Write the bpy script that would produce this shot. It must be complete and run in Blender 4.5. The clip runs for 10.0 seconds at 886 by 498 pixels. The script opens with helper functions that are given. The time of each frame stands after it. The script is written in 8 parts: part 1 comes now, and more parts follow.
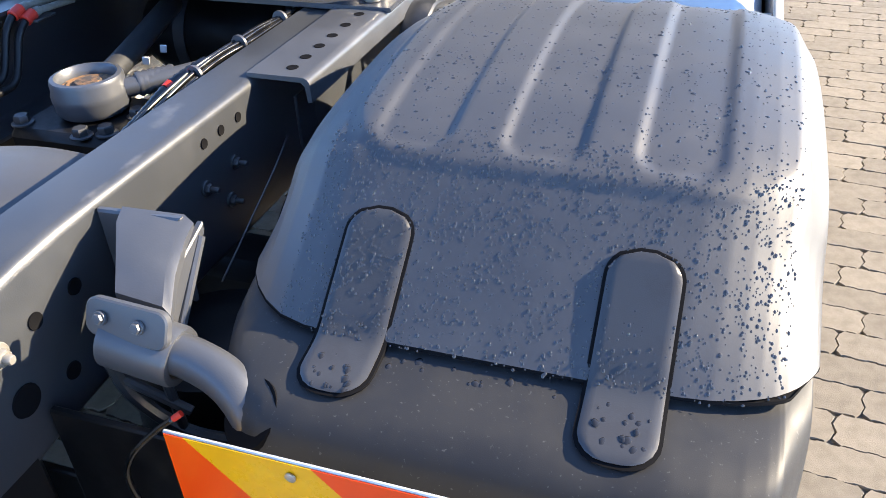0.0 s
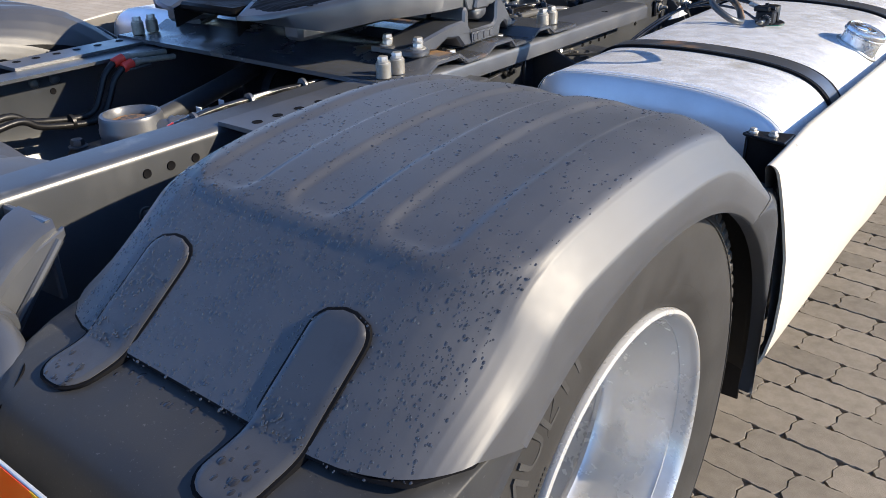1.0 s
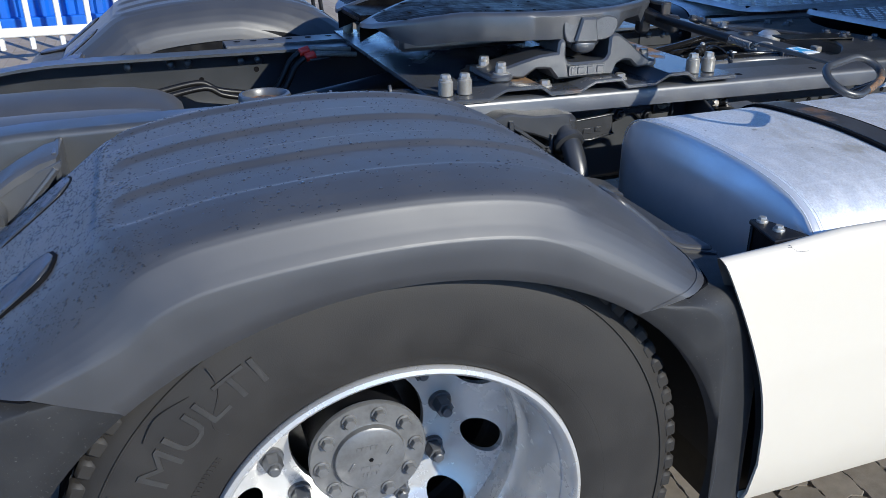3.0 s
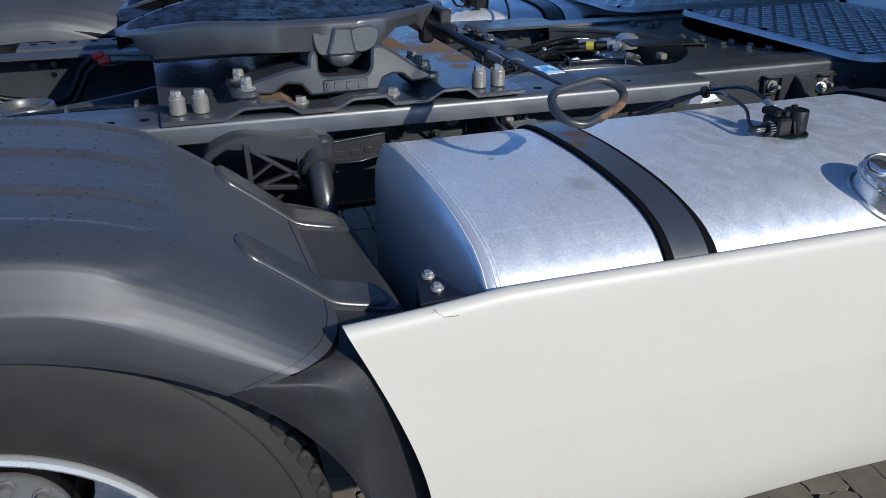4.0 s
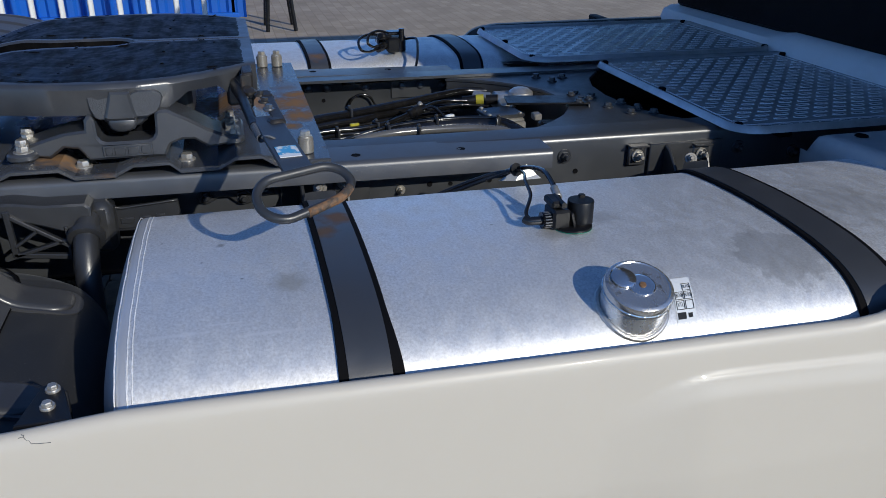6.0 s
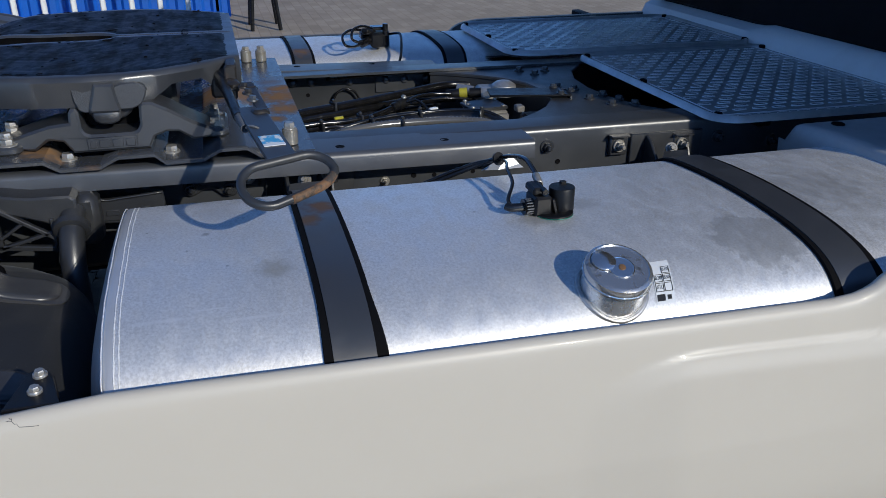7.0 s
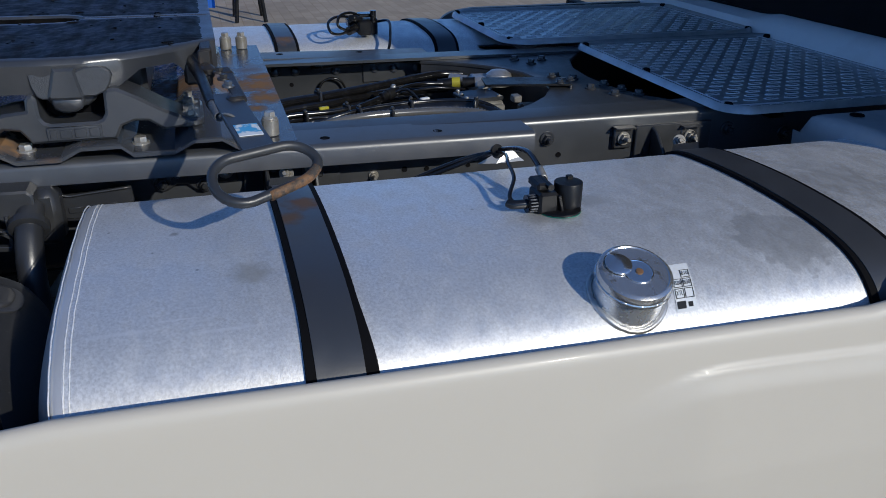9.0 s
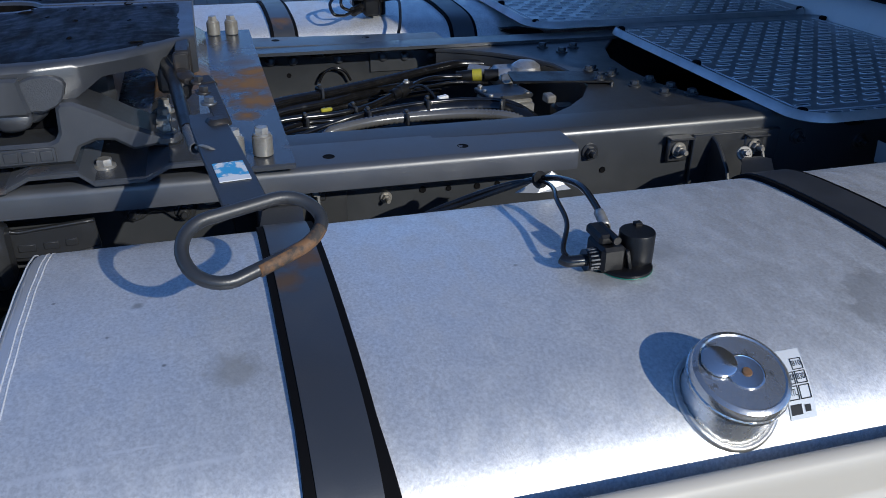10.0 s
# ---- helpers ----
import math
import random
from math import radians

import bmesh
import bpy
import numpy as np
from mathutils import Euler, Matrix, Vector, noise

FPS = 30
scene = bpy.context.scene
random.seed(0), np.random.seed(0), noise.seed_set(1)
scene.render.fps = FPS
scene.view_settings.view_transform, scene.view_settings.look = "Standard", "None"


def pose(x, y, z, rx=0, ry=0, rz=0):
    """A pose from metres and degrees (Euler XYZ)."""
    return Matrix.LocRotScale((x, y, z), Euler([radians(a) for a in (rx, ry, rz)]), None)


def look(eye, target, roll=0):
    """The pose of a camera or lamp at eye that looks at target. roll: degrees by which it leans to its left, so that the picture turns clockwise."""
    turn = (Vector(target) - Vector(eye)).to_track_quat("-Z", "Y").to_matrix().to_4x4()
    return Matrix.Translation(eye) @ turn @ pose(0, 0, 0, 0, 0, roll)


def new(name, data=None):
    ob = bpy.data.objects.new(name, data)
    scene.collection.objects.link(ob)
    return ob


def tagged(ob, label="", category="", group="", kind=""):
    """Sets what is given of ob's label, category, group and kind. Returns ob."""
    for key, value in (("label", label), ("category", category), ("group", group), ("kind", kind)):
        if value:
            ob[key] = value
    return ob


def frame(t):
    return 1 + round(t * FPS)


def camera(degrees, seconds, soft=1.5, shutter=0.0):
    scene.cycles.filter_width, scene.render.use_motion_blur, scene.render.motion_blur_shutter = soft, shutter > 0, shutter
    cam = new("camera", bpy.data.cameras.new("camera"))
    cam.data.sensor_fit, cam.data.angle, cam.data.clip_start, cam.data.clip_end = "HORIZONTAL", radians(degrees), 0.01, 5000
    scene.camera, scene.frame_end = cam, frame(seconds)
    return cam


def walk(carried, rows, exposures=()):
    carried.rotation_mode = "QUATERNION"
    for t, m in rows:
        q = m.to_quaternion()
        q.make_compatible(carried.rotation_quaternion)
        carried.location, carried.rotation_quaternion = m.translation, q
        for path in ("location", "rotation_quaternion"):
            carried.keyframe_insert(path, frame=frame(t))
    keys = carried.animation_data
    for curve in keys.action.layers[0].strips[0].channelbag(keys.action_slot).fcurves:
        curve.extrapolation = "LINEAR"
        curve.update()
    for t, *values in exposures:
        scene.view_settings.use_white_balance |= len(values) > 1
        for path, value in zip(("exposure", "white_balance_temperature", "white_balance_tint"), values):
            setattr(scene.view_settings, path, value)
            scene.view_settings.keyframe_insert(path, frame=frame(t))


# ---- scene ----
cam = camera(57.4, 10.0, soft=0.6)
PATH = [
    (0, (1.112, -1.179, 1.443), (0.56, 0.384, 0.323), -2.4),
    (0.5, (1.381, -1.078, 1.458), (0.564, 0.445, 0.45), -2.1),
    (1, (1.623, -0.955, 1.386), (0.503, 0.446, 0.502), -1.7),
    (1.5, (1.813, -0.862, 1.371), (0.437, 0.32, 0.531), -1.2),
    (2, (2.013, -0.79, 1.394), (0.43, 0.109, 0.563), -0.9),
    (2.1, (2.036, -0.759, 1.392), (0.418, 0.076, 0.565), -0.9),
    (2.2, (2.063, -0.733, 1.393), (0.417, 0.048, 0.568), -0.9),
    (3.3, (2.158, -0.081, 1.378), (0.442, 0.52, 0.546), -0.5),
    (3.5, (2.185, 0.043, 1.408), (0.474, 0.641, 0.561), -0.4),
    (4, (2.122, 0.297, 1.398), (0.416, 0.894, 0.542), -0.2),
    (4.5, (2.018, 0.535, 1.427), (0.315, 1.125, 0.561), -0.0),
    (5, (2.027, 0.746, 1.446), (0.321, 1.313, 0.57), 0.2),
    (5.5, (2.078, 0.861, 1.47), (0.334, 1.327, 0.608), 0.2),
    (5.7, (2.104, 0.877, 1.477), (0.342, 1.329, 0.646), 0.3),
    (7, (2.159, 0.879, 1.463), (0.404, 1.367, 0.637), 0.2),
    (7.5, (2.162, 0.87, 1.454), (0.414, 1.369, 0.622), 0.3),
    (8, (2.148, 0.863, 1.443), (0.4, 1.368, 0.613), 0.4),
    (8.5, (2.114, 0.884, 1.435), (0.367, 1.399, 0.609), 0.5),
    (9, (2.037, 0.9, 1.417), (0.295, 1.417, 0.581), 0.6),
    (9.5, (1.875, 0.921, 1.425), (0.168, 1.434, 0.519), 0.7),
    (10, (1.734, 0.94, 1.423), (0.03, 1.447, 0.506), 0.8),
]
EXPOSURES = [(0, 2.34, 7400, 11), (0.5, 1.92, 7250, 11), (1, 1.39, 6900, 11), (1.5, 1.26, 6580, 11), (2, 1.27, 6320, 10), (3.3, 0.56, 5780, 8), (4, 0.27, 5800, 8), (5, 0.03, 5900, 9), (7.5, -0.18, 5910, 9), (9, -0.26, 5850, 9), (9.5, -0.46, 5810, 9), (10, -0.08, 5750, 9)]
walk(cam, [(t, look(eye, target, roll)) for t, eye, target, roll in PATH], EXPOSURES)

# ---- world, sun ----
SUN_AZ, SUN_EL = Vector((0.90, 0.436)).normalized(), radians(26.5)
world = bpy.data.worlds.new("sky")
scene.world = world
world.use_nodes = True
wn = world.node_tree.nodes
wl = world.node_tree.links
sky = wn.new("ShaderNodeTexSky")
sky.sky_type = "NISHITA"
sky.sun_disc = False
sky.sun_elevation = SUN_EL
sky.sun_rotation = math.atan2(SUN_AZ.x, SUN_AZ.y)
sky.altitude = 3500.0
sky.air_density = 1.0
sky.dust_density = 0.0
sky.ozone_density = 6.0
wn["Background"].inputs["Strength"].default_value = 0.15
wl.new(sky.outputs["Color"], wn["Background"].inputs["Color"])
sun = new("sun", bpy.data.lights.new("sun", "SUN"))
sun.data.energy = 3.6
sun.data.angle = radians(0.55)
sun.data.color = (1.0, 0.90, 0.73)
sun_dir = Vector((SUN_AZ.x * math.cos(SUN_EL), SUN_AZ.y * math.cos(SUN_EL), math.sin(SUN_EL)))
sun.matrix_world = Matrix.Translation((8, 5, 6)) @ sun_dir.to_track_quat("Z", "Y").to_matrix().to_4x4()


# ---- materials ----
def mat(name, color, rough=0.5, metal=0.0, coat=0.0, spec=0.5):
    m = bpy.data.materials.new(name)
    m.use_nodes = True
    b = m.node_tree.nodes["Principled BSDF"]
    b.inputs["Base Color"].default_value = (*color, 1)
    b.inputs["Roughness"].default_value = rough
    b.inputs["Metallic"].default_value = metal
    b.inputs["Coat Weight"].default_value = coat
    b.inputs["Coat Roughness"].default_value = 0.06
    b.inputs["Specular IOR Level"].default_value = spec
    return m


def weathered(m, color2, scale=14.0, low=0.42, high=0.62, rough=(0.35, 0.6), bump=0.0, bump_scale=300.0, stretch=(1, 1, 1), random_piece=0.0):
    """Two scales of variation: stains blend in color2 and change the gloss, fine grain gives relief."""
    nt = m.node_tree
    n, l = nt.nodes, nt.links
    b = n["Principled BSDF"]
    base = tuple(b.inputs["Base Color"].default_value)
    co = n.new("ShaderNodeTexCoord")
    mp = n.new("ShaderNodeMapping")
    mp.inputs["Scale"].default_value = stretch
    l.new(co.outputs["Object"], mp.inputs["Vector"])
    big = n.new("ShaderNodeTexNoise")
    big.inputs["Scale"].default_value = scale
    big.inputs["Detail"].default_value = 7.0
    big.inputs["Roughness"].default_value = 0.65
    l.new(mp.outputs["Vector"], big.inputs["Vector"])
    rmp = n.new("ShaderNodeMapRange")
    rmp.inputs["From Min"].default_value, rmp.inputs["From Max"].default_value = low, high
    l.new(big.outputs["Fac"], rmp.inputs["Value"])
    mix = n.new("ShaderNodeMix")
    mix.data_type = "RGBA"
    mix.inputs["A"].default_value = base
    mix.inputs["B"].default_value = (*color2, 1)
    l.new(rmp.outputs["Result"], mix.inputs["Factor"])
    out = mix.outputs["Result"]
    if random_piece:
        info = n.new("ShaderNodeObjectInfo")
        isl = n.new("ShaderNodeNewGeometry")
        add = n.new("ShaderNodeMath")
        add.operation = "ADD"
        l.new(info.outputs["Random"], add.inputs[0])
        l.new(isl.outputs["Random Per Island"], add.inputs[1])
        fr = n.new("ShaderNodeMath")
        fr.operation = "FRACT"
        l.new(add.outputs["Value"], fr.inputs[0])
        vr = n.new("ShaderNodeMapRange")
        vr.inputs["To Min"].default_value, vr.inputs["To Max"].default_value = 1 - random_piece, 1 + random_piece
        l.new(fr.outputs["Value"], vr.inputs["Value"])
        hsv = n.new("ShaderNodeHueSaturation")
        l.new(out, hsv.inputs["Color"])
        l.new(vr.outputs["Result"], hsv.inputs["Value"])
        out = hsv.outputs["Color"]
    l.new(out, b.inputs["Base Color"])
    rr = n.new("ShaderNodeMapRange")
    rr.inputs["To Min"].default_value, rr.inputs["To Max"].default_value = rough
    l.new(rmp.outputs["Result"], rr.inputs["Value"])
    l.new(rr.outputs["Result"], b.inputs["Roughness"])
    if bump:
        fine = n.new("ShaderNodeTexNoise")
        fine.inputs["Scale"].default_value = bump_scale
        fine.inputs["Detail"].default_value = 4.0
        l.new(mp.outputs["Vector"], fine.inputs["Vector"])
        bp = n.new("ShaderNodeBump")
        bp.inputs["Strength"].default_value = bump
        bp.inputs["Distance"].default_value = 0.002
        l.new(fine.outputs["Fac"], bp.inputs["Height"])
        l.new(bp.outputs["Normal"], b.inputs["Normal"])
    return m


RAIL_SCUFFS = []
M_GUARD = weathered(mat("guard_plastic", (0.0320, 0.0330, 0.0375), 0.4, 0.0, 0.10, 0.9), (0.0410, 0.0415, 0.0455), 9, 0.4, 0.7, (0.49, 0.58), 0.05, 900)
# a darker tone for the guard's lower sections and the skirt's inner face
M_GUARD_LOW = weathered(mat("guard_plastic_darker", (0.0175, 0.018, 0.020), 0.5, 0.0, 0.0, 0.40), (0.026, 0.026, 0.0265), 12, 0.42, 0.7, (0.50, 0.64), 0.06, 900)
for mg in (M_GUARD, M_GUARD_LOW):
    mb = mg.node_tree.nodes["Principled BSDF"]
    mb.inputs["Coat Roughness"].default_value = 0.55
    mb.inputs["Sheen Weight"].default_value = 0.06
    mb.inputs["Sheen Roughness"].default_value = 0.45
    mb.inputs["Sheen Tint"].default_value = (0.85, 0.92, 1.0, 1)


def specks(m, color, scale, low, high, amount):
    """Small pale scratches and specks over a material."""
    n, l = m.node_tree.nodes, m.node_tree.links
    b = n["Principled BSDF"]
    co = n.new("ShaderNodeTexCoord")
    tex = n.new("ShaderNodeTexNoise")
    tex.inputs["Scale"].default_value = scale
    tex.inputs["Detail"].default_value = 3.0
    l.new(co.outputs["Object"], tex.inputs["Vector"])
    mr = n.new("ShaderNodeMapRange")
    mr.inputs["From Min"].default_value, mr.inputs["From Max"].default_value = low, high
    mr.inputs["To Min"].default_value, mr.inputs["To Max"].default_value = 0.0, amount
    l.new(tex.outputs["Fac"], mr.inputs["Value"])
    mix = n.new("ShaderNodeMix")
    mix.data_type = "RGBA"
    mix.inputs["B"].default_value = (*color, 1)
    l.new(mr.outputs["Result"], mix.inputs["Factor"])
    l.new(b.inputs["Base Color"].links[0].from_socket, mix.inputs["A"])
    l.new(mix.outputs["Result"], b.inputs["Base Color"])


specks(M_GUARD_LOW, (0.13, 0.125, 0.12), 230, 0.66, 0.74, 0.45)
M_STRAP = weathered(mat("clip_rubber", (0.048, 0.049, 0.052), 0.3, 0.0, 0.0, 0.6), (0.038, 0.038, 0.041), 16, 0.45, 0.60, (0.28, 0.42), 0.08, 700)
# near black: rubber parts, plus gaps and holes whose shade is put in as colour
M_GAP = mat("gap_and_rubber_black", (0.004, 0.004, 0.005), 0.8, 0.0, 0.0, 0.10)
M_BLACK = weathered(mat("black_plastic", (0.006, 0.006, 0.007), 0.4, 0.0, 0.0, 0.32), (0.012, 0.0115, 0.011), 25, 0.45, 0.7, (0.35, 0.55), 0.1, 500)
M_CABLE = weathered(mat("cable_black", (0.007, 0.007, 0.008), 0.3, 0.0, 0.0, 0.7), (0.014, 0.0135, 0.013), 40, 0.45, 0.7, (0.16, 0.30))
M_FRAME = weathered(mat("frame_paint", (0.054, 0.058, 0.067), 0.4, 0.0, 0.0, 1.0), (0.072, 0.075, 0.082), 7, 0.45, 0.75, (0.36, 0.50), 0.06, 420)
M_FRAME_DK = weathered(mat("frame_paint_dark", (0.027, 0.029, 0.033), 0.4, 0.0, 0.0, 0.7), (0.040, 0.041, 0.043), 9, 0.45, 0.75, (0.36, 0.52), 0.08, 420)
M_CAST = weathered(mat("cast_iron_paint", (0.038, 0.041, 0.047), 0.4, 0.0, 0.0, 1.0), (0.053, 0.055, 0.060), 16, 0.42, 0.72, (0.30, 0.44), 0.09, 420)
M_ROUGH = weathered(mat("raw_casting", (0.043, 0.046, 0.052), 0.5, 0.0, 0.0, 1.0), (0.034, 0.036, 0.040), 90, 0.42, 0.62, (0.35, 0.55), 0.35, 420)
M_CARRIER = weathered(mat("carrier_casting", (0.026, 0.0275, 0.031), 0.4, 0.0, 0.0, 0.8), (0.037, 0.038, 0.040), 12, 0.45, 0.75, (0.34, 0.50), 0.14, 380)
M_RAIL = weathered(mat("rail_paint", (0.037, 0.040, 0.045), 0.4, 0.0, 0.0, 0.9), (0.049, 0.052, 0.057), 7, 0.45, 0.75, (0.32, 0.46), 0.06, 420)
M_TYRE = weathered(mat("tyre_rubber", (0.0165, 0.0148, 0.0134)), (0.027, 0.0242, 0.0214), 9, 0.42, 0.72, (0.62, 0.8), 0.12, 500)
M_TYRE_MARK = weathered(mat("tyre_marking", (0.030, 0.029, 0.028)), (0.046, 0.043, 0.040), 20, 0.42, 0.72, (0.55, 0.7), 0.25, 400)
M_SLOT = weathered(mat("worn_tread_edge", (0.70, 0.71, 0.72), 0.35, 0.15), (0.50, 0.50, 0.50), 20, 0.45, 0.7, (0.3, 0.45))
M_RIM = weathered(mat("rim_silver", (0.56, 0.555, 0.545), 0.35, 0.45), (0.45, 0.445, 0.43), 12, 0.5, 0.8, (0.26, 0.40), 0.05, 350)
M_HUB = weathered(mat("hub_grey", (0.17, 0.172, 0.175), 0.4, 0.3), (0.11, 0.11, 0.11), 26, 0.45, 0.7, (0.34, 0.5), 0.1, 400)
M_SKIRT = weathered(mat("cream_paint", (0.575, 0.530, 0.447), 0.35, 0.0, 0.04, 0.42), (0.555, 0.510, 0.430), 3, 0.4, 0.75, (0.40, 0.50))
M_WHITE = weathered(mat("white_plastic", (0.62, 0.62, 0.61), 0.4), (0.54, 0.53, 0.52), 6, 0.45, 0.75, (0.35, 0.5), 0.05, 300)
M_ZINC = weathered(mat("zinc_bolt", (0.46, 0.44, 0.40), 0.4, 0.6), (0.28, 0.26, 0.23), 60, 0.45, 0.7, (0.30, 0.5))
M_SPACER = weathered(mat("spacer_steel", (0.30, 0.285, 0.255), 0.45, 0.4), (0.20, 0.18, 0.15), 45, 0.45, 0.7, (0.35, 0.55))
M_GREASE = weathered(mat("black_grease", (0.0035, 0.0035, 0.004), 0.4, 0.0, 0.0, 0.045), (0.009, 0.0085, 0.008), 9, 0.42, 0.66, (0.36, 0.62), 0.16, 60, stretch=(1, 2.6, 1))
# lighter than the other hoses: the ribs' sun gleam is put into the colour
M_CONDUIT = weathered(mat("conduit_plastic", (0.11, 0.11, 0.11), 0.3, 0.0, 0.0, 1.0), (0.085, 0.084, 0.082), 40, 0.45, 0.7, (0.2, 0.3))
M_LIP = weathered(mat("lip_grey", (0.105, 0.098, 0.090), 0.6, 0.0, 0.0, 0.3), (0.075, 0.070, 0.065), 20, 0.45, 0.7, (0.5, 0.7))
M_BAND = weathered(mat("band_paint", (0.040, 0.043, 0.050), 0.4, 0.0, 0.0, 0.9), (0.052, 0.054, 0.059), 9, 0.45, 0.75, (0.36, 0.50), 0.06, 420)
M_OLD = weathered(mat("old_steel", (0.022, 0.020, 0.019), 0.5), (0.060, 0.040, 0.026), 38, 0.54, 0.70, (0.45, 0.7), 0.3, 200)
M_RUST = weathered(mat("rust", (0.19, 0.10, 0.045), 0.7), (0.050, 0.042, 0.036), 45, 0.45, 0.58, (0.6, 0.8), 0.3, 300)
M_CHROME = weathered(mat("chrome", (0.84, 0.84, 0.83), 0.1, 0.95), (0.66, 0.65, 0.63), 40, 0.45, 0.75, (0.10, 0.32))
M_CAP = weathered(mat("cap_chrome", (0.62, 0.62, 0.61), 0.3, 0.85), (0.10, 0.10, 0.085), 55, 0.56, 0.70, (0.22, 0.5), 0.1, 300)
M_NECK = weathered(mat("neck_steel", (0.86, 0.86, 0.85), 0.3, 0.75), (0.74, 0.73, 0.72), 40, 0.45, 0.75, (0.26, 0.40))
M_ALU_CAST = weathered(mat("aluminium_casting", (0.6, 0.59, 0.57), 0.4, 0.8), (0.45, 0.44, 0.42), 50, 0.45, 0.7, (0.35, 0.5), 0.15, 400)
for c1, s1 in (((0.336, -0.22, 0.937), (1.6, 1, 0)), ((0.385, -0.383, 0.935), (5, 1, 0)), ((0.388, -0.469, 0.934), (6, 1, 0)), ((0.35, -0.26, 0.94), (2, 1, 0))):
    RAIL_SCUFFS.append((c1, s1))
M_RED = mat("red_connector", (0.62, 0.035, 0.02), 0.35)
M_LENS = mat("red_lens", (0.45, 0.01, 0.015), 0.12, 0.0, 0.5)
M_YELLOW = weathered(mat("yellow_plastic", (0.84, 0.50, 0.02), 0.4), (0.72, 0.42, 0.02), 14, 0.45, 0.7, (0.35, 0.5))
M_LIME = weathered(mat("yellow_tag", (0.40, 0.36, 0.03), 0.4), (0.26, 0.23, 0.025), 60, 0.45, 0.65, (0.35, 0.5))
M_ORANGE = mat("board_orange", (0.92, 0.055, 0.004), 0.3, 0.0, 0.3)
M_AMBER = weathered(mat("board_amber", (0.88, 0.42, 0.008), 0.3, 0.0, 0.3), (0.82, 0.36, 0.008), 30, 0.4, 0.7, (0.25, 0.4))
M_PLATE_EDGE = weathered(mat("alu_sheet", (0.62, 0.62, 0.60), 0.4, 0.4), (0.5, 0.49, 0.47), 30, 0.45, 0.7, (0.35, 0.5))
M_BLUE = weathered(mat("blue_wall", (0.012, 0.11, 0.50), 0.45), (0.012, 0.09, 0.40), 1.5, 0.4, 0.7, (0.4, 0.55))
M_FENCE = mat("fence_white", (0.78, 0.78, 0.76), 0.4)
M_STICKER_BLUE = weathered(mat("sticker_blue", (0.07, 0.36, 0.64), 0.3), (0.72, 0.74, 0.75), 55, 0.50, 0.56, (0.3, 0.5))
M_STICKER_WHITE = mat("sticker_white", (0.75, 0.77, 0.78), 0.3)
M_INK = mat("ink_black", (0.02, 0.02, 0.02), 0.4)
M_GREEN = mat("green_seal", (0.012, 0.20, 0.14), 0.4)
# near black with the shade in the colour: cab back, underside, bearer
M_SHADE_BLACK = weathered(mat("shade_black", (0.003, 0.003, 0.0035), 0.5, 0.0, 0.0, 0.10), (0.005, 0.005, 0.005), 8, 0.45, 0.7, (0.5, 0.7))
M_PAVER = weathered(mat("concrete_paver", (0.198, 0.170, 0.134)), (0.150, 0.128, 0.099), 22, 0.38, 0.68, (0.8, 0.92), 0.45, 380, random_piece=0.14)
M_JOINT = weathered(mat("joint_sand", (0.175, 0.142, 0.104)), (0.11, 0.090, 0.066), 30, 0.4, 0.65, (0.85, 0.95), 0.4, 200)

# droplets: the dark plastic shows through, the sky glints on top
M_WATER_DARK = mat("standing_water", (0.022, 0.022, 0.024), 0.04, 0.0, 0.0, 0.5)
M_WATER = mat("water", (0.030, 0.030, 0.032), 0.05, 0.0, 0.0, 1.0)


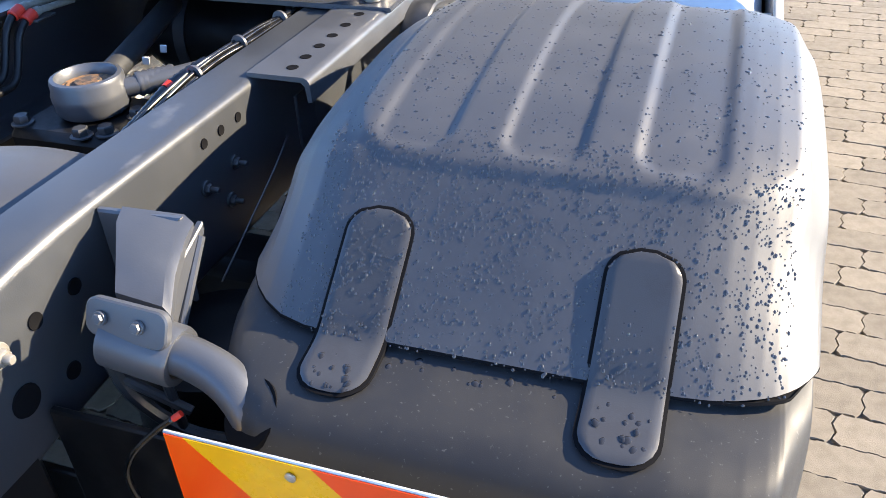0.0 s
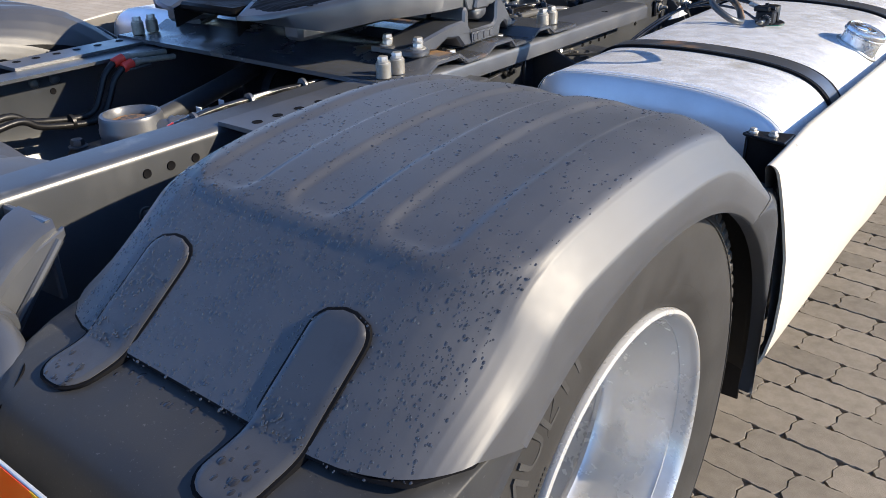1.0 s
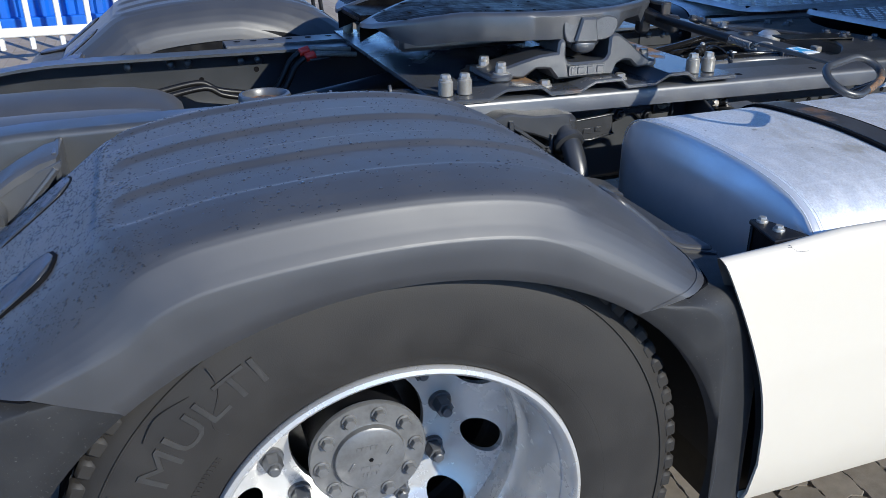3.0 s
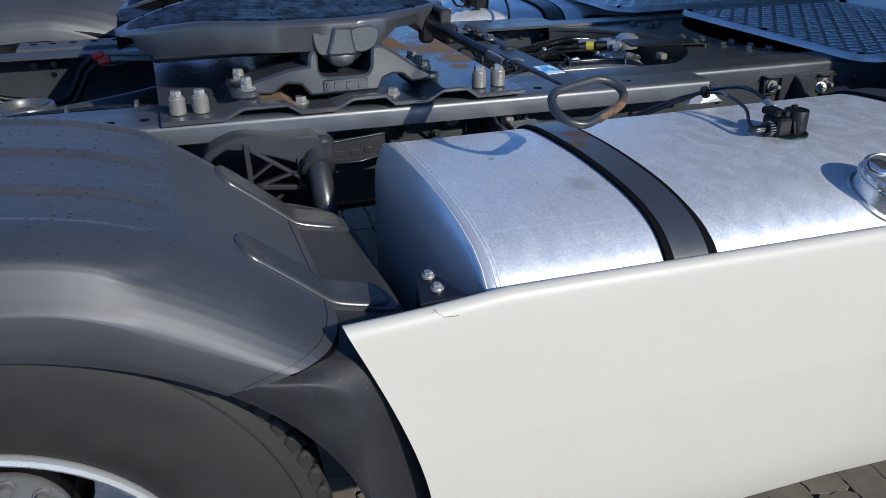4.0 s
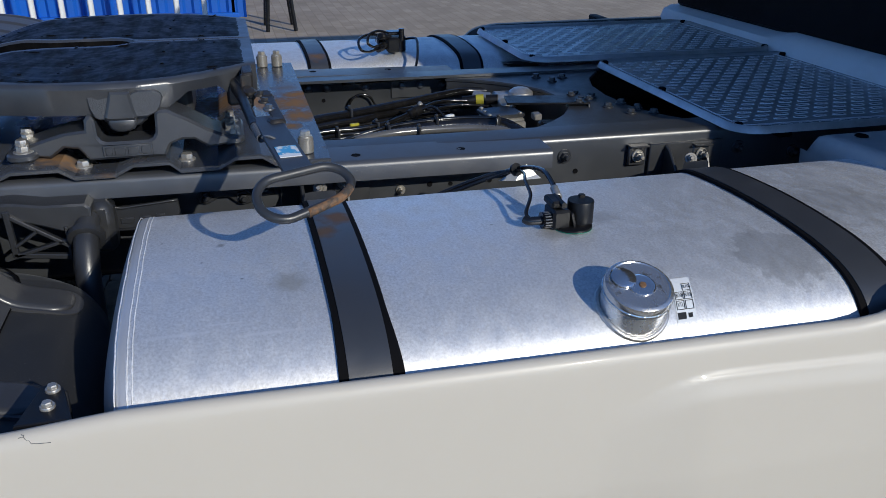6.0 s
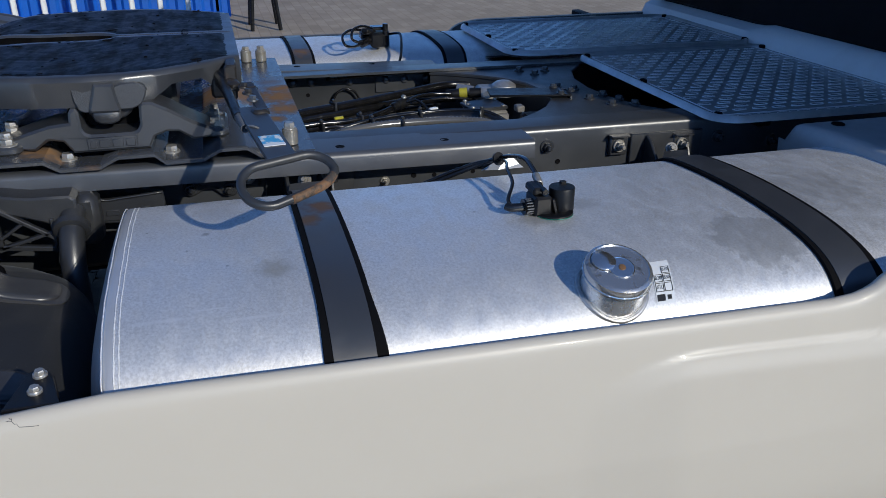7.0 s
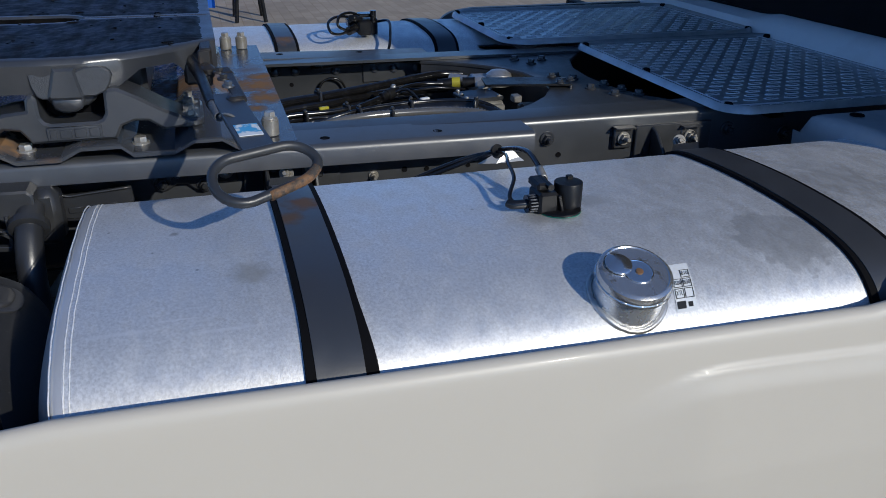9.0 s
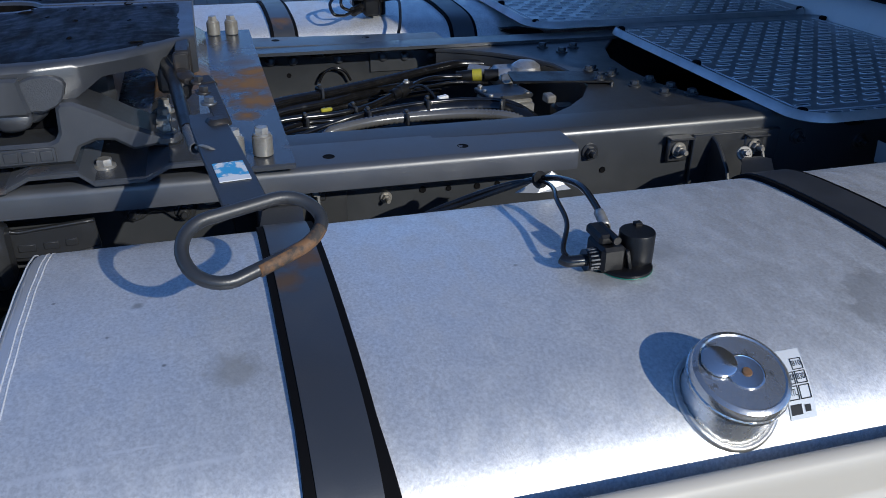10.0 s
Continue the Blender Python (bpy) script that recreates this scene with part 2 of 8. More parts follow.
def tank_material():
    """Milled aluminium with a mottled grain, dull stains and faint scuffs."""
    m = weathered(mat("tank_aluminium", (0.90, 0.90, 0.895), 0.4, 0.66), (0.82, 0.825, 0.83), 22, 0.40, 0.62, (0.42, 0.58), 0.10, 300, stretch=(1, 1.6, 1))
    n, l = m.node_tree.nodes, m.node_tree.links
    b = n["Principled BSDF"]
    co = n.new("ShaderNodeTexCoord")
    sp = n.new("ShaderNodeTexNoise")
    sp.inputs["Scale"].default_value = 230
    sp.inputs["Detail"].default_value = 9
    sp.inputs["Roughness"].default_value = 0.68
    l.new(co.outputs["Object"], sp.inputs["Vector"])
    mr = n.new("ShaderNodeMapRange")
    mr.inputs["From Min"].default_value, mr.inputs["From Max"].default_value = 0.38, 0.64
    mr.inputs["To Min"].default_value, mr.inputs["To Max"].default_value = 0.81, 1.10
    l.new(sp.outputs["Fac"], mr.inputs["Value"])
    hsv = n.new("ShaderNodeHueSaturation")
    src = b.inputs["Base Color"].links[0].from_socket
    l.new(src, hsv.inputs["Color"])
    l.new(mr.outputs["Result"], hsv.inputs["Value"])
    # a damp patch ahead of the second strap
    mp = n.new("ShaderNodeMapping")
    mp.inputs["Location"].default_value = (-1.075, -1.735, -0.91)
    l.new(co.outputs["Object"], mp.inputs["Vector"])
    wob = n.new("ShaderNodeTexNoise")
    wob.inputs["Scale"].default_value = 38
    wob.inputs["Detail"].default_value = 7
    l.new(co.outputs["Object"], wob.inputs["Vector"])
    ln = n.new("ShaderNodeVectorMath")
    ln.operation = "LENGTH"
    l.new(mp.outputs["Vector"], ln.inputs[0])
    sub = n.new("ShaderNodeMath")
    sub.operation = "MULTIPLY_ADD"
    sub.inputs[1].default_value = 0.10
    l.new(wob.outputs["Fac"], sub.inputs[0])
    l.new(ln.outputs["Value"], sub.inputs[2])
    pr = n.new("ShaderNodeMapRange")
    pr.inputs["From Min"].default_value, pr.inputs["From Max"].default_value = 0.118, 0.130
    pr.inputs["To Min"].default_value, pr.inputs["To Max"].default_value = 0.40, 0.0
    l.new(sub.outputs["Value"], pr.inputs["Value"])
    mix = n.new("ShaderNodeMix")
    mix.data_type = "RGBA"
    mix.inputs["B"].default_value = (0.33, 0.33, 0.33, 1)
    l.new(pr.outputs["Result"], mix.inputs["Factor"])
    l.new(hsv.outputs["Color"], mix.inputs["A"])
    l.new(mix.outputs["Result"], b.inputs["Base Color"])
    return m



def stain(m, centre, radius, color, amount=0.7, ragged=0.5, soft=0.3, stretch=(1, 1, 1), scale=40, dull=False):
    """A stain or toned patch of its own ragged shape on a material."""
    n, l = m.node_tree.nodes, m.node_tree.links
    b = n["Principled BSDF"]
    co = n.new("ShaderNodeTexCoord")
    mp = n.new("ShaderNodeMapping")
    mp.vector_type = "POINT"
    mp.inputs["Scale"].default_value = stretch
    mp.inputs["Location"].default_value = [-c * s for c, s in zip(centre, stretch)]
    l.new(co.outputs["Object"], mp.inputs["Vector"])
    ln = n.new("ShaderNodeVectorMath")
    ln.operation = "LENGTH"
    l.new(mp.outputs["Vector"], ln.inputs[0])
    wob = n.new("ShaderNodeTexNoise")
    wob.inputs["Scale"].default_value = scale
    wob.inputs["Detail"].default_value = 6
    l.new(co.outputs["Object"], wob.inputs["Vector"])
    ma = n.new("ShaderNodeMath")
    ma.operation = "MULTIPLY_ADD"
    ma.inputs[1].default_value = 2 * ragged * radius
    l.new(wob.outputs["Fac"], ma.inputs[0])
    l.new(ln.outputs["Value"], ma.inputs[2])
    mr = n.new("ShaderNodeMapRange")
    mr.inputs["From Min"].default_value, mr.inputs["From Max"].default_value = radius * (1 + ragged - soft), radius * (1 + ragged)
    mr.inputs["To Min"].default_value, mr.inputs["To Max"].default_value = amount, 0.0
    l.new(ma.outputs["Value"], mr.inputs["Value"])
    mix = n.new("ShaderNodeMix")
    mix.data_type = "RGBA"
    mix.inputs["B"].default_value = (*color, 1)
    l.new(mr.outputs["Result"], mix.inputs["Factor"])
    l.new(b.inputs["Base Color"].links[0].from_socket, mix.inputs["A"])
    l.new(mix.outputs["Result"], b.inputs["Base Color"])
    if dull:
        # rust has no gloss
        for key, value in (("Roughness", 0.95), ("Specular IOR Level", 0.05)):
            fade = n.new("ShaderNodeMix")
            fade.inputs["A"].default_value, fade.inputs["B"].default_value = b.inputs[key].default_value, value
            l.new(mr.outputs["Result"], fade.inputs["Factor"])
            if b.inputs[key].links:
                l.new(b.inputs[key].links[0].from_socket, fade.inputs["A"])
            l.new(fade.outputs["Result"], b.inputs[key])
    return m


for c1, s1 in RAIL_SCUFFS:
    stain(M_RAIL, c1, 0.03, (0.14, 0.14, 0.14), 0.45, 0.9, 0.9, s1, 90)
stain(M_BAND, (0.80, 1.03, 0.93), 0.038, (0.16, 0.085, 0.04), 0.6, 0.8, 0.7, scale=45, dull=True)
stain(M_BAND, (0.86, 1.0, 0.93), 0.03, (0.14, 0.08, 0.04), 0.6, 0.8, 0.7, scale=45, dull=True)
stain(M_BAND, (-0.70, 1.165, 0.93), 0.05, (0.20, 0.11, 0.05), 0.6, 0.8, 0.8, scale=45, dull=True)
stain(M_FRAME, (-0.45, 1.13, 0.93), 0.05, (0.16, 0.10, 0.055), 0.45, 0.8, 0.9, (2, 0.7, 1), 45)
M_TANK = tank_material()
# stains and specks; the last entry paints the shade on the tank's front
for c0, r0, s0, k0 in (((1.01, 0.93, 0.92), 0.035, (1, 1, 0), (0.50, 0.47, 0.40)), ((0.86, 0.83, 0.92), 0.008, (1, 1, 0), (0.30, 0.29, 0.27)), ((1.108, 0.77, 0.9), 0.016, (3.0, 0.28, 0), (1.0, 1.0, 1.0)), ((1.122, 0.89, 0.9), 0.014, (4.0, 0.25, 0), (1.0, 1.0, 1.0)), ((1.095, 0.83, 0.9), 0.008, (4.0, 0.2, 0), (1.0, 1.0, 1.0)),
                       ((0.895, 1.50, 0.92), 0.034, (1, 1, 0), (0.50, 0.50, 0.49)), ((0.935, 1.39, 0.92), 0.040, (1, 1, 0), (0.46, 0.45, 0.43)), ((0.83, 0.735, 0.92), 0.003, (1, 1, 0), (0.08, 0.08, 0.08)), ((0.985, 0.86, 0.92), 0.003, (1, 1, 0), (0.10, 0.10, 0.09)), ((0.92, 0.80, 0.92), 0.0025, (1, 1, 0), (0.10, 0.10, 0.09)), ((0.88, 1.292, 0.92), 0.004, (1, 1, 0), (0.25, 0.24, 0.22)), ((0.92, 1.97, 0.9), 0.12, (1, 1, 0), (0.52, 0.52, 0.52))):
    stain(M_TANK, c0, r0, k0, 0.6, 0.6, 0.6, s0, 60)
M_WELD = weathered(mat("weld_aluminium", (0.95, 0.95, 0.95), 0.5, 0.3), (0.72, 0.72, 0.71), 160, 0.4, 0.62, (0.4, 0.6))
M_TANK_END = weathered(mat("tank_end_aluminium", (0.72, 0.72, 0.72), 0.3, 0.55), (0.64, 0.64, 0.64), 6, 0.45, 0.72, (0.28, 0.40), 0.06, 260)

# ---- mesh tools ----
SIDE = [1.0]  # -1 builds a thing mirrored, on the truck's other flank


class Shape:
    """Gathers the vertices and faces of one part."""

    def __init__(self):
        self.v, self.f = [], []

    def add(self, verts, faces, m=None):
        k = len(self.v)
        self.v += [tuple(m @ Vector(p)) for p in verts] if m is not None else [tuple(p) for p in verts]
        self.f += [tuple(i + k for i in f) for f in faces]
        return self

    def box(self, c, s, bev=0.0, m=None):
        x, y, z = (a / 2 for a in s)
        b = min(bev, 0.45 * min(s))
        mm = Matrix.Translation(c) @ (m if m is not None else Matrix.Identity(4))
        if b <= 0:
            vs = [(i * x, j * y, k * z) for i in (-1, 1) for j in (-1, 1) for k in (-1, 1)]
            return self.add(vs, [(0, 1, 3, 2), (4, 6, 7, 5), (0, 4, 5, 1), (2, 3, 7, 6), (0, 2, 6, 4), (1, 5, 7, 3)], mm)
        vs, idx = [], {}
        for i in (-1, 1):
            for j in (-1, 1):
                for k in (-1, 1):
                    for a, p in enumerate(((x, y - b, z - b), (x - b, y, z - b), (x - b, y - b, z))):
                        idx[i, j, k, a] = len(vs)
                        vs.append((i * p[0], j * p[1], k * p[2]))
        fs = []
        for s1 in (-1, 1):
            fs.append(tuple(idx[s1, j, k, 0] for j, k in ((-1, -1), (1, -1), (1, 1), (-1, 1))))
            fs.append(tuple(idx[i, s1, k, 1] for i, k in ((-1, -1), (1, -1), (1, 1), (-1, 1))))
            fs.append(tuple(idx[i, j, s1, 2] for i, j in ((-1, -1), (1, -1), (1, 1), (-1, 1))))
            for s2 in (-1, 1):
                fs.append((idx[s1, s2, -1, 0], idx[s1, s2, 1, 0], idx[s1, s2, 1, 1], idx[s1, s2, -1, 1]))
                fs.append((idx[s1, -1, s2, 0], idx[s1, 1, s2, 0], idx[s1, 1, s2, 2], idx[s1, -1, s2, 2]))
                fs.append((idx[-1, s1, s2, 1], idx[1, s1, s2, 1], idx[1, s1, s2, 2], idx[-1, s1, s2, 2]))
                for s3 in (-1, 1):
                    fs.append((idx[s1, s2, s3, 0], idx[s1, s2, s3, 1], idx[s1, s2, s3, 2]))
        return self.add(vs, fs, mm)

    def lathe(self, prof, m, n=32, caps=True, start=0.0, turn=2 * math.pi):
        """prof: (radius, height) along m's z axis."""
        full = turn > 6.28
        k = n if full else n + 1
        vs = [(r * math.cos(start + turn * i / n), r * math.sin(start + turn * i / n), h) for r, h in prof for i in range(k)]
        fs = []
        for a in range(len(prof) - 1):
            for i in range(n):
                j = (i + 1) % k
                fs.append((a * k + i, a * k + j, (a + 1) * k + j, (a + 1) * k + i))
        if caps and full:
            fs.append(tuple(range(k))[::-1])
            fs.append(tuple((len(prof) - 1) * k + i for i in range(k)))
        return self.add(vs, fs, m)

    def cyl(self, p0, p1, r, r1=None, n=20, bev=0.0):
        p0, p1 = Vector(p0), Vector(p1)
        d = p1 - p0
        h = d.length
        m = Matrix.Translation(p0) @ d.to_track_quat("Z", "Y").to_matrix().to_4x4()
        r1 = r if r1 is None else r1
        prof = [(r, 0), (r1, h)] if bev <= 0 else [(r - bev, 0), (r, bev), (r1, h - bev), (r1 - bev, h)]
        return self.lathe(prof, m, n)

    def tube(self, pts, r, n=10, closed=False, smooth=0, rings=0.0):
        pts = [Vector(p) for p in pts]
        if smooth:
            pts = spline(pts, smooth, closed)
        k = len(pts)
        vs, fs = [], []
        up = None
        for i, p in enumerate(pts):
            a = pts[(i - 1) % k] if closed or i else pts[0]
            b = pts[(i + 1) % k] if closed or i < k - 1 else pts[-1]
            t = (b - a).normalized()
            if up is None:
                up = t.orthogonal().normalized()
            up = (up - t * up.dot(t)).normalized()
            w = t.cross(up)
            rr = r * (1 + rings * (i % 2))
            vs += [p + (up * math.cos(2 * math.pi * j / n) + w * math.sin(2 * math.pi * j / n)) * rr for j in range(n)]
        for i in range(k if closed else k - 1):
            for j in range(n):
                q = (i + 1) % k
                fs.append((i * n + j, i * n + (j + 1) % n, q * n + (j + 1) % n, q * n + j))
        if not closed:
            fs += [tuple(range(n))[::-1], tuple((k - 1) * n + j for j in range(n))]
        return self.add(vs, fs)

    def prism(self, poly, m, depth, bev=0.0):
        """poly: points (a, b) in m's xy plane, pushed out along z by depth."""
        k = len(poly)
        if bev <= 0:
            vs = [(a, b, 0) for a, b in poly] + [(a, b, depth) for a, b in poly]
            rings = 2
        else:
            inn = inset(poly, bev)
            s = 1 if depth > 0 else -1
            vs = [(a, b, 0) for a, b in inn] + [(a, b, s * bev) for a, b in poly] + [(a, b, depth - s * bev) for a, b in poly] + [(a, b, depth) for a, b in inn]
            rings = 4
        fs = [tuple(range(k))[::-1], tuple((rings - 1) * k + i for i in range(k))]
        for r in range(rings - 1):
            fs += [(r * k + i, r * k + (i + 1) % k, (r + 1) * k + (i + 1) % k, (r + 1) * k + i) for i in range(k)]
        return self.add(vs, fs, m)

    def grid(self, rows, close_u=False):
        """rows: equally long rows of points, joined into a sheet."""
        k = len(rows[0])
        vs = [p for row in rows for p in row]
        fs = []
        for i in range(len(rows) - (0 if close_u else 1)):
            q = (i + 1) % len(rows)
            fs += [(i * k + j, i * k + j + 1, q * k + j + 1, q * k + j) for j in range(k - 1)]
        return self.add(vs, fs)

    def bolt(self, p, d, r=0.011, h=0.012, washer=1.45, n=6, shaft=0.0):
        p, d = Vector(p), Vector(d).normalized()
        m = Matrix.Translation(p) @ d.to_track_quat("Z", "Y").to_matrix().to_4x4()
        if washer:
            self.lathe([(r * washer, 0), (r * washer, 0.003), (r * washer * 0.93, 0.004)], m, 20)
        self.lathe([(r, 0.003), (r, h * 0.85), (r * 0.86, h)], m, n)
        if shaft:
            self.lathe([(r * 0.55, h), (r * 0.55, h + shaft - 0.002), (r * 0.42, h + shaft)], m, 12)
        return self


def inset(poly, d):
    out = []
    k = len(poly)
    area = sum(poly[i][0] * poly[(i + 1) % k][1] - poly[(i + 1) % k][0] * poly[i][1] for i in range(k))
    s = 1 if area > 0 else -1
    for i in range(k):
        a, b, c = Vector(poly[i - 1]), Vector(poly[i]), Vector(poly[(i + 1) % k])
        e, f = (b - a).normalized(), (c - b).normalized()
        n = Vector((-e.y - f.y, e.x + f.x)) * s
        if n.length < 1e-6:
            n = Vector((-e.y, e.x)) * s
        n.normalize()
        c2 = max(0.4, n.dot(Vector((-e.y, e.x)) * s))
        out.append(tuple(b + n * d / c2))
    return out


def spline(pts, n, closed=False):
    """Catmull-Rom through the points, n steps a span."""
    pts = [Vector(p) for p in pts]
    k = len(pts)
    out = []
    for i in range(k if closed else k - 1):
        if closed:
            p0, p1, p2, p3 = pts[i - 1], pts[i], pts[(i + 1) % k], pts[(i + 2) % k]
        else:
            p0, p1, p2, p3 = pts[max(i - 1, 0)], pts[i], pts[i + 1], pts[min(i + 2, k - 1)]
        for j in range(n):
            t = j / n
            out.append(0.5 * ((2 * p1) + (p2 - p0) * t + (2 * p0 - 5 * p1 + 4 * p2 - p3) * t * t + (3 * p1 - p0 - 3 * p2 + p3) * t ** 3))
    if not closed:
        out.append(pts[-1])
    return out


def rounded(w, h, r, n=6, cx=0.0, cy=0.0):
    """A rounded rectangle as a polygon."""
    out = []
    for qx, qy, a0 in ((1, 1, 0), (-1, 1, 90), (-1, -1, 180), (1, -1, 270)):
        for i in range(n + 1):
            a = radians(a0 + 90 * i / n)
            out.append((cx + qx * (w / 2 - r) + r * math.cos(a), cy + qy * (h / 2 - r) + r * math.sin(a)))
    return out


def mesh_of(name, shape, material, angle=38.0):
    me = bpy.data.meshes.new(name)
    s = SIDE[0]
    me.from_pydata([(s * x, y, z) for x, y, z in shape.v], [], shape.f)
    bm = bmesh.new()
    bm.from_mesh(me)
    bmesh.ops.recalc_face_normals(bm, faces=bm.faces)
    bm.to_mesh(me)
    bm.free()
    me.polygons.foreach_set("use_smooth", [True] * len(me.polygons))
    me.set_sharp_from_angle(angle=radians(angle))
    me.materials.append(material)
    return me


def part(name, shape, material, parent=None, label="", angle=38.0, kind=""):
    ob = new(name, mesh_of(name, shape, material, angle))
    if parent is not None:
        ob.parent = parent
        base = parent if parent.parent is None else parent.parent
        ob.matrix_parent_inverse = Matrix.Translation(base.location).inverted() if parent.parent is None else Matrix.Identity(4)
    return tagged(ob, label, kind=kind)


def thing(name, label, category, group="", at=(0, 0, 0), kind=""):
    """An Empty at the thing's base; its parts keep world coordinates."""
    ob = new(name)
    ob.empty_display_size = 0.05
    ob.location = (SIDE[0] * at[0], at[1], at[2])
    return tagged(ob, label, category, group, kind)


def solo(name, shape, material, label, category, group="", kind="", angle=38.0):
    return tagged(part(name, shape, material, angle=angle), label, category, group, kind)


def text_mesh(body, size):
    """Outline of built-in lettering as flat vertices and faces, centred."""
    cu = bpy.data.curves.new("lettering", "FONT")
    cu.body, cu.size, cu.align_x, cu.align_y = body, size, "CENTER", "CENTER"
    cu.resolution_u = 3
    ob = bpy.data.objects.new("lettering", cu)
    scene.collection.objects.link(ob)
    dg = bpy.context.evaluated_depsgraph_get()
    me = bpy.data.meshes.new_from_object(ob.evaluated_get(dg))
    vs = [tuple(v.co) for v in me.vertices]
    fs = [tuple(p.vertices) for p in me.polygons]
    bpy.data.objects.remove(ob)
    bpy.data.meshes.remove(me)
    bpy.data.curves.remove(cu)
    return vs, fs

# ---- ground ----
g = Shape()
g.add([(-400, -400, -0.006), (400, -400, -0.006), (400, 400, -0.006), (-400, 400, -0.006)], [(0, 1, 2, 3)])


def far_paving():
    """Paving past the single stones: rows of stones with sunk joints, worn and dusty."""
    m = weathered(mat("far_paving", (0.38, 0.318, 0.240)), (0.275, 0.230, 0.174), 0.9, 0.38, 0.68, (0.85, 0.95))
    n, l = m.node_tree.nodes, m.node_tree.links
    b = n["Principled BSDF"]
    co = n.new("ShaderNodeTexCoord")
    br = n.new("ShaderNodeTexBrick")
    br.inputs["Scale"].default_value = 1.0
    br.inputs["Brick Width"].default_value = 0.225
    br.inputs["Row Height"].default_value = 0.112
    br.inputs["Mortar Size"].default_value = 0.006
    br.inputs["Color1"].default_value = (1.08, 1.08, 1.08, 1)
    br.inputs["Color2"].default_value = (0.86, 0.86, 0.86, 1)
    br.inputs["Mortar"].default_value = (0.80, 0.78, 0.75, 1)
    l.new(co.outputs["Object"], br.inputs["Vector"])
    mx = n.new("ShaderNodeMix")
    mx.data_type, mx.blend_type = "RGBA", "MULTIPLY"
    mx.inputs["Factor"].default_value = 1.0
    l.new(b.inputs["Base Color"].links[0].from_socket, mx.inputs["A"])
    l.new(br.outputs["Color"], mx.inputs["B"])
    l.new(mx.outputs["Result"], b.inputs["Base Color"])
    return m


solo("ground", g, far_paving(), "worn beige concrete block paving of the truck yard", "ground", kind="structure")

# ---- truck frame ----
RAIL_X = 0.40


def frame_rail(side):
    """A C-shaped side member with a swept-down tail, bolt holes, bolts."""
    SIDE[0] = side
    rail = thing("frame_rail", "grey painted steel chassis side member with bolts and holes", "frame rail", "chassis side members", (0.35, 0.9, 0.66))
    ys = [-1.5, -1.2, -0.84, -0.7, -0.62, -0.55, -0.48, -0.40, 0.3, 1.2, 2.2, 3.4]
    tops = [0.905, 0.907, 0.911, 0.922, 0.932, 0.937, 0.938, 0.938, 0.934, 0.928, 0.924, 0.92]

    def section(y, top):
        bot = top - 0.25
        w, t, r = 0.090, 0.008, 0.015
        x = RAIL_X
        out = [(x - w, top), (x - r, top)]
        out += [(x - r + r * math.sin(a), top - r + r * math.cos(a)) for a in (0.4, 0.8, 1.2)]
        out += [(x, top - r), (x, bot + r)]
        out += [(x - r + r * math.cos(a), bot + r - r * math.sin(a)) for a in (0.4, 0.8, 1.2)]
        out += [(x - r, bot), (x - w, bot), (x - w, bot + t), (x - t - 0.006, bot + t), (x - t, bot + t + 0.006), (x - t, top - t - 0.006), (x - t - 0.006, top - t), (x - w, top - t)]
        return [(a, y, b) for a, b in out]

    rows = [section(y, t) for y, t in zip(ys, tops)]
    sh = Shape().grid([r + [r[0]] for r in rows])
    part("web", sh, M_RAIL, rail, angle=50)
    hx = RAIL_X + 0.0015
    holes = [(-0.626, 0.852, 0.011), (-0.556, 0.853, 0.011), (-0.677, 0.770, 0.021), (-0.601, 0.752, 0.012),
             (-0.24, 0.897, 0.008), (-0.191, 0.897, 0.008), (-0.139, 0.896, 0.008),
             (1.146, 0.835, 0.006), (1.296, 0.8345, 0.006), (1.346, 0.832, 0.005), (1.402, 0.831, 0.006), (1.442, 0.832, 0.005), (1.66, 0.838, 0.006)]
    for y, z, r in holes:
        part("bolt_hole", Shape().lathe([(r * 1.05, -0.001), (r, 0.0008), (r * 0.9, 0.0005), (0.0005, 0.0004)], Matrix.Translation((hx, y, z)) @ pose(0, 0, 0, 0, 90, 0), 18), M_GAP, rail)
    for y, z in ((-0.82, 0.832), (-0.756, 0.84), (-0.689, 0.85)):
        part("flange_nut", Shape().bolt((RAIL_X, y, z), (1, 0, 0), 0.0115, 0.014, 1.5, shaft=0.010), M_SPACER, rail)
    for y, z in ((-0.258, 0.828), (-0.171, 0.830), (-0.2, 0.775)):
        part("flange_nut", Shape().bolt((RAIL_X, y, z), (1, 0, 0), 0.009, 0.010, 1.5, shaft=0.014), M_FRAME_DK, rail)
    part("flange_nut", Shape().bolt((RAIL_X, 1.2264, 0.827), (1, 0, 0), 0.0080, 0.010, 1.4, shaft=0.014), M_ZINC, rail)
    for y, z, r in ((1.5717, 0.866, 0.008), (1.629, 0.878, 0.0115), (2.1015, 0.8686, 0.0115), (2.2653, 0.846, 0.0115)):
        part("flange_nut", Shape().bolt((RAIL_X, y, z), (1, 0, 0), r, 0.013, 1.5, shaft=0.012), M_CARRIER, rail)
    for y, z in ((1.098, 0.893), (1.157, 0.892), (1.277, 0.890), (1.395, 0.888), (1.455, 0.886), (1.53, 0.885), (0.023, 0.902), (-0.03, 0.902), (-0.183, 0.905), (-0.232, 0.905), (-0.35, 0.906)):
        part("rivet_head", Shape().lathe([(0.0125, 0), (0.0125, 0.006), (0.009, 0.011), (0.003, 0.013)], Matrix.Translation((RAIL_X - 0.008, y, z - 0.004)) @ pose(0, 0, 0, 0, -90, 0), 16), M_FRAME, rail)
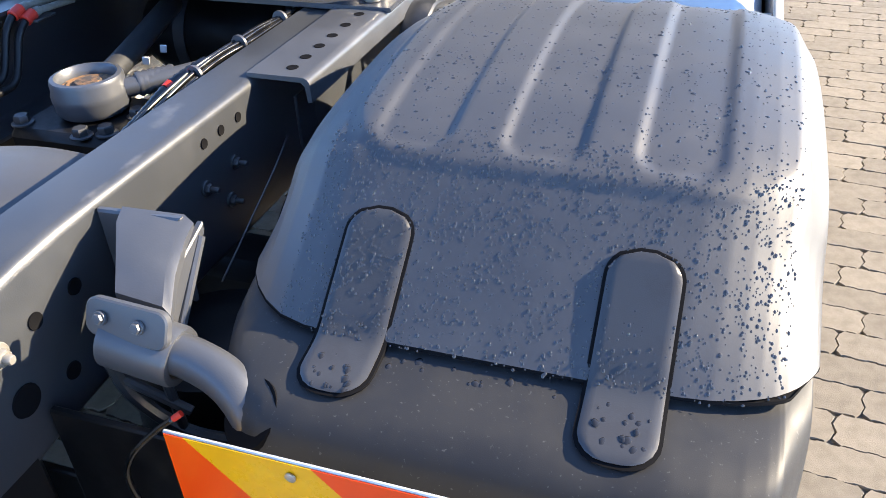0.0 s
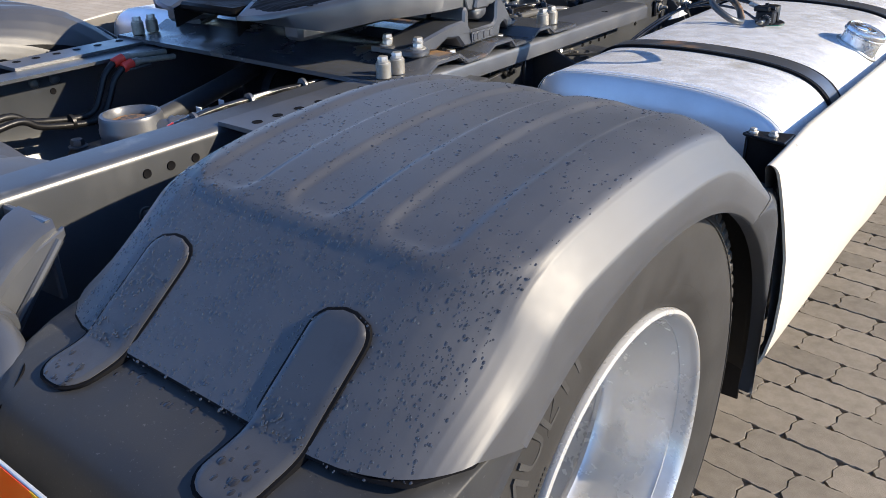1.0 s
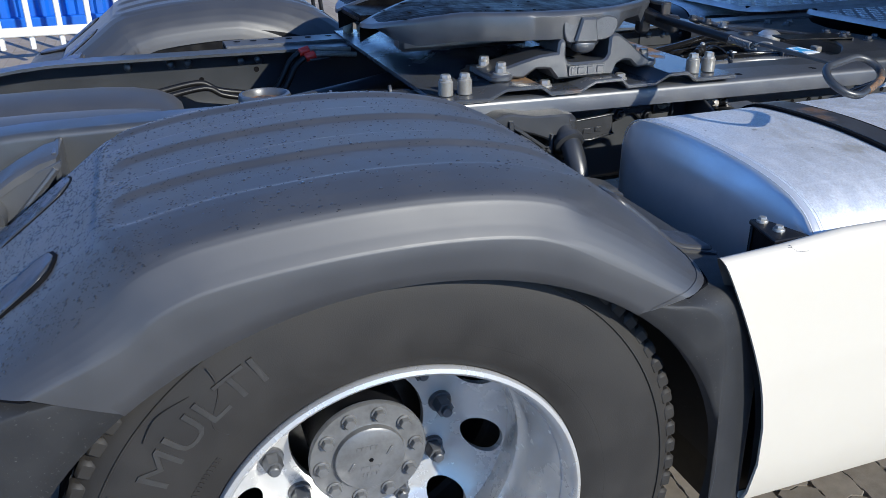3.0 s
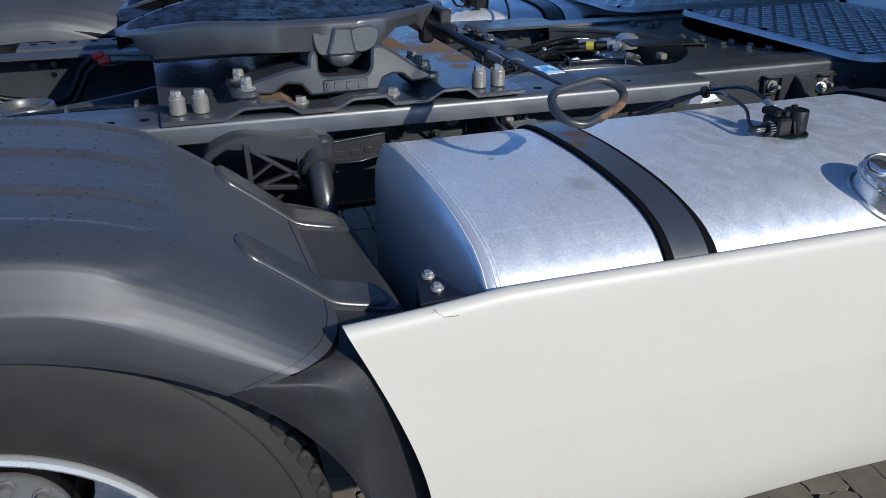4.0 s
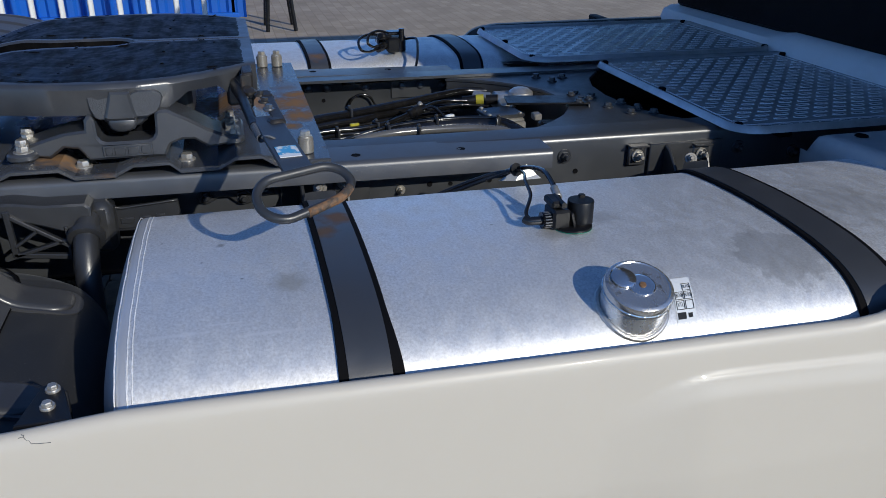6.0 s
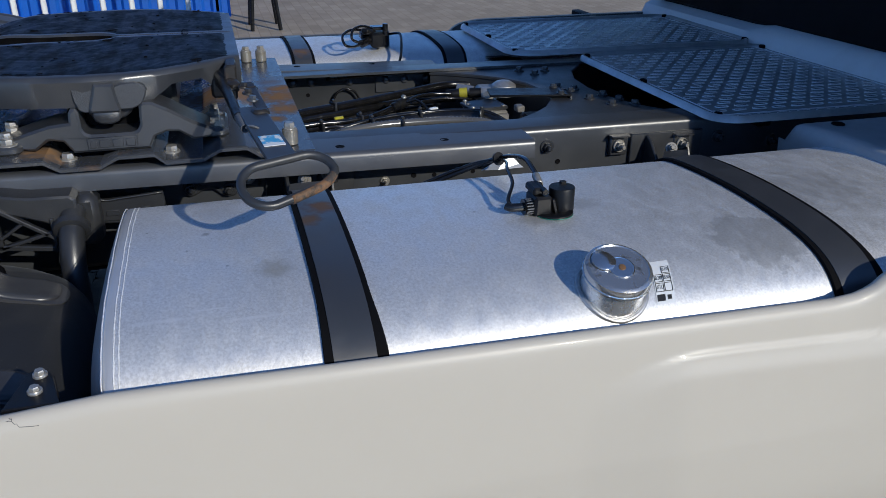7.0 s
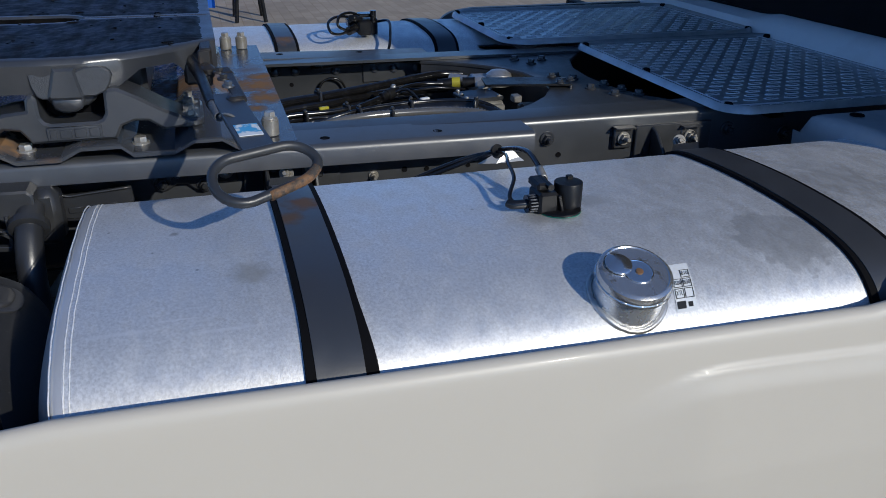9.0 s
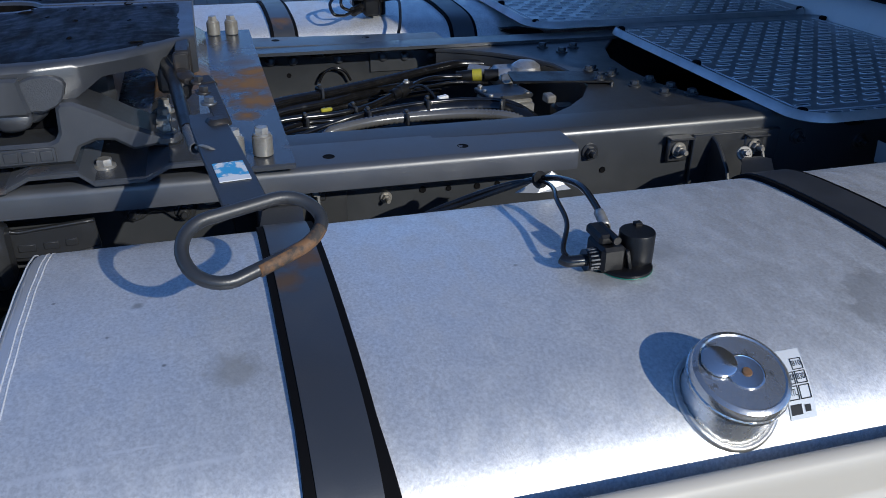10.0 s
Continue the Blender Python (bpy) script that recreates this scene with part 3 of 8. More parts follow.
    for y, z, r in ((0.014, 0.868, 0.008), (1.144, 0.848, 0.006), (-0.15, 0.85, 0.007)):
        part("bolt_hole", Shape().lathe([(r * 1.05, -0.001), (r, 0.0008), (r * 0.9, 0.0005), (0.0005, 0.0004)], Matrix.Translation((RAIL_X - 0.0085, y, z)) @ pose(0, 0, 0, 0, -90, 0), 18), M_GAP, rail)
    part("inner_plate", Shape().box((RAIL_X - 0.0105, 1.46, 0.872), (0.005, 0.20, 0.055), 0.0015), M_RAIL, rail, "flat doubling plate on the web")
    # the mounting angle bolted on the outside, its edge folded down
    ang = thing("mounting_angle", "grey steel mounting angle with a punched top flange", "mounting angle", "mounting angles", (0.45, 0.75, 0.9))
    prof = [(0.385, 0.943), (0.485, 0.943), (0.4905, 0.9423), (0.4955, 0.9400), (0.4990, 0.9360), (0.5005, 0.9305), (0.501, 0.900), (0.493, 0.900), (0.491, 0.927), (0.484, 0.934), (0.385, 0.935)]

    def drop(y):
        return 0.0 if y < 0.3 else -0.019 * min(1, (y - 0.3) / 1.2)

    ends = (-0.068, 0.3, 0.9, 1.565)
    sh = Shape().grid([[(x - 0.018 * max(0, (y - 0.3) / 1.27), y, z + drop(y)) for x, z in prof + prof[:1]] for y in ends])
    k = len(prof) + 1
    sh.f += [tuple(range(k - 1)), tuple(3 * k + i for i in range(k - 1))]
    part("angle_bar", sh, M_FRAME, ang, angle=50)
    for i, y in enumerate((-0.03, 0.02, 0.075, 0.13, 0.19, 0.255, 1.12, 1.36)):
        part("punched_hole", Shape().lathe([(0.0105, 0), (0.0098, 0.0007), (0.008, 0.0004), (0.0005, 0.0003)], Matrix.Translation((0.452 - 0.018 * max(0, (y - 0.3) / 1.27), y, 0.9434 + drop(y))), 18), M_GAP, ang)
    SIDE[0] = 1.0
    return rail


frame_rail(1)
frame_rail(-1)

# ---- mudguards ----
CROWN = [(-.558, .862), (-.52, .8895), (-.48, .9195), (-.44, .9500), (-.41, .9730), (-.395, .9845), (-.384, .9920), (-.374, .9975), (-.362, 1.0023), (-.335, 1.0110), (-.25, 1.027), (-.15, 1.037), (-.04, 1.042),
         (.07, 1.038), (.16, 1.026), (.235, 1.006), (.29, .98), (.34, .948), (.40, .90), (.445, .862), (.482, .83)]
REAR_LOW = [(-.51, .872), (-.56, .856), (-.61, .850), (-.65, .842), (-.675, .828), (-.69, .80), (-.70, .75), (-.706, .65), (-.71, .5), (-.715, .30)]
FRONT_LOW = [(.44, .848), (.49, .826), (.54, .815), (.575, .803), (.60, .78), (.615, .74), (.625, .65), (.63, .5), (.635, .34)]
SHOULDER = [(.598, .116), (.600, .100), (.604, .080), (.615, .060), (.632, .042), (.655, .025), (.685, .010), (.72, .002), (.76, 0), (1.10, 0), (1.140, .0012), (1.175, .0046), (1.205, .0100), (1.226, .0158), (1.235, .0196), (1.240, .0232), (1.244, .0286), (1.2505, .0380), (1.258, .0485), (1.2640, .0562), (1.2680, .0615), (1.2690, .0640)]
ROUND_SHOULDER = [(1.10, 0), (1.135, .0008), (1.165, .0035), (1.19, .0085), (1.21, .0145), (1.225, .0205), (1.237, .0275), (1.247, .0350), (1.257, .0450), (1.2640, .0540), (1.2675, .0605), (1.2690, .0655)]


def shoulder_off(x, y, off):
    """The creased shoulder's offset eases into a round one on the end slopes."""
    if x <= 1.10 or -0.33 < y < 0.18:
        return off
    w = min(1.0, (-0.33 - y) / 0.10 if y < 0 else (y - 0.18) / 0.12)
    for (x0, o0), (x1, o1) in zip(ROUND_SHOULDER, ROUND_SHOULDER[1:]):
        if x <= x1:
            return off + (o0 + (o1 - o0) * (x - x0) / (x1 - x0) - off) * w * w * (3 - 2 * w)
    return off


def lip(y, z):
    """The wheel arch's edge on the ray from the wheel's centre through (y, z)."""
    a = math.atan2((z - 0.47) / 0.453, (y + 0.03) / 0.535)
    return -0.03 + 0.535 * math.cos(a), 0.47 + 0.453 * math.sin(a)


def smooth_profile(pts, step=0.012):
    dense = spline([Vector((a, b)) for a, b in pts], 12)
    out, run = [dense[0]], 0.0
    for p, q in zip(dense, dense[1:]):
        run += (q - p).length
        if run >= step:
            out.append(q)
            run = 0.0
    if (out[-1] - dense[-1]).length > step * 0.3:
        out.append(dense[-1])
    else:
        out[-1] = dense[-1]
    return out


def groove(x, y):
    """Height of the top's relief: a raised field with three sunk channels."""
    def band(t, a, b, s):
        return max(0.0, min(1.0, (t - a) / s, (b - t) / s))

    def soft(t):
        return t * t * (3 - 2 * t)
    def plate(x0, x1, y0, y1, r, s):
        dx = abs(x - (x0 + x1) / 2) - (x1 - x0) / 2 + r
        dy = abs(y - (y0 + y1) / 2) - (y1 - y0) / 2 + r
        d = math.hypot(max(dx, 0.0), max(dy, 0.0)) + min(max(dx, dy), 0.0) - r
        return soft(max(0.0, min(1.0, -d / s)))
    h = 0.0040 * plate(0.686, 1.245, -0.392, 0.31, 0.11, 0.016)
    for c in (0.785, 0.945, 1.101):
        h -= 0.0066 * plate(c - 0.056, c + 0.056, -0.369, 0.28, 0.038, 0.019)
    return h


SOFTENED = {}


def softened(prof):
    """The profile with its kinks eased, for the shoulders."""
    key = (len(prof), round(prof[0].x, 4))
    if key not in SOFTENED:
        path = list(prof)
        for turn in range(90):
            path = [path[0]] + [(path[q - 1] + path[q] * 2 + path[q + 1]) / 4 for q in range(1, len(path) - 1)] + [path[-1]]
        SOFTENED[key] = path
    return SOFTENED[key]


def guard_point(prof, i, x, off, k=1.0, relief=True, flat=0.22):
    """A point of the guard's skin; towards the section's ends the corners are rounded in plan."""
    p = prof[i]
    t = (prof[min(i + 1, len(prof) - 1)] - prof[max(i - 1, 0)]).normalized()
    if relief and x > 1.10:
        w = min(1.0, (x - 1.10) / 0.14)
        w = w * w * (3 - 2 * w)
        eased = softened(prof)
        p = p.lerp(eased[i], w)
        t = t.lerp((eased[min(i + 1, len(prof) - 1)] - eased[max(i - 1, 0)]).normalized(), w).normalized()
    n = Vector((-t.y, t.x))
    s = i / (len(prof) - 1)
    inward = -n
    if relief:
        if s < flat:
            inward = Vector((1.0, 0.0)).lerp(-n, s / flat).normalized()
        elif s > 1 - flat:
            inward = Vector((-1.0, 0.0)).lerp(-n, (1 - s) / flat).normalized()
    else:
        inward = Vector((1.0 if p.x < 0 else -1.0, 0.0))
    q = p + (inward * (off * k) if off > 0 else -n * off)
    if relief:
        q = q + n * groove(x, p.x)
    return Vector((x, q.x, q.y))


def guard_sheet(prof, lift=0.0, relief=True, k_ends=(1.35, 1.35), ends=(None, None)):
    """A guard section: the crown, its shoulders, the side wall down to the arch's lip, and the lip's return."""
    xs = []
    for (x0, o0), (x1, o1) in zip(SHOULDER, SHOULDER[1:]):
        n = 100 if x1 - x0 > 0.2 else (8 if x1 - x0 > 0.02 else 4)
        xs += [(x0 + (x1 - x0) * j / n, o0 + (o1 - o0) * j / n) for j in range(n)]
    xs.append(SHOULDER[-1])
    rows = []
    last = len(prof) - 1
    for i in range(len(prof)):
        s = i / last
        k = 1.0 + (k_ends[0] - 1) * max(0, 1 - s / 0.3) + (k_ends[1] - 1) * max(0, (s - 0.7) / 0.3)
        if not relief:
            k = k_ends[0]
        slim = 1.0 + (1.3 * max(0.0, (s - 0.55) / 0.45) if relief else 0.0)
        crest = 0.007 * math.sin(math.pi * min(1.0, s / 0.28)) ** 2 if relief else 0.0
        row = [guard_point(prof, i, x, (shoulder_off(x, prof[i].x, o) if relief else o) + crest * max(0.0, (min(x, 1.24) - 0.85) / 0.4) ** 2, k * (slim if x < 0.76 else 1.0), relief) for x, o in xs]
        if lift:
            row = [p + Vector((-0.0035, 0, lift)) for p in row]
        e = row[-1]
        ref = prof[i]
        if ends[0] and s < ends[0][2]:
            ref = Vector(ends[0][:2]).lerp(ref, (s / ends[0][2]) ** 1.5)
        if ends[1] and s > 1 - ends[1][2]:
            ref = Vector(ends[1][:2]).lerp(ref, ((1 - s) / ends[1][2]) ** 1.5)
        ly, lz = lip(ref.x, ref.y)
        for a, dx in ((0.03, 0.0004), (0.35, 0.0005), (0.7, -0.001), (1.0, -0.003)):
            row.append(Vector((e.x + dx, e.y + (ly - e.y) * a, e.z + (lz - e.z) * a)))
        row += [Vector((e.x - 0.007, ly, lz - 0.002)), Vector((e.x - 0.027, ly, lz - 0.001))]
        rows.append(row)
    return rows


def clip_strap(prof, front, guard, xc, w=0.078, top=-0.445, bottom=-0.640):
    """A rubber strap with round ends that lies in a recess and bridges two guard sections."""
    def lay(width, length_top, length_low, lift, name, material, label, thick):
        up_n, across = 34, 14
        top_y, low = length_top, length_low
        crown = list(prof) if not front else list(reversed(prof))
        lowp = smooth_profile(FRONT_LOW if front else REAR_LOW)
        if not front:
            lowp_seq = list(reversed([p for p in lowp if p.x < -0.55 and p.x > low]))
            crown_seq = [p for p in crown if -0.558 <= p.x <= top_y]
            ahead = [p for p in crown if p.x > top_y][0]
            crown_seq.append(crown_seq[-1].lerp(ahead, (top_y - crown_seq[-1].x) / (ahead.x - crown_seq[-1].x)))
            behind = [p for p in lowp if p.x <= low][:1]
            if behind:
                lowp_seq.insert(0, lowp_seq[0].lerp(behind[0], (low - lowp_seq[0].x) / (behind[0].x - lowp_seq[0].x)))
        else:
            lowp_seq = list(reversed([p for p in lowp if p.x > 0.48 and p.x < low]))
            crown_seq = [p for p in crown if top_y <= p.x <= 0.482]
        path = lowp_seq + crown_seq
        for q in range(5):
            path = [path[0]] + [(path[i - 1] + path[i] * 2 + path[i + 1]) / 4 for i in range(1, len(path) - 1)] + [path[-1]]
        # even steps
        cum = [0.0]
        for a, b in zip(path, path[1:]):
            cum.append(cum[-1] + (b - a).length)
        total = cum[-1]
        rows = []
        r = width * 0.40
        for i in range(up_n + 1):
            s = total * i / up_n
            s = r * (1 - math.cos(math.pi / 2 * min(1, s / r))) if s < r else s
            q = min(range(len(cum)), key=lambda a: abs(cum[a] - s))
            qa = max(0, min(len(path) - 2, q if cum[q] <= s else q - 1))
            f = (s - cum[qa]) / max(1e-6, cum[qa + 1] - cum[qa])
            p = path[qa].lerp(path[qa + 1], max(0, min(1, f)))
            a0, b0 = path[max(0, qa - 2)], path[min(len(path) - 1, qa + 3)]
            t = (b0 - a0).normalized()
            n = Vector((-t.y, t.x)) if not front else Vector((t.y, -t.x))
            d = min(s, total - s)
            half = width / 2 if d >= r else width / 2 - r + math.sqrt(max(0, r * r - (r - d) ** 2))
            row = []
            for j in range(across + 1):
                v = -1 + 2 * j / across
                edge = min(1.0, (1 - abs(v)) * 12, max(0.0, d / (width * 0.07)))
                o = lift + thick * (0.35 + 0.65 * edge)
                c = p + n * o
                row.append(Vector((xc + v * half, c.x, c.y)))
            rows.append(row)
        # skirt down to the guard
        sh = Shape().grid(rows)
        k = across + 1
        border = [j for j in range(k)] + [i * k + k - 1 for i in range(1, up_n + 1)] + [up_n * k + j for j in range(k - 2, -1, -1)] + [i * k for i in range(up_n - 1, 0, -1)]
        base = len(sh.v)
        for b in border:
            x, y, z = sh.v[b]
            sh.v.append((x, y + (0.008 if not front else -0.008), z - 0.010))
        m = len(border)
        sh.f += [(border[i], border[(i + 1) % m], base + (i + 1) % m, base + i) for i in range(m)]
        return part(name, sh, material, guard, label, angle=60)

    if not front:
        # black rim drawn in place of the shade round the strap
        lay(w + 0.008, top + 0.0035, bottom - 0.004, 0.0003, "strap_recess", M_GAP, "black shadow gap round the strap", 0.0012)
        return lay(w, top, bottom, 0.001, "clip_strap", M_STRAP, "dark rubber clip strap beaded with water", 0.0036)
    lay(w + 0.008, 0.350, 0.587, 0.0003, "strap_border", M_GUARD, "moulded border round the strap", 0.0020)
    return lay(w, 0.355, 0.582, 0.0010, "clip_strap", M_STRAP, "dark rubber clip strap", 0.0062)


def water_drops(prof, guard, count, straps):
    """Beads of rain standing on the crown."""
    rnd = random.Random(5)
    sh = Shape()
    n = len(prof)
    ring = 7
    placed = 0
    while placed < count:
        i = int(rnd.random() ** 1.0 * (n - 1))
        y = prof[i].x
        if y > 0.30:
            continue
        keep = 1.0 if y < -0.33 else (0.34 if y < -0.1 else 0.16)
        if rnd.random() > keep:
            continue
        x = rnd.uniform(0.68, 1.235)
        off = 0.0
        for (x0, o0), (x1, o1) in zip(SHOULDER, SHOULDER[1:]):
            if x0 <= x <= x1:
                off = o0 + (o1 - o0) * (x - x0) / (x1 - x0)
        if noise.noise(Vector((x * 22, y * 22, 2.0))) < 0.0 and rnd.random() < 0.5:
            continue
        off = shoulder_off(x, y, off)
        s = i / (n - 1)
        k = 1.0 + 0.35 * max(0, 1 - s / 0.3) + 0.35 * max(0, (s - 0.7) / 0.3)
        off += 0.007 * math.sin(math.pi * min(1.0, s / 0.28)) ** 2 * max(0.0, (x - 0.85) / 0.4) ** 2
        lift = 0.0050 if y < -0.44 and any(abs(x - c) < 0.038 for c in straps) else 0.0
        c = guard_point(prof, i, x, off, k)
        a = guard_point(prof, max(0, i - 1), x, off, k)
        b = guard_point(prof, min(n - 1, i + 1), x, off, k)
        t = (b - a).normalized()
        side = Vector((1, 0, 0))
        nrm = side.cross(t).normalized()
        c = c + t * rnd.uniform(-0.005, 0.005) + nrm * lift
        r = 0.0008 + 0.0014 * rnd.random() ** 2.4
        st = rnd.uniform(0.85, 1.5)
        h = r * rnd.uniform(0.32, 0.5)
        if y > -0.37 and rnd.random() < 0.035:
            r, st = rnd.uniform(0.0022, 0.0044), rnd.uniform(0.5, 0.8)
            h = r * 0.28
        vs = []
        for rr, hh in ((1.0, -0.15), (0.86, 0.5), (0.5, 0.88)):
            for j in range(ring):
                w = 2 * math.pi * j / ring
                vs.append(c + side * (r * rr * math.cos(w)) + t * (r * st * rr * math.sin(w)) + nrm * (h * hh))
        vs.append(c + nrm * h)
        fs = []
        for q in range(2):
            fs += [(q * ring + j, q * ring + (j + 1) % ring, (q + 1) * ring + (j + 1) % ring, (q + 1) * ring + j) for j in range(ring)]
        fs += [(2 * ring + j, 2 * ring + (j + 1) % ring, 3 * ring) for j in range(ring)]
        sh.add(vs, fs)
        placed += 1
    part("rain_wetness", sh, M_WATER, guard, "clear rain drops beading on the plastic", angle=180, kind="stuff")


def strap_drops(guard, straps):
    """Larger flat puddles on the straps' lower halves and along the seam."""
    rnd = random.Random(9)
    lowp = smooth_profile(REAR_LOW)
    sh = Shape()
    spots = []
    for c in straps:
        spots += [(c + rnd.uniform(-0.028, 0.028), rnd.uniform(-0.630, -0.565), 0.0088, rnd.uniform(0.0018, 0.0046)) for q in range(20)]
    spots += [(rnd.uniform(0.83, 1.02), rnd.uniform(-0.585, -0.566), 0.0, rnd.uniform(0.002, 0.005)) for q in range(14)]
    for x, y, lift, r in spots:
        p = min(lowp, key=lambda q: abs(q.x - y))
        z = p.y - 0.004 + lift
        out = [(r * rnd.uniform(0.7, 1.2) * math.cos(2 * math.pi * j / 9), 1.4 * r * rnd.uniform(0.7, 1.2) * math.sin(2 * math.pi * j / 9)) for j in range(9)]
        vs = [(x + a, y + b, z - 0.0005 + 0.16 * b) for a, b in out] + [(x + a * 0.75, y + b * 0.75, z + 0.08 * r + 0.16 * b) for a, b in out] + [(x, y, z + 0.12 * r)]
        sh.add(vs, [(j, (j + 1) % 9, 9 + (j + 1) % 9, 9 + j) for j in range(9)] + [(9 + j, 9 + (j + 1) % 9, 18) for j in range(9)])
    part("strap_wetness", sh, M_WATER_DARK, guard, "flat dark puddles on the straps", angle=180, kind="stuff")


def mudguard(side):
    SIDE[0] = side
    guard = thing("mudguard", "dark grey plastic three-piece rear mudguard wet with rain drops", "mudguard", "rear mudguards", (0.93, -0.04, 0.3))
    prof = smooth_profile(CROWN, 0.0065)
    part("top_cover", Shape().grid(guard_sheet(prof, ends=((-0.48, 0.922, 0.3), (0.40, 0.90, 0.3)))), M_GUARD, guard, "dark grey ribbed plastic top cover", angle=75)
    # the cover's turned-down end edges, black for the shade in the joint
    for end, d in ((0, -1), (len(prof) - 1, 1)):
        rows = []
        for x, o in SHOULDER[2:]:
            p = guard_point(prof, end, x, o, 1.35)
            q = guard_point(prof, end, x, o + (0.016 if d < 0 else 0.005), 1.35)
            rows.append([p, p + Vector((0, d * 0.002, -0.003)), q])
        part("cover_edge", Shape().grid(rows), M_GAP, guard, "black shadow joint under the cover's edge", angle=60)
    part("inner_liner", Shape().grid([[(0.606, p.x, p.y - 0.085 - 0.02 * min(1, abs(p.x + 0.03) * 2)), (0.612, p.x, 0.42)] for p in prof if -0.5 < p.x < 0.44]), M_BLACK, guard, "black liner between guard and frame", angle=60)
    rear = smooth_profile(REAR_LOW, 0.014)
    part("rear_section", Shape().grid(guard_sheet(list(reversed(rear)), -0.004, False, (2.3, 2.3), (None, (-0.43, 0.962, 0.45)))), M_GUARD_LOW, guard, "darker grey plastic rear lower section with pale specks", angle=75)
    front = smooth_profile(FRONT_LOW, 0.014)
    part("front_section", Shape().grid(guard_sheet(front, -0.004, False, (2.15, 2.15), ((0.35, 0.94, 0.4), None))), M_GUARD_LOW, guard, "darker grey plastic front lower section with pale specks", angle=75)
    # the raised flange along the cover's front joint
    sheet = guard_sheet(prof, ends=((-0.48, 0.922, 0.3), (0.40, 0.90, 0.3)))
    rib = []
    for a, b in zip(sheet[-3], sheet[-1]):
        if a.x < 0.70:
            continue
        n = Vector((max(0.0, (a.x - 0.93) / 0.335) ** 6, 0.5, 0.75)).normalized()
        rib.append([a - n * 0.001, a + n * 0.0016, b + n * 0.0016, b + Vector((0, 0.001, -0.001)) - n * 0.004])
    part("joint_flange", Shape().grid(rib[:-3]), M_GUARD, guard, "raised flange along the front joint", angle=40)
    # added black sheets that cover the ground where it lies in deep shade
    part("dark_flap", Shape().box((0.53, -0.655, 0.44), (0.25, 0.012, 0.60), 0.003).box((0.36, -0.655, 0.38), (0.10, 0.012, 0.48), 0.003), M_BLACK, guard, "black flap added to darken the shaded ground beside the frame")
    for xc in (0.780, 1.083):
        clip_strap(prof, False, guard, xc, 0.078, -0.4355 if xc < 1 else -0.4405, -0.634 if xc < 1 else -0.645)
        clip_strap(prof, True, guard, xc - 0.010)
    if side > 0:
        water_drops(prof, guard, 5200, (0.780, 1.083))
        strap_drops(guard, (0.780, 1.083))
    SIDE[0] = 1.0
    return guard


mudguard(1)
mudguard(-1)

# ---- wheels ----
AXLE_Y, AXLE_Z = -0.03, 0.478
DISC = [(0.126, 0.938), (0.186, 0.938), (0.196, 0.941), (0.202, 0.946), (0.257, 0.990), (0.2705, 0.997)]


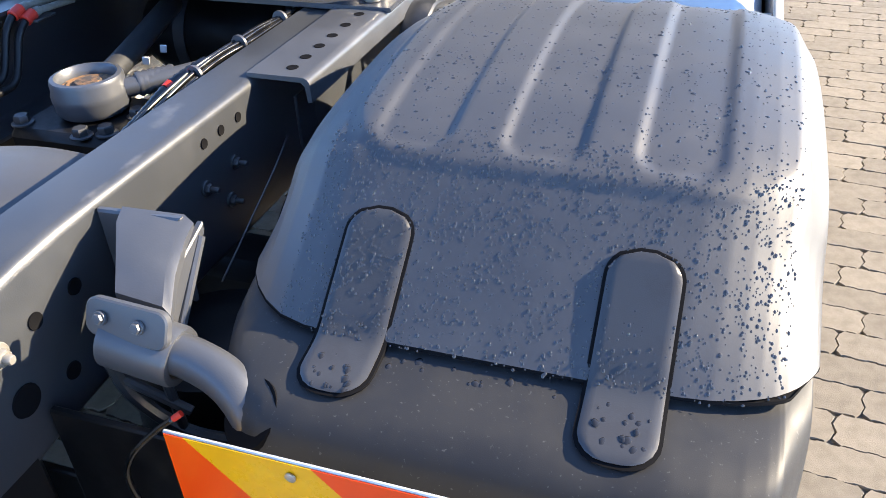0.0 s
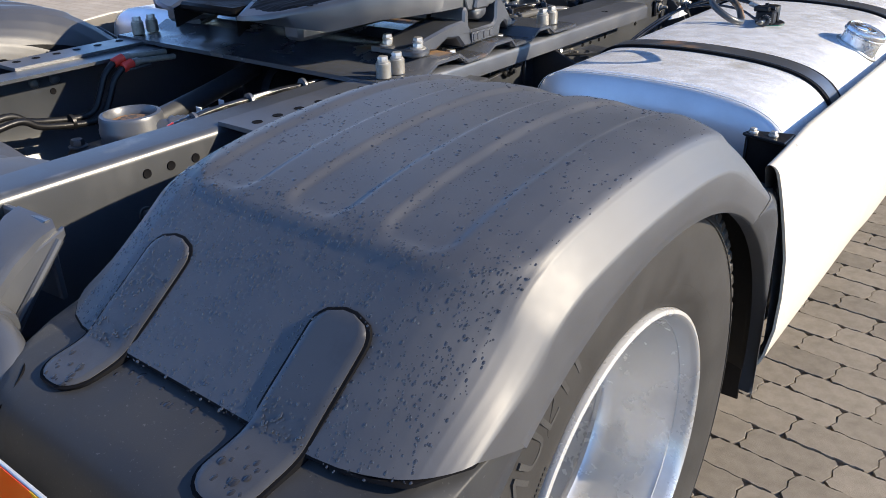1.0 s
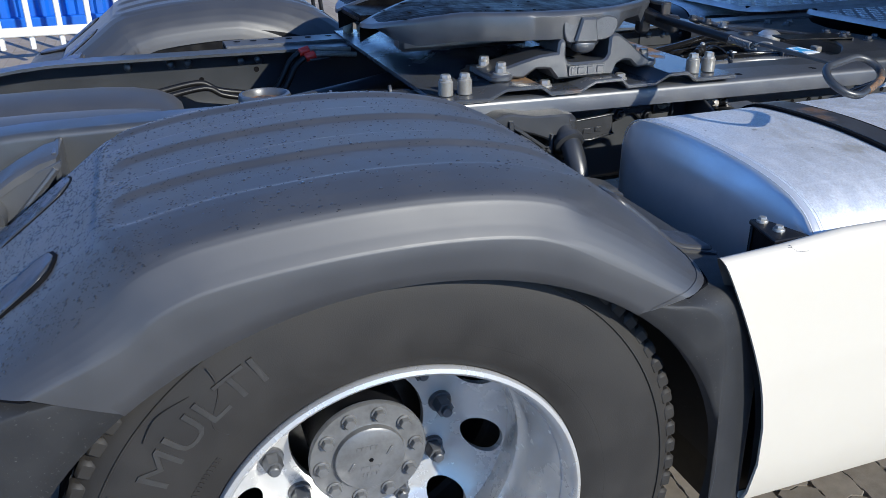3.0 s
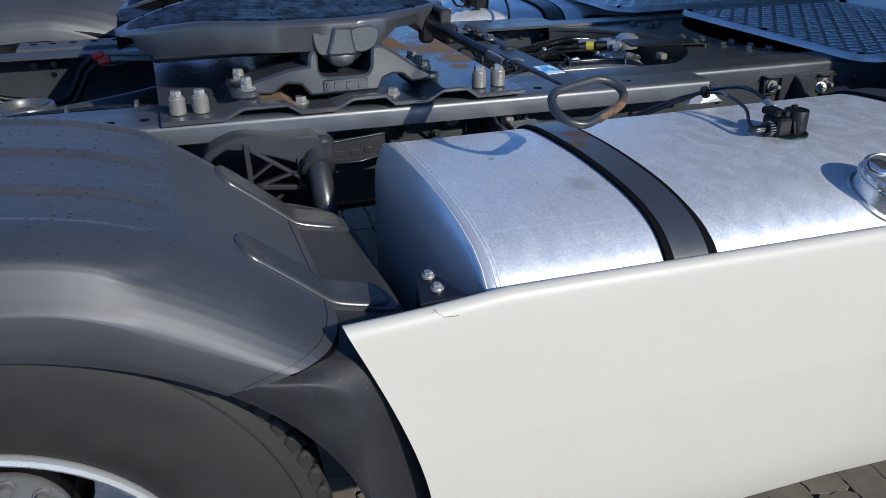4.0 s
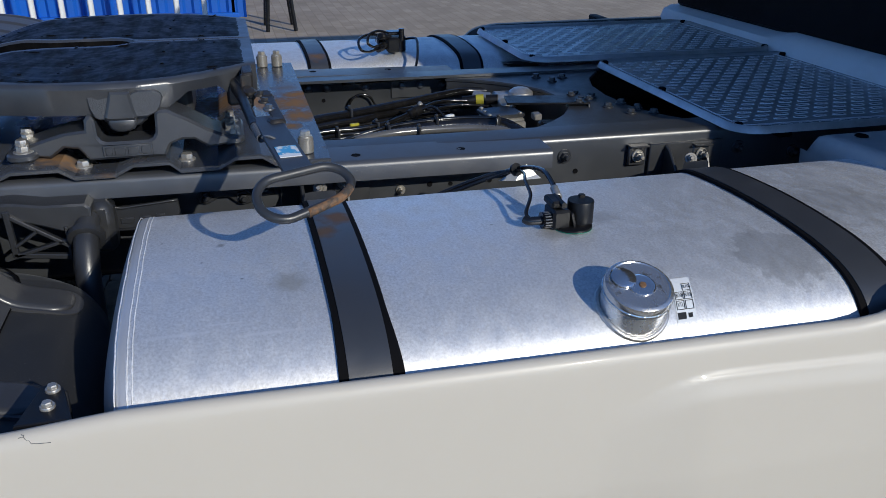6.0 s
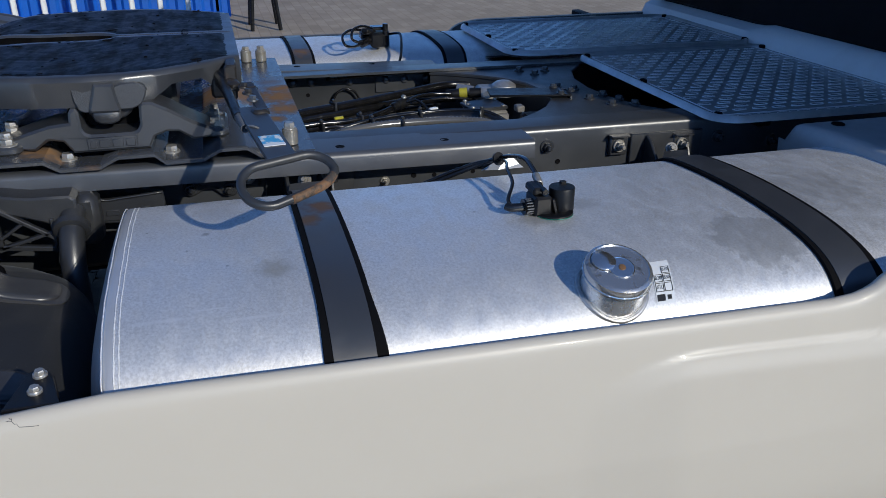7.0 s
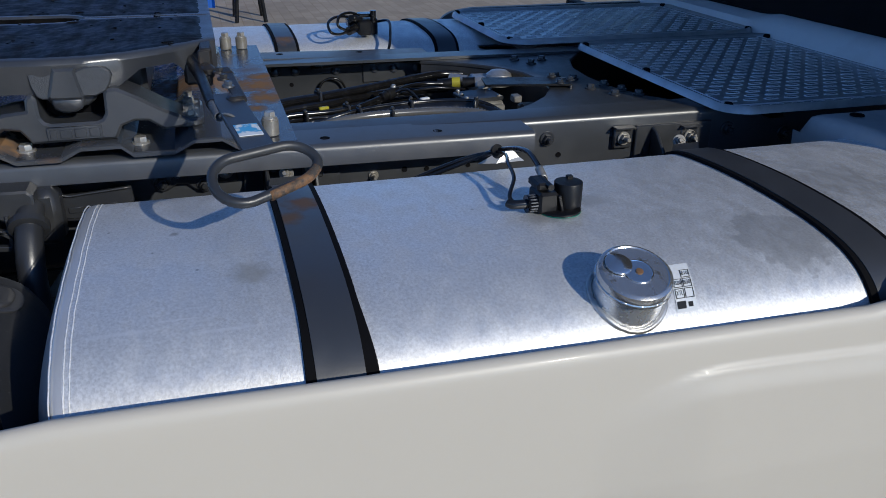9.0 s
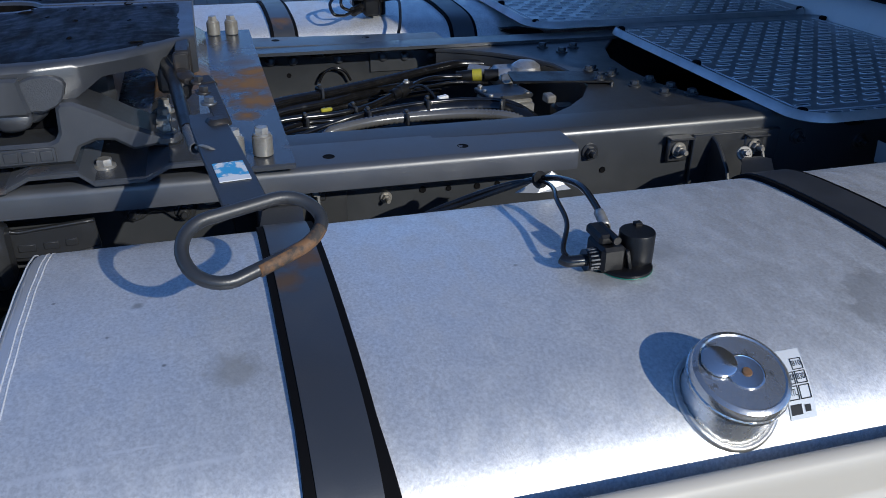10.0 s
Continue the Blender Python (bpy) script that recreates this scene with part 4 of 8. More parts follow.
def drive_wheel(side):
    SIDE[0] = side
    wheel = thing("drive_wheel", "truck twin wheel with silver steel rim and worn black tyre", "wheel", "drive wheels", (1.0, AXLE_Y, 0.0))
    m = Matrix.Translation((0, AXLE_Y, AXLE_Z)) @ pose(0, 0, 0, 0, 90, 0)
    # tyre sections: radius, distance from the truck's middle
    def tyre(x0, x1, name, label):
        w = x1 - x0
        R = 0.484
        prof = [(0.292, x1 - 0.024), (0.300, x1 - 0.013), (0.315, x1 - 0.0065), (0.335, x1 - 0.0025), (0.355, x1 - 0.0005), (0.385, x1), (0.41, x1 - 0.002), (0.430, x1 - 0.005),
                (0.452, x1 - 0.012), (0.470, x1 - 0.022), (0.481, x1 - 0.036)]
        tread = []
        for a, b in ((0.036, 0.085), (0.105, 0.150), (0.165, 0.205)):
            tread += [(R, x1 - a), (R, x1 - b), (R - 0.012, x1 - b - 0.001), (R - 0.012, x1 - b - 0.014)]
        back = [(r, x0 + (x1 - x)) for r, x in reversed(prof)]
        return part(name, Shape().lathe(prof + [p for p in tread if p[1] > x0 + 0.05] + back, m, 96, caps=False), M_TYRE, wheel, label, angle=30)
    outer = tyre(0.955, 1.236, "outer_tyre", "worn black tyre with raised lettering")
    tyre(0.62, 0.90, "inner_tyre", "black inner twin tyre")
    # shoulder blocks
    blk = Shape()
    for i in range(84):
        a = 2 * math.pi * i / 84
        mm = m @ pose(0, 0, 0, 0, 0, math.degrees(a)) @ Matrix.Translation((0.4715, 0, 1.196))
        blk.box((0, 0, 0), (0.024, 0.0285, 0.046), 0.005, mm)
    part("tread_shoulder", blk, M_TYRE, wheel, "worn tread blocks", kind="stuff")
    # raised word on the side wall
    vs, fs = text_mesh("MULTI", 0.062)
    sh = Shape()
    for depth in (0.0035,):
        pts = []
        for x, y, z in vs:
            rad = 0.392 + y * 0.95
            ang = radians(133) - x * 1.25 / 0.392
            pts.append((1.2345 + depth * 0.6, AXLE_Y + rad * math.cos(ang), AXLE_Z + rad * math.sin(ang)))
        low = [(px - 0.008, py, pz) for px, py, pz in pts]
        k = len(pts)
        sh.add(pts + low, fs + [tuple(i + k for i in f) for f in fs])
        edges = {}
        for f in fs:
            for a, b in zip(f, f[1:] + f[:1]):
                edges[(a, b)] = edges.get((a, b), 0) + 1
        sh.f += [(a, b, b + k, a + k) for a, b in edges if (b, a) not in edges]
    part("raised_lettering", sh, M_TYRE_MARK, outer, "raised moulded word on the tyre wall", angle=20)
    bars = Shape()
    for deg, ln in ((150, 0.09),):
        for i in range(int(ln / 0.008)):
            ang = radians(deg) - i * 0.007 / 0.34
            mm = Matrix.Translation((1.2344, AXLE_Y + 0.335 * math.cos(ang), AXLE_Z + 0.335 * math.sin(ang))) @ pose(0, 0, 0, math.degrees(ang) - 90, 0, 0)
            bars.box((0, 0, 0), (0.0016, 0.0035, 0.007), 0, mm)
    for rad in (0.446, 0.338):
        ring = [(1.2362 - (0.0085 if rad > 0.44 else 0.0035), AXLE_Y + rad * math.cos(2 * math.pi * q / 120), AXLE_Z + rad * math.sin(2 * math.pi * q / 120)) for q in range(120)]
        part("wall_ring", Shape().tube(ring, 0.0013, 5, closed=True), M_TYRE, outer, "thin moulded ring on the tyre wall", angle=180)
    for deg in (160, 132):
        for turns in (((0.0, 0.345), (0.0, 0.375), (-6.0, 0.405), (-7.5, 0.438)), ((9.0, 0.432), (4.0, 0.438), (-2.0, 0.425))):
            line = []
            for da, rad in turns:
                ang = radians(deg + da)
                line.append((1.2360 - 0.9 * (rad - 0.385) ** 2 - 0.0005, AXLE_Y + rad * math.cos(ang), AXLE_Z + rad * math.sin(ang)))
            part("wall_line", Shape().tube(line, 0.0009, 5, smooth=6), M_TYRE, outer, "moulded line on the tyre wall", angle=180)
    part("small_print_bars", bars, M_TYRE, outer, "small raised marks on the tyre wall", kind="stuff")
    # rim: flange, bead seat, well, step where the disc is welded in
    rim_prof = [(0.276, 1.200), (0.288, 1.204), (0.295, 1.214), (0.298, 1.224), (0.296, 1.231), (0.290, 1.233), (0.285, 1.229), (0.282, 1.218), (0.279, 1.204), (0.275, 1.190), (0.272, 1.15),
                (0.271, 1.09), (0.270, 1.062), (0.265, 1.056), (0.265, 1.048), (0.270, 1.043), (0.2705, 1.030), (0.2705, 0.98)]
    rim = part("rim", Shape().lathe(rim_prof, m, 96, caps=False), M_RIM, wheel, "silver painted steel rim")

    # dished disc: flat bolting face, cone with ten round hand holes
    def disc_x(r):
        for (r0, x0), (r1, x1) in zip(DISC, DISC[1:]):
            if r <= r1:
                return x0 + (x1 - x0) * (r - r0) / (r1 - r0)
        return DISC[-1][1]
    NB, HOLE_C, HOLE_R = 10, 0.2345, 0.0335
    R0, R1 = 0.126, 0.2705
    sh = Shape()
    rays = 40
    for i in range(NB):
        w0 = radians(-12 + 36 * i)
        half = math.pi / NB
        turns = [2 * math.pi * j / rays + 0.0785 for j in range(rays)]
        for cr in (R0 - HOLE_C, R1 - HOLE_C):
            for cw in (half * HOLE_C, -half * HOLE_C):
                at = math.atan2(cw, cr) % (2 * math.pi)
                turns[min(range(rays), key=lambda j: abs(turns[j] - at))] = at
        rings = []
        for q in range(6):
            ring = []
            for j in range(rays):
                a = turns[j]
                dr, dw = math.cos(a), math.sin(a)
                lim = 10.0
                if dr > 1e-9:
                    lim = min(lim, (R1 - HOLE_C) / dr)
                if dr < -1e-9:
                    lim = min(lim, (R0 - HOLE_C) / dr)
                if abs(dw) > 1e-9:
                    lim = min(lim, half * HOLE_C / abs(dw))
                s = HOLE_R + (lim - HOLE_R) * max(0, q - 1) / 4
                r, w = HOLE_C + s * dr, w0 + s * dw / HOLE_C
                ring.append((disc_x(r) - (0.012 if q == 0 else 0.0), AXLE_Y + r * math.cos(w), AXLE_Z + r * math.sin(w)))
            rings.append(ring + ring[:1])
        sh.grid(rings)
    part("disc", sh, M_RIM, rim, "silver dished wheel disc with round hand holes", angle=35)
    part("disc_bore", Shape().lathe([(0.126, DISC[0][1]), (0.1245, DISC[0][1] - 0.012)], m, 64, caps=False), M_RIM, rim, "edge of the centre bore")
    for i in range(NB):
        w2 = radians(8 + 36 * i)
        ny, nz = AXLE_Y + 0.160 * math.cos(w2), AXLE_Z + 0.160 * math.sin(w2)
        x0 = disc_x(0.16)
        part("wheel_nut", Shape().cyl((x0, ny, nz), (x0 + 0.007, ny, nz), 0.0225, 0.021, 20).bolt((x0 + 0.004, ny, nz), (1, 0, 0), 0.0175, 0.030, 0, shaft=0.012), M_FRAME, wheel)
    part("hub_barrel", Shape().lathe([(0.094, 0.88), (0.094, 1.006)], m, 48), M_BLACK, wheel, "dark hub barrel behind the cover")
    hub_prof = [(0.096, 1.000), (0.104, 1.006), (0.105, 1.014), (0.103, 1.018), (0.0665, 1.0185), (0.0635, 1.0195), (0.062, 1.029), (0.058, 1.032), (0.010, 1.033)]
    hub = part("hub", Shape().lathe(hub_prof, m, 64), M_HUB, wheel, "grey cast hub cover with a raised centre")
    for i in range(10):
        w = radians(4 + 36 * i)
        part("hub_bolt", Shape().bolt((1.018, AXLE_Y + 0.0845 * math.cos(w), AXLE_Z + 0.0845 * math.sin(w)), (1, 0, 0), 0.0105, 0.014, 1.3), M_HUB, hub)
    part("centre_mark", Shape().lathe([(0.004, 0), (0.0035, 0.001), (0.002, -0.002)], Matrix.Translation((1.0332, AXLE_Y, AXLE_Z)) @ pose(0, 0, 0, 0, 90, 0), 12), M_GAP, hub)
    bars = Shape()
    for dy, dz, ln in ((0.0, 0.026, 0.044), (0.004, -0.016, 0.04), (0.004, -0.030, 0.036)):
        for i in range(int(ln / 0.008)):
            bars.box((1.0328, AXLE_Y + dy - ln / 2 + i * 0.008, AXLE_Z + dz), (0.0016, 0.0045, 0.0075), 0, None)
    for dy, dz in ((0.034, 0.012), (-0.034, -0.008)):
        bars.box((1.0328, AXLE_Y + dy, AXLE_Z + dz), (0.003, 0.006, 0.018), 0.001, pose(0, 0, 0, -35, 0, 0))
    part("cast_marks", bars, M_HUB, hub, "small raised casting marks", kind="stuff")
    # axle end and brake drum behind the disc
    part("brake_drum", Shape().lathe([(0.10, 0.60), (0.205, 0.62), (0.205, 0.86), (0.12, 0.88)], m, 48), M_BLACK, wheel, "dark brake drum inside the rim")
    part("axle_tube", Shape().cyl((0, AXLE_Y, AXLE_Z), (0.62, AXLE_Y, AXLE_Z), 0.07, n=24), M_BLACK, wheel, "black axle tube")
    SIDE[0] = 1.0
    return wheel


drive_wheel(1)
drive_wheel(-1)

# ---- fuel tanks ----
TANK = [(.625, .40), (.612, .45), (.607, .55), (.607, .80), (.612, .855), (.628, .888), (.655, .908), (.70, .919), (.78, .925), (.88, .927), (.98, .923), (1.06, .915), (1.12, .902), (1.163, .883), (1.193, .857), (1.212, .824), (1.222, .78), (1.226, .72), (1.226, .55), (1.22, .48), (1.20, .43), (1.16, .40)]
TANK_Y0, TANK_Y1 = 0.668, 2.62


def tank_loop(lift=0.0):
    pts = spline([Vector((a, b)) for a, b in TANK], 4, True)
    out = []
    k = len(pts)
    for i, p in enumerate(pts):
        t = (pts[(i + 1) % k] - pts[i - 1]).normalized()
        n = Vector((-t.y, t.x))
        out.append(p + n * lift)
    return out


def tank_top(x):
    """Height of the tank's skin above x, on its upper side."""
    pts = [p for p in tank_loop() if p.y > 0.6]
    best = 0.0
    for a, b in zip(pts, pts[1:]):
        if min(a.x, b.x) <= x <= max(a.x, b.x) and abs(b.x - a.x) > 1e-6:
            best = max(best, a.y + (b.y - a.y) * (x - a.x) / (b.x - a.x))
    return best


def tank_strap(tank, y0, y1, slant=0.0):
    """A steel band over the tank with rubber edging on both sides."""
    # from the inner wall over the top down the outer wall, leaning forward where it is slack
    def band(ya, yb, l0, l1, name, material, label, flare=(0.0, 0.0)):
        loop0, loop1 = tank_loop(lift=l0), tank_loop(lift=l1)
        keep = [i for i, p in enumerate(loop0) if p.y > 0.62]
        rows = []
        for i in keep:
            a, b = loop0[i], loop1[i]
            # the rubber creeps out from under the band low on the outer side
            f = max(0.0, min(1.0, (a.x - 1.10) / 0.09)) ** 1.5
            lean = slant * (a.x - 0.66)
            f0, f1 = ya - flare[0] * f + lean, yb + flare[1] * f + lean
            rows.append([(b.x, f0 + 0.001, b.y), (b.x, f1 - 0.001, b.y), (a.x, f1, a.y), (a.x, f0, a.y), (b.x, f0 + 0.001, b.y)])
        return part(name, Shape().grid(rows), material, tank, label, angle=50)
    s = band(y0 + 0.008, y1 - 0.008, 0.001, 0.0075, "strap", M_BAND, "dark grey steel tank strap")
    band(y0 - 0.001, y0 + 0.010, 0.0005, 0.0062, "strap_edging", M_GAP, "black rubber edging", (0.003, 0.0))
    band(y1 - 0.010, y1 + 0.001, 0.0005, 0.0062, "strap_edging", M_GAP, "black rubber edging", (0.0, 0.008))
    return s


def fuel_tank(side):
    SIDE[0] = side
    tank = thing("fuel_tank", "brushed aluminium diesel tank held by two dark straps", "fuel tank", "fuel tanks", (0.92, 1.6, 0.4))
    rim = spline([Vector(p) for p in ((0.0, -0.044), (0.0035, -0.034), (0.0085, -0.022), (0.0145, -0.0105), (0.0205, -0.0035), (0.0265, -0.0006), (0.034, 0.0))], 5)
    stations = [(TANK_Y0 + p.x, p.y) for p in rim]
    ys = stations + [(y, 0.0) for y in [TANK_Y0 + 0.05 + 0.05 * i for i in range(38)] if y < TANK_Y1 - 0.03] + [(TANK_Y1 - 0.026, -0.001), (TANK_Y1 - 0.01, -0.01), (TANK_Y1 - 0.002, -0.03), (TANK_Y1, -0.044)]
    rows = []
    for y, l in ys:
        lp = tank_loop(lift=l)
        rows.append([(p.x, y, p.y) for p in lp + lp[:1]])
    cap = len(rim)
    part("shell", Shape().grid(rows[cap - 1:]), M_TANK, tank, "milled aluminium tank shell with faint stains and its front's shade in the colour", angle=60)
    for y, d in ((TANK_Y0, -1), (TANK_Y1, 1)):
        lp = tank_loop(lift=-0.044)
        c = Vector((0.92, 0.66))
        rws = list(reversed(rows[:cap])) if d < 0 else []
        for f, dy in ((0.985, 0.0012), (0.95, 0.0035), (0.9, 0.006), (0.5, 0.011), (0.02, 0.012)):
            rws.append([(c.x + (p.x - c.x) * f, y + d * dy, c.y + (p.y - c.y) * f) for p in lp + lp[:1]])
        part("end_plate", Shape().grid(rws), M_TANK_END, tank, "pressed aluminium tank end", angle=60)
    # twin weld beads near the end
    for y in (0.688, 0.7035, 0.710):
        lp = tank_loop(lift=-0.0001)
        pts = [(p.x, y + 0.0003 * math.sin(i * 1.7) + 0.0003 * math.sin(i * 0.53), p.y) for i, p in enumerate(lp) if p.y > 0.62]
        part("weld_bead", Shape().tube(pts, 0.0011, 6), M_WELD, tank, "pale weld bead", angle=180)
    for y0, y1, slant in ((0.981, 1.060, 0.0), (1.788, 1.878, 0.05)) if side > 0 else ((1.125, 1.202, 0.0), (1.655, 1.738, 0.0)):
        tank_strap(tank, y0, y1, slant)
    SIDE[0] = 1.0
    return tank


tank_right = fuel_tank(1)
fuel_tank(-1)


# ---- side skirts ----
def side_skirt(side):
    SIDE[0] = side
    skirt = thing("side_skirt", "cream white painted plastic side skirt with a scuffed rear corner", "side skirt", "side skirts", (1.25, 1.6, 0.37))
    ys = [0.470, 0.478, 0.50, 0.54, 0.585, 0.64, 0.70, 0.80, 0.95, 1.1, 1.2] + [1.26, 1.30] + [1.34 + 0.016 * i for i in range(14)] + [1.57 + 0.04 * i for i in range(7)] + [1.83, 1.845, 1.86, 1.875, 1.89, 1.91, 1.94, 1.98, 2.03, 2.08, 2.15, 2.35, 2.6, 2.9, 3.3]

    def swell(y, z):
        """The raised lower field: its upper edge starts at the wheel side as a low arc and runs out level, sinking forward."""
        if y < 1.35:
            return 0.0
        edge = 0.752 + 0.071 * math.sin(min(1.0, (y - 1.35) / 0.18) * math.pi / 2) ** 0.8 - 0.042 * max(0.0, y - 1.55)
        a = max(0.0, min(1.0, (edge + 0.002 - z) / 0.008))
        b = max(0.0, min(1.0, (edge - 0.004 - z) / 0.036))
        grow = min(1.0, (y - 1.35) / 0.16)
        return grow * (0.0062 * a * a * (3 - 2 * a) + 0.0075 * b * b * (3 - 2 * b))

    def top(y):
        keys = ((0.47, 0.866), (0.57, 0.871), (0.66, 0.879), (0.71, 0.883), (0.975, 0.8785), (1.05, 0.8775), (1.3, 0.8745), (1.5, 0.8720), (1.70, 0.8690), (1.78, 0.8680), (1.82, 0.874), (1.845, 0.886), (1.865, 0.904), (1.90, 0.920), (1.98, 0.930), (3.4, 0.94))
        for (a, b), (c, d) in zip(keys, keys[1:]):
            if y <= c:
                return b + (d - b) * (y - a) / (c - a)
        return keys[-1][1]
    rows = []
    for y in ys:
        t = top(y)
        key = [(1.2265, t - 0.075), (1.2280, t - 0.010), (1.2298, t - 0.004), (1.2330, t - 0.0008), (1.239, t), (1.2455, t - 0.0020), (1.2500, t - 0.0065), (1.2535, t - 0.0155), (1.254, t - 0.020)]
        low = [(1.271, 0.60), (1.271, 0.55), (1.268, 0.47), (1.256, 0.40), (1.246, 0.376), (1.236, 0.374), (1.232, 0.384)]
        z1 = t - 0.020
        mid = []
        for i in range(1, 64):
            z = z1 + (0.60 - z1) * i / 64
            x = 1.254 + 0.017 * min(1.0, (z1 - z) / 0.20) ** 0.8
            mid.append((x + swell(y, z), z))
        sec = key + mid + [(x + (swell(y, z) if z > 0.45 else swell(y, 0.5) * 0.5), z) for x, z in low]
        row = []
        for x, z in sec:
            # the rear end is cut on a curve that follows the wheel
            cut = 0.47 + 0.118 * math.sin(min(1.0, max(0.0, (t - z) / 0.40)) * math.pi / 2)
            f = max(0.0, 1 - (y - 0.47) / 0.33)
            row.append((x, y + (cut - 0.47) * f, z))
        rows.append(row)
    part("panel", Shape().grid([r[2:] for r in rows]), M_SKIRT, skirt, "cream white painted outer panel", angle=50)
    part("inner_lip", Shape().grid([r[:3] for r in rows]), M_LIP, skirt, "grey inner lip of the skirt", angle=50)
    # inner face, set in by the wall thickness
    inner = [[(min(x - 0.005, 1.2480), y + 0.003, z - 0.002) for x, y, z in r[4:]] for r in rows]
    part("inner_face", Shape().grid(inner), M_GUARD_LOW, skirt, "grey unpainted inner face", angle=50)
    edge = []
    for k in range(4, len(rows[0])):
        a = Vector(rows[0][k])
        edge.append([a, a + Vector((-0.006, 0.001, 0))])
    part("rear_edge", Shape().grid(edge), M_SKIRT, skirt, angle=50)
    if side > 0:
        for pts in ([(1.2440, 0.5905, 0.8722), (1.2458, 0.592, 0.8712), (1.2452, 0.5935, 0.8716), (1.2473, 0.5930, 0.8694), (1.2502, 0.5967, 0.8662), (1.2499, 0.599, 0.8664), (1.2519, 0.601, 0.8625), (1.2526, 0.6122, 0.8615), (1.2531, 0.623, 0.8613)], [(1.2470, 0.5873, 0.8693), (1.2466, 0.590, 0.8697), (1.2473, 0.593, 0.8694)]):
            part("paint_crack", Shape().tube(pts, 0.00045, 6), M_HUB, skirt, "fine dark crack in the paint", angle=180)
    SIDE[0] = 1.0
    return skirt


side_skirt(1)
side_skirt(-1)

# ---- fifth wheel and its mounting plate ----
M_MPLATE = weathered(mat("mount_plate_paint", (0.052, 0.056, 0.064), 0.4, 0.0, 0.0, 0.85), (0.13, 0.074, 0.036), 7.5, 0.58, 0.76, (0.27, 0.55), 0.09, 300)
for c5, r5 in (((0.0, 0.885, 0.955), 0.13), ((0.02, 1.030, 0.95), 0.085), ((0.15, 1.030, 0.95), 0.065), ((-0.07, 1.035, 0.95), 0.05), ((0.24, 1.0, 0.95), 0.03), ((0.44, 0.525, 0.96), 0.06), ((0.28, 0.47, 0.96), 0.04), ((-0.08, 1.05, 0.95), 0.03)):
    stain(M_MPLATE, c5, r5, (0.25, 0.145, 0.068), 0.9, 0.8, 0.8, scale=60, dull=True)
plate = thing("mounting_plate", "dark grey corrugated steel mounting plate with rust patches", "mounting plate", at=(0, 0.67, 0.935))
LOW, HIGH = 0.949, 0.967
steps = [(.285, LOW), (.405, LOW), (.445, HIGH), (.53, HIGH), (.558, LOW), (.632, LOW), (.668, HIGH), (.737, HIGH), (.757, LOW), (.83, LOW), (.866, HIGH), (.918, HIGH), (.945, LOW), (1.058, LOW)]
rows = []
for x in (-0.507, -0.503, 0.503, 0.507):
    i = 0.002 if abs(x) > 0.505 else 0.0
    rows.append([(x, y, z - i) for y, z in steps] + [(x, y, z - 0.010 + i) for y, z in reversed(steps)] + [(x, steps[0][0], steps[0][1] - i)])
sh = Shape().grid(rows)
k = len(rows[0])
sh.f += [tuple(range(k - 1)), tuple(3 * k + i for i in range(k - 1))]
part("plate_sheet", sh, M_MPLATE, plate, "corrugated dark steel sheet", angle=25)
for sx in (1, -1):
    for y in (0.320, 0.365, 0.967, 1.012):
        sp = part("spacer", Shape().cyl((sx * 0.455, y, LOW + 0.001), (sx * 0.455, y, LOW + 0.034), 0.0165, n=24, bev=0.0015), M_SPACER, plate, "bare steel spacer sleeve")
        part("bolt_head", Shape().bolt((sx * 0.455, y, LOW + 0.034), (0, 0, 1), 0.0118, 0.014, 1.2), M_ZINC, sp)
    for y in (0.594, 0.794):
        part("bolt_head", Shape().bolt((sx * 0.447, y - 0.026, LOW), (0, 0, 1), 0.0125, 0.014, 1.35), M_ZINC, plate)

wheel5 = thing("fifth_wheel", "dark grey cast fifth wheel coupling smeared with black grease", "fifth wheel", at=(0, 0.62, 0.967))
Z5, T5 = 1.118, 0.062
SLOT_END = 0.585


def outer5(y):
    pts = [(.215, .150), (.225, .195), (.25, .250), (.29, .320), (.35, .385), (.42, .430), (.52, .462), (.62, .474), (.70, .468), (.76, .450), (.82, .415), (.87, .375), (.90, .350), (.918, .335), (.926, .325)]
    for (a, b), (c, d) in zip(pts, pts[1:]):
        if y <= c:
            return b + (d - b) * (y - a) / (c - a)
    return pts[-1][1]


def inner5(y):
    if y >= SLOT_END + 0.06:
        return 0.0
    if y >= SLOT_END:
        return 0.046 * math.sqrt(max(0, 1 - ((y - SLOT_END) / 0.06) ** 2))
    if y >= 0.46:
        return 0.046
    return 0.046 + 0.115 * (0.46 - y) / 0.245 * 0.62


def drop5(y):
    return 0.0 if y > 0.40 else 0.050 * ((0.40 - y) / 0.185) ** 1.5


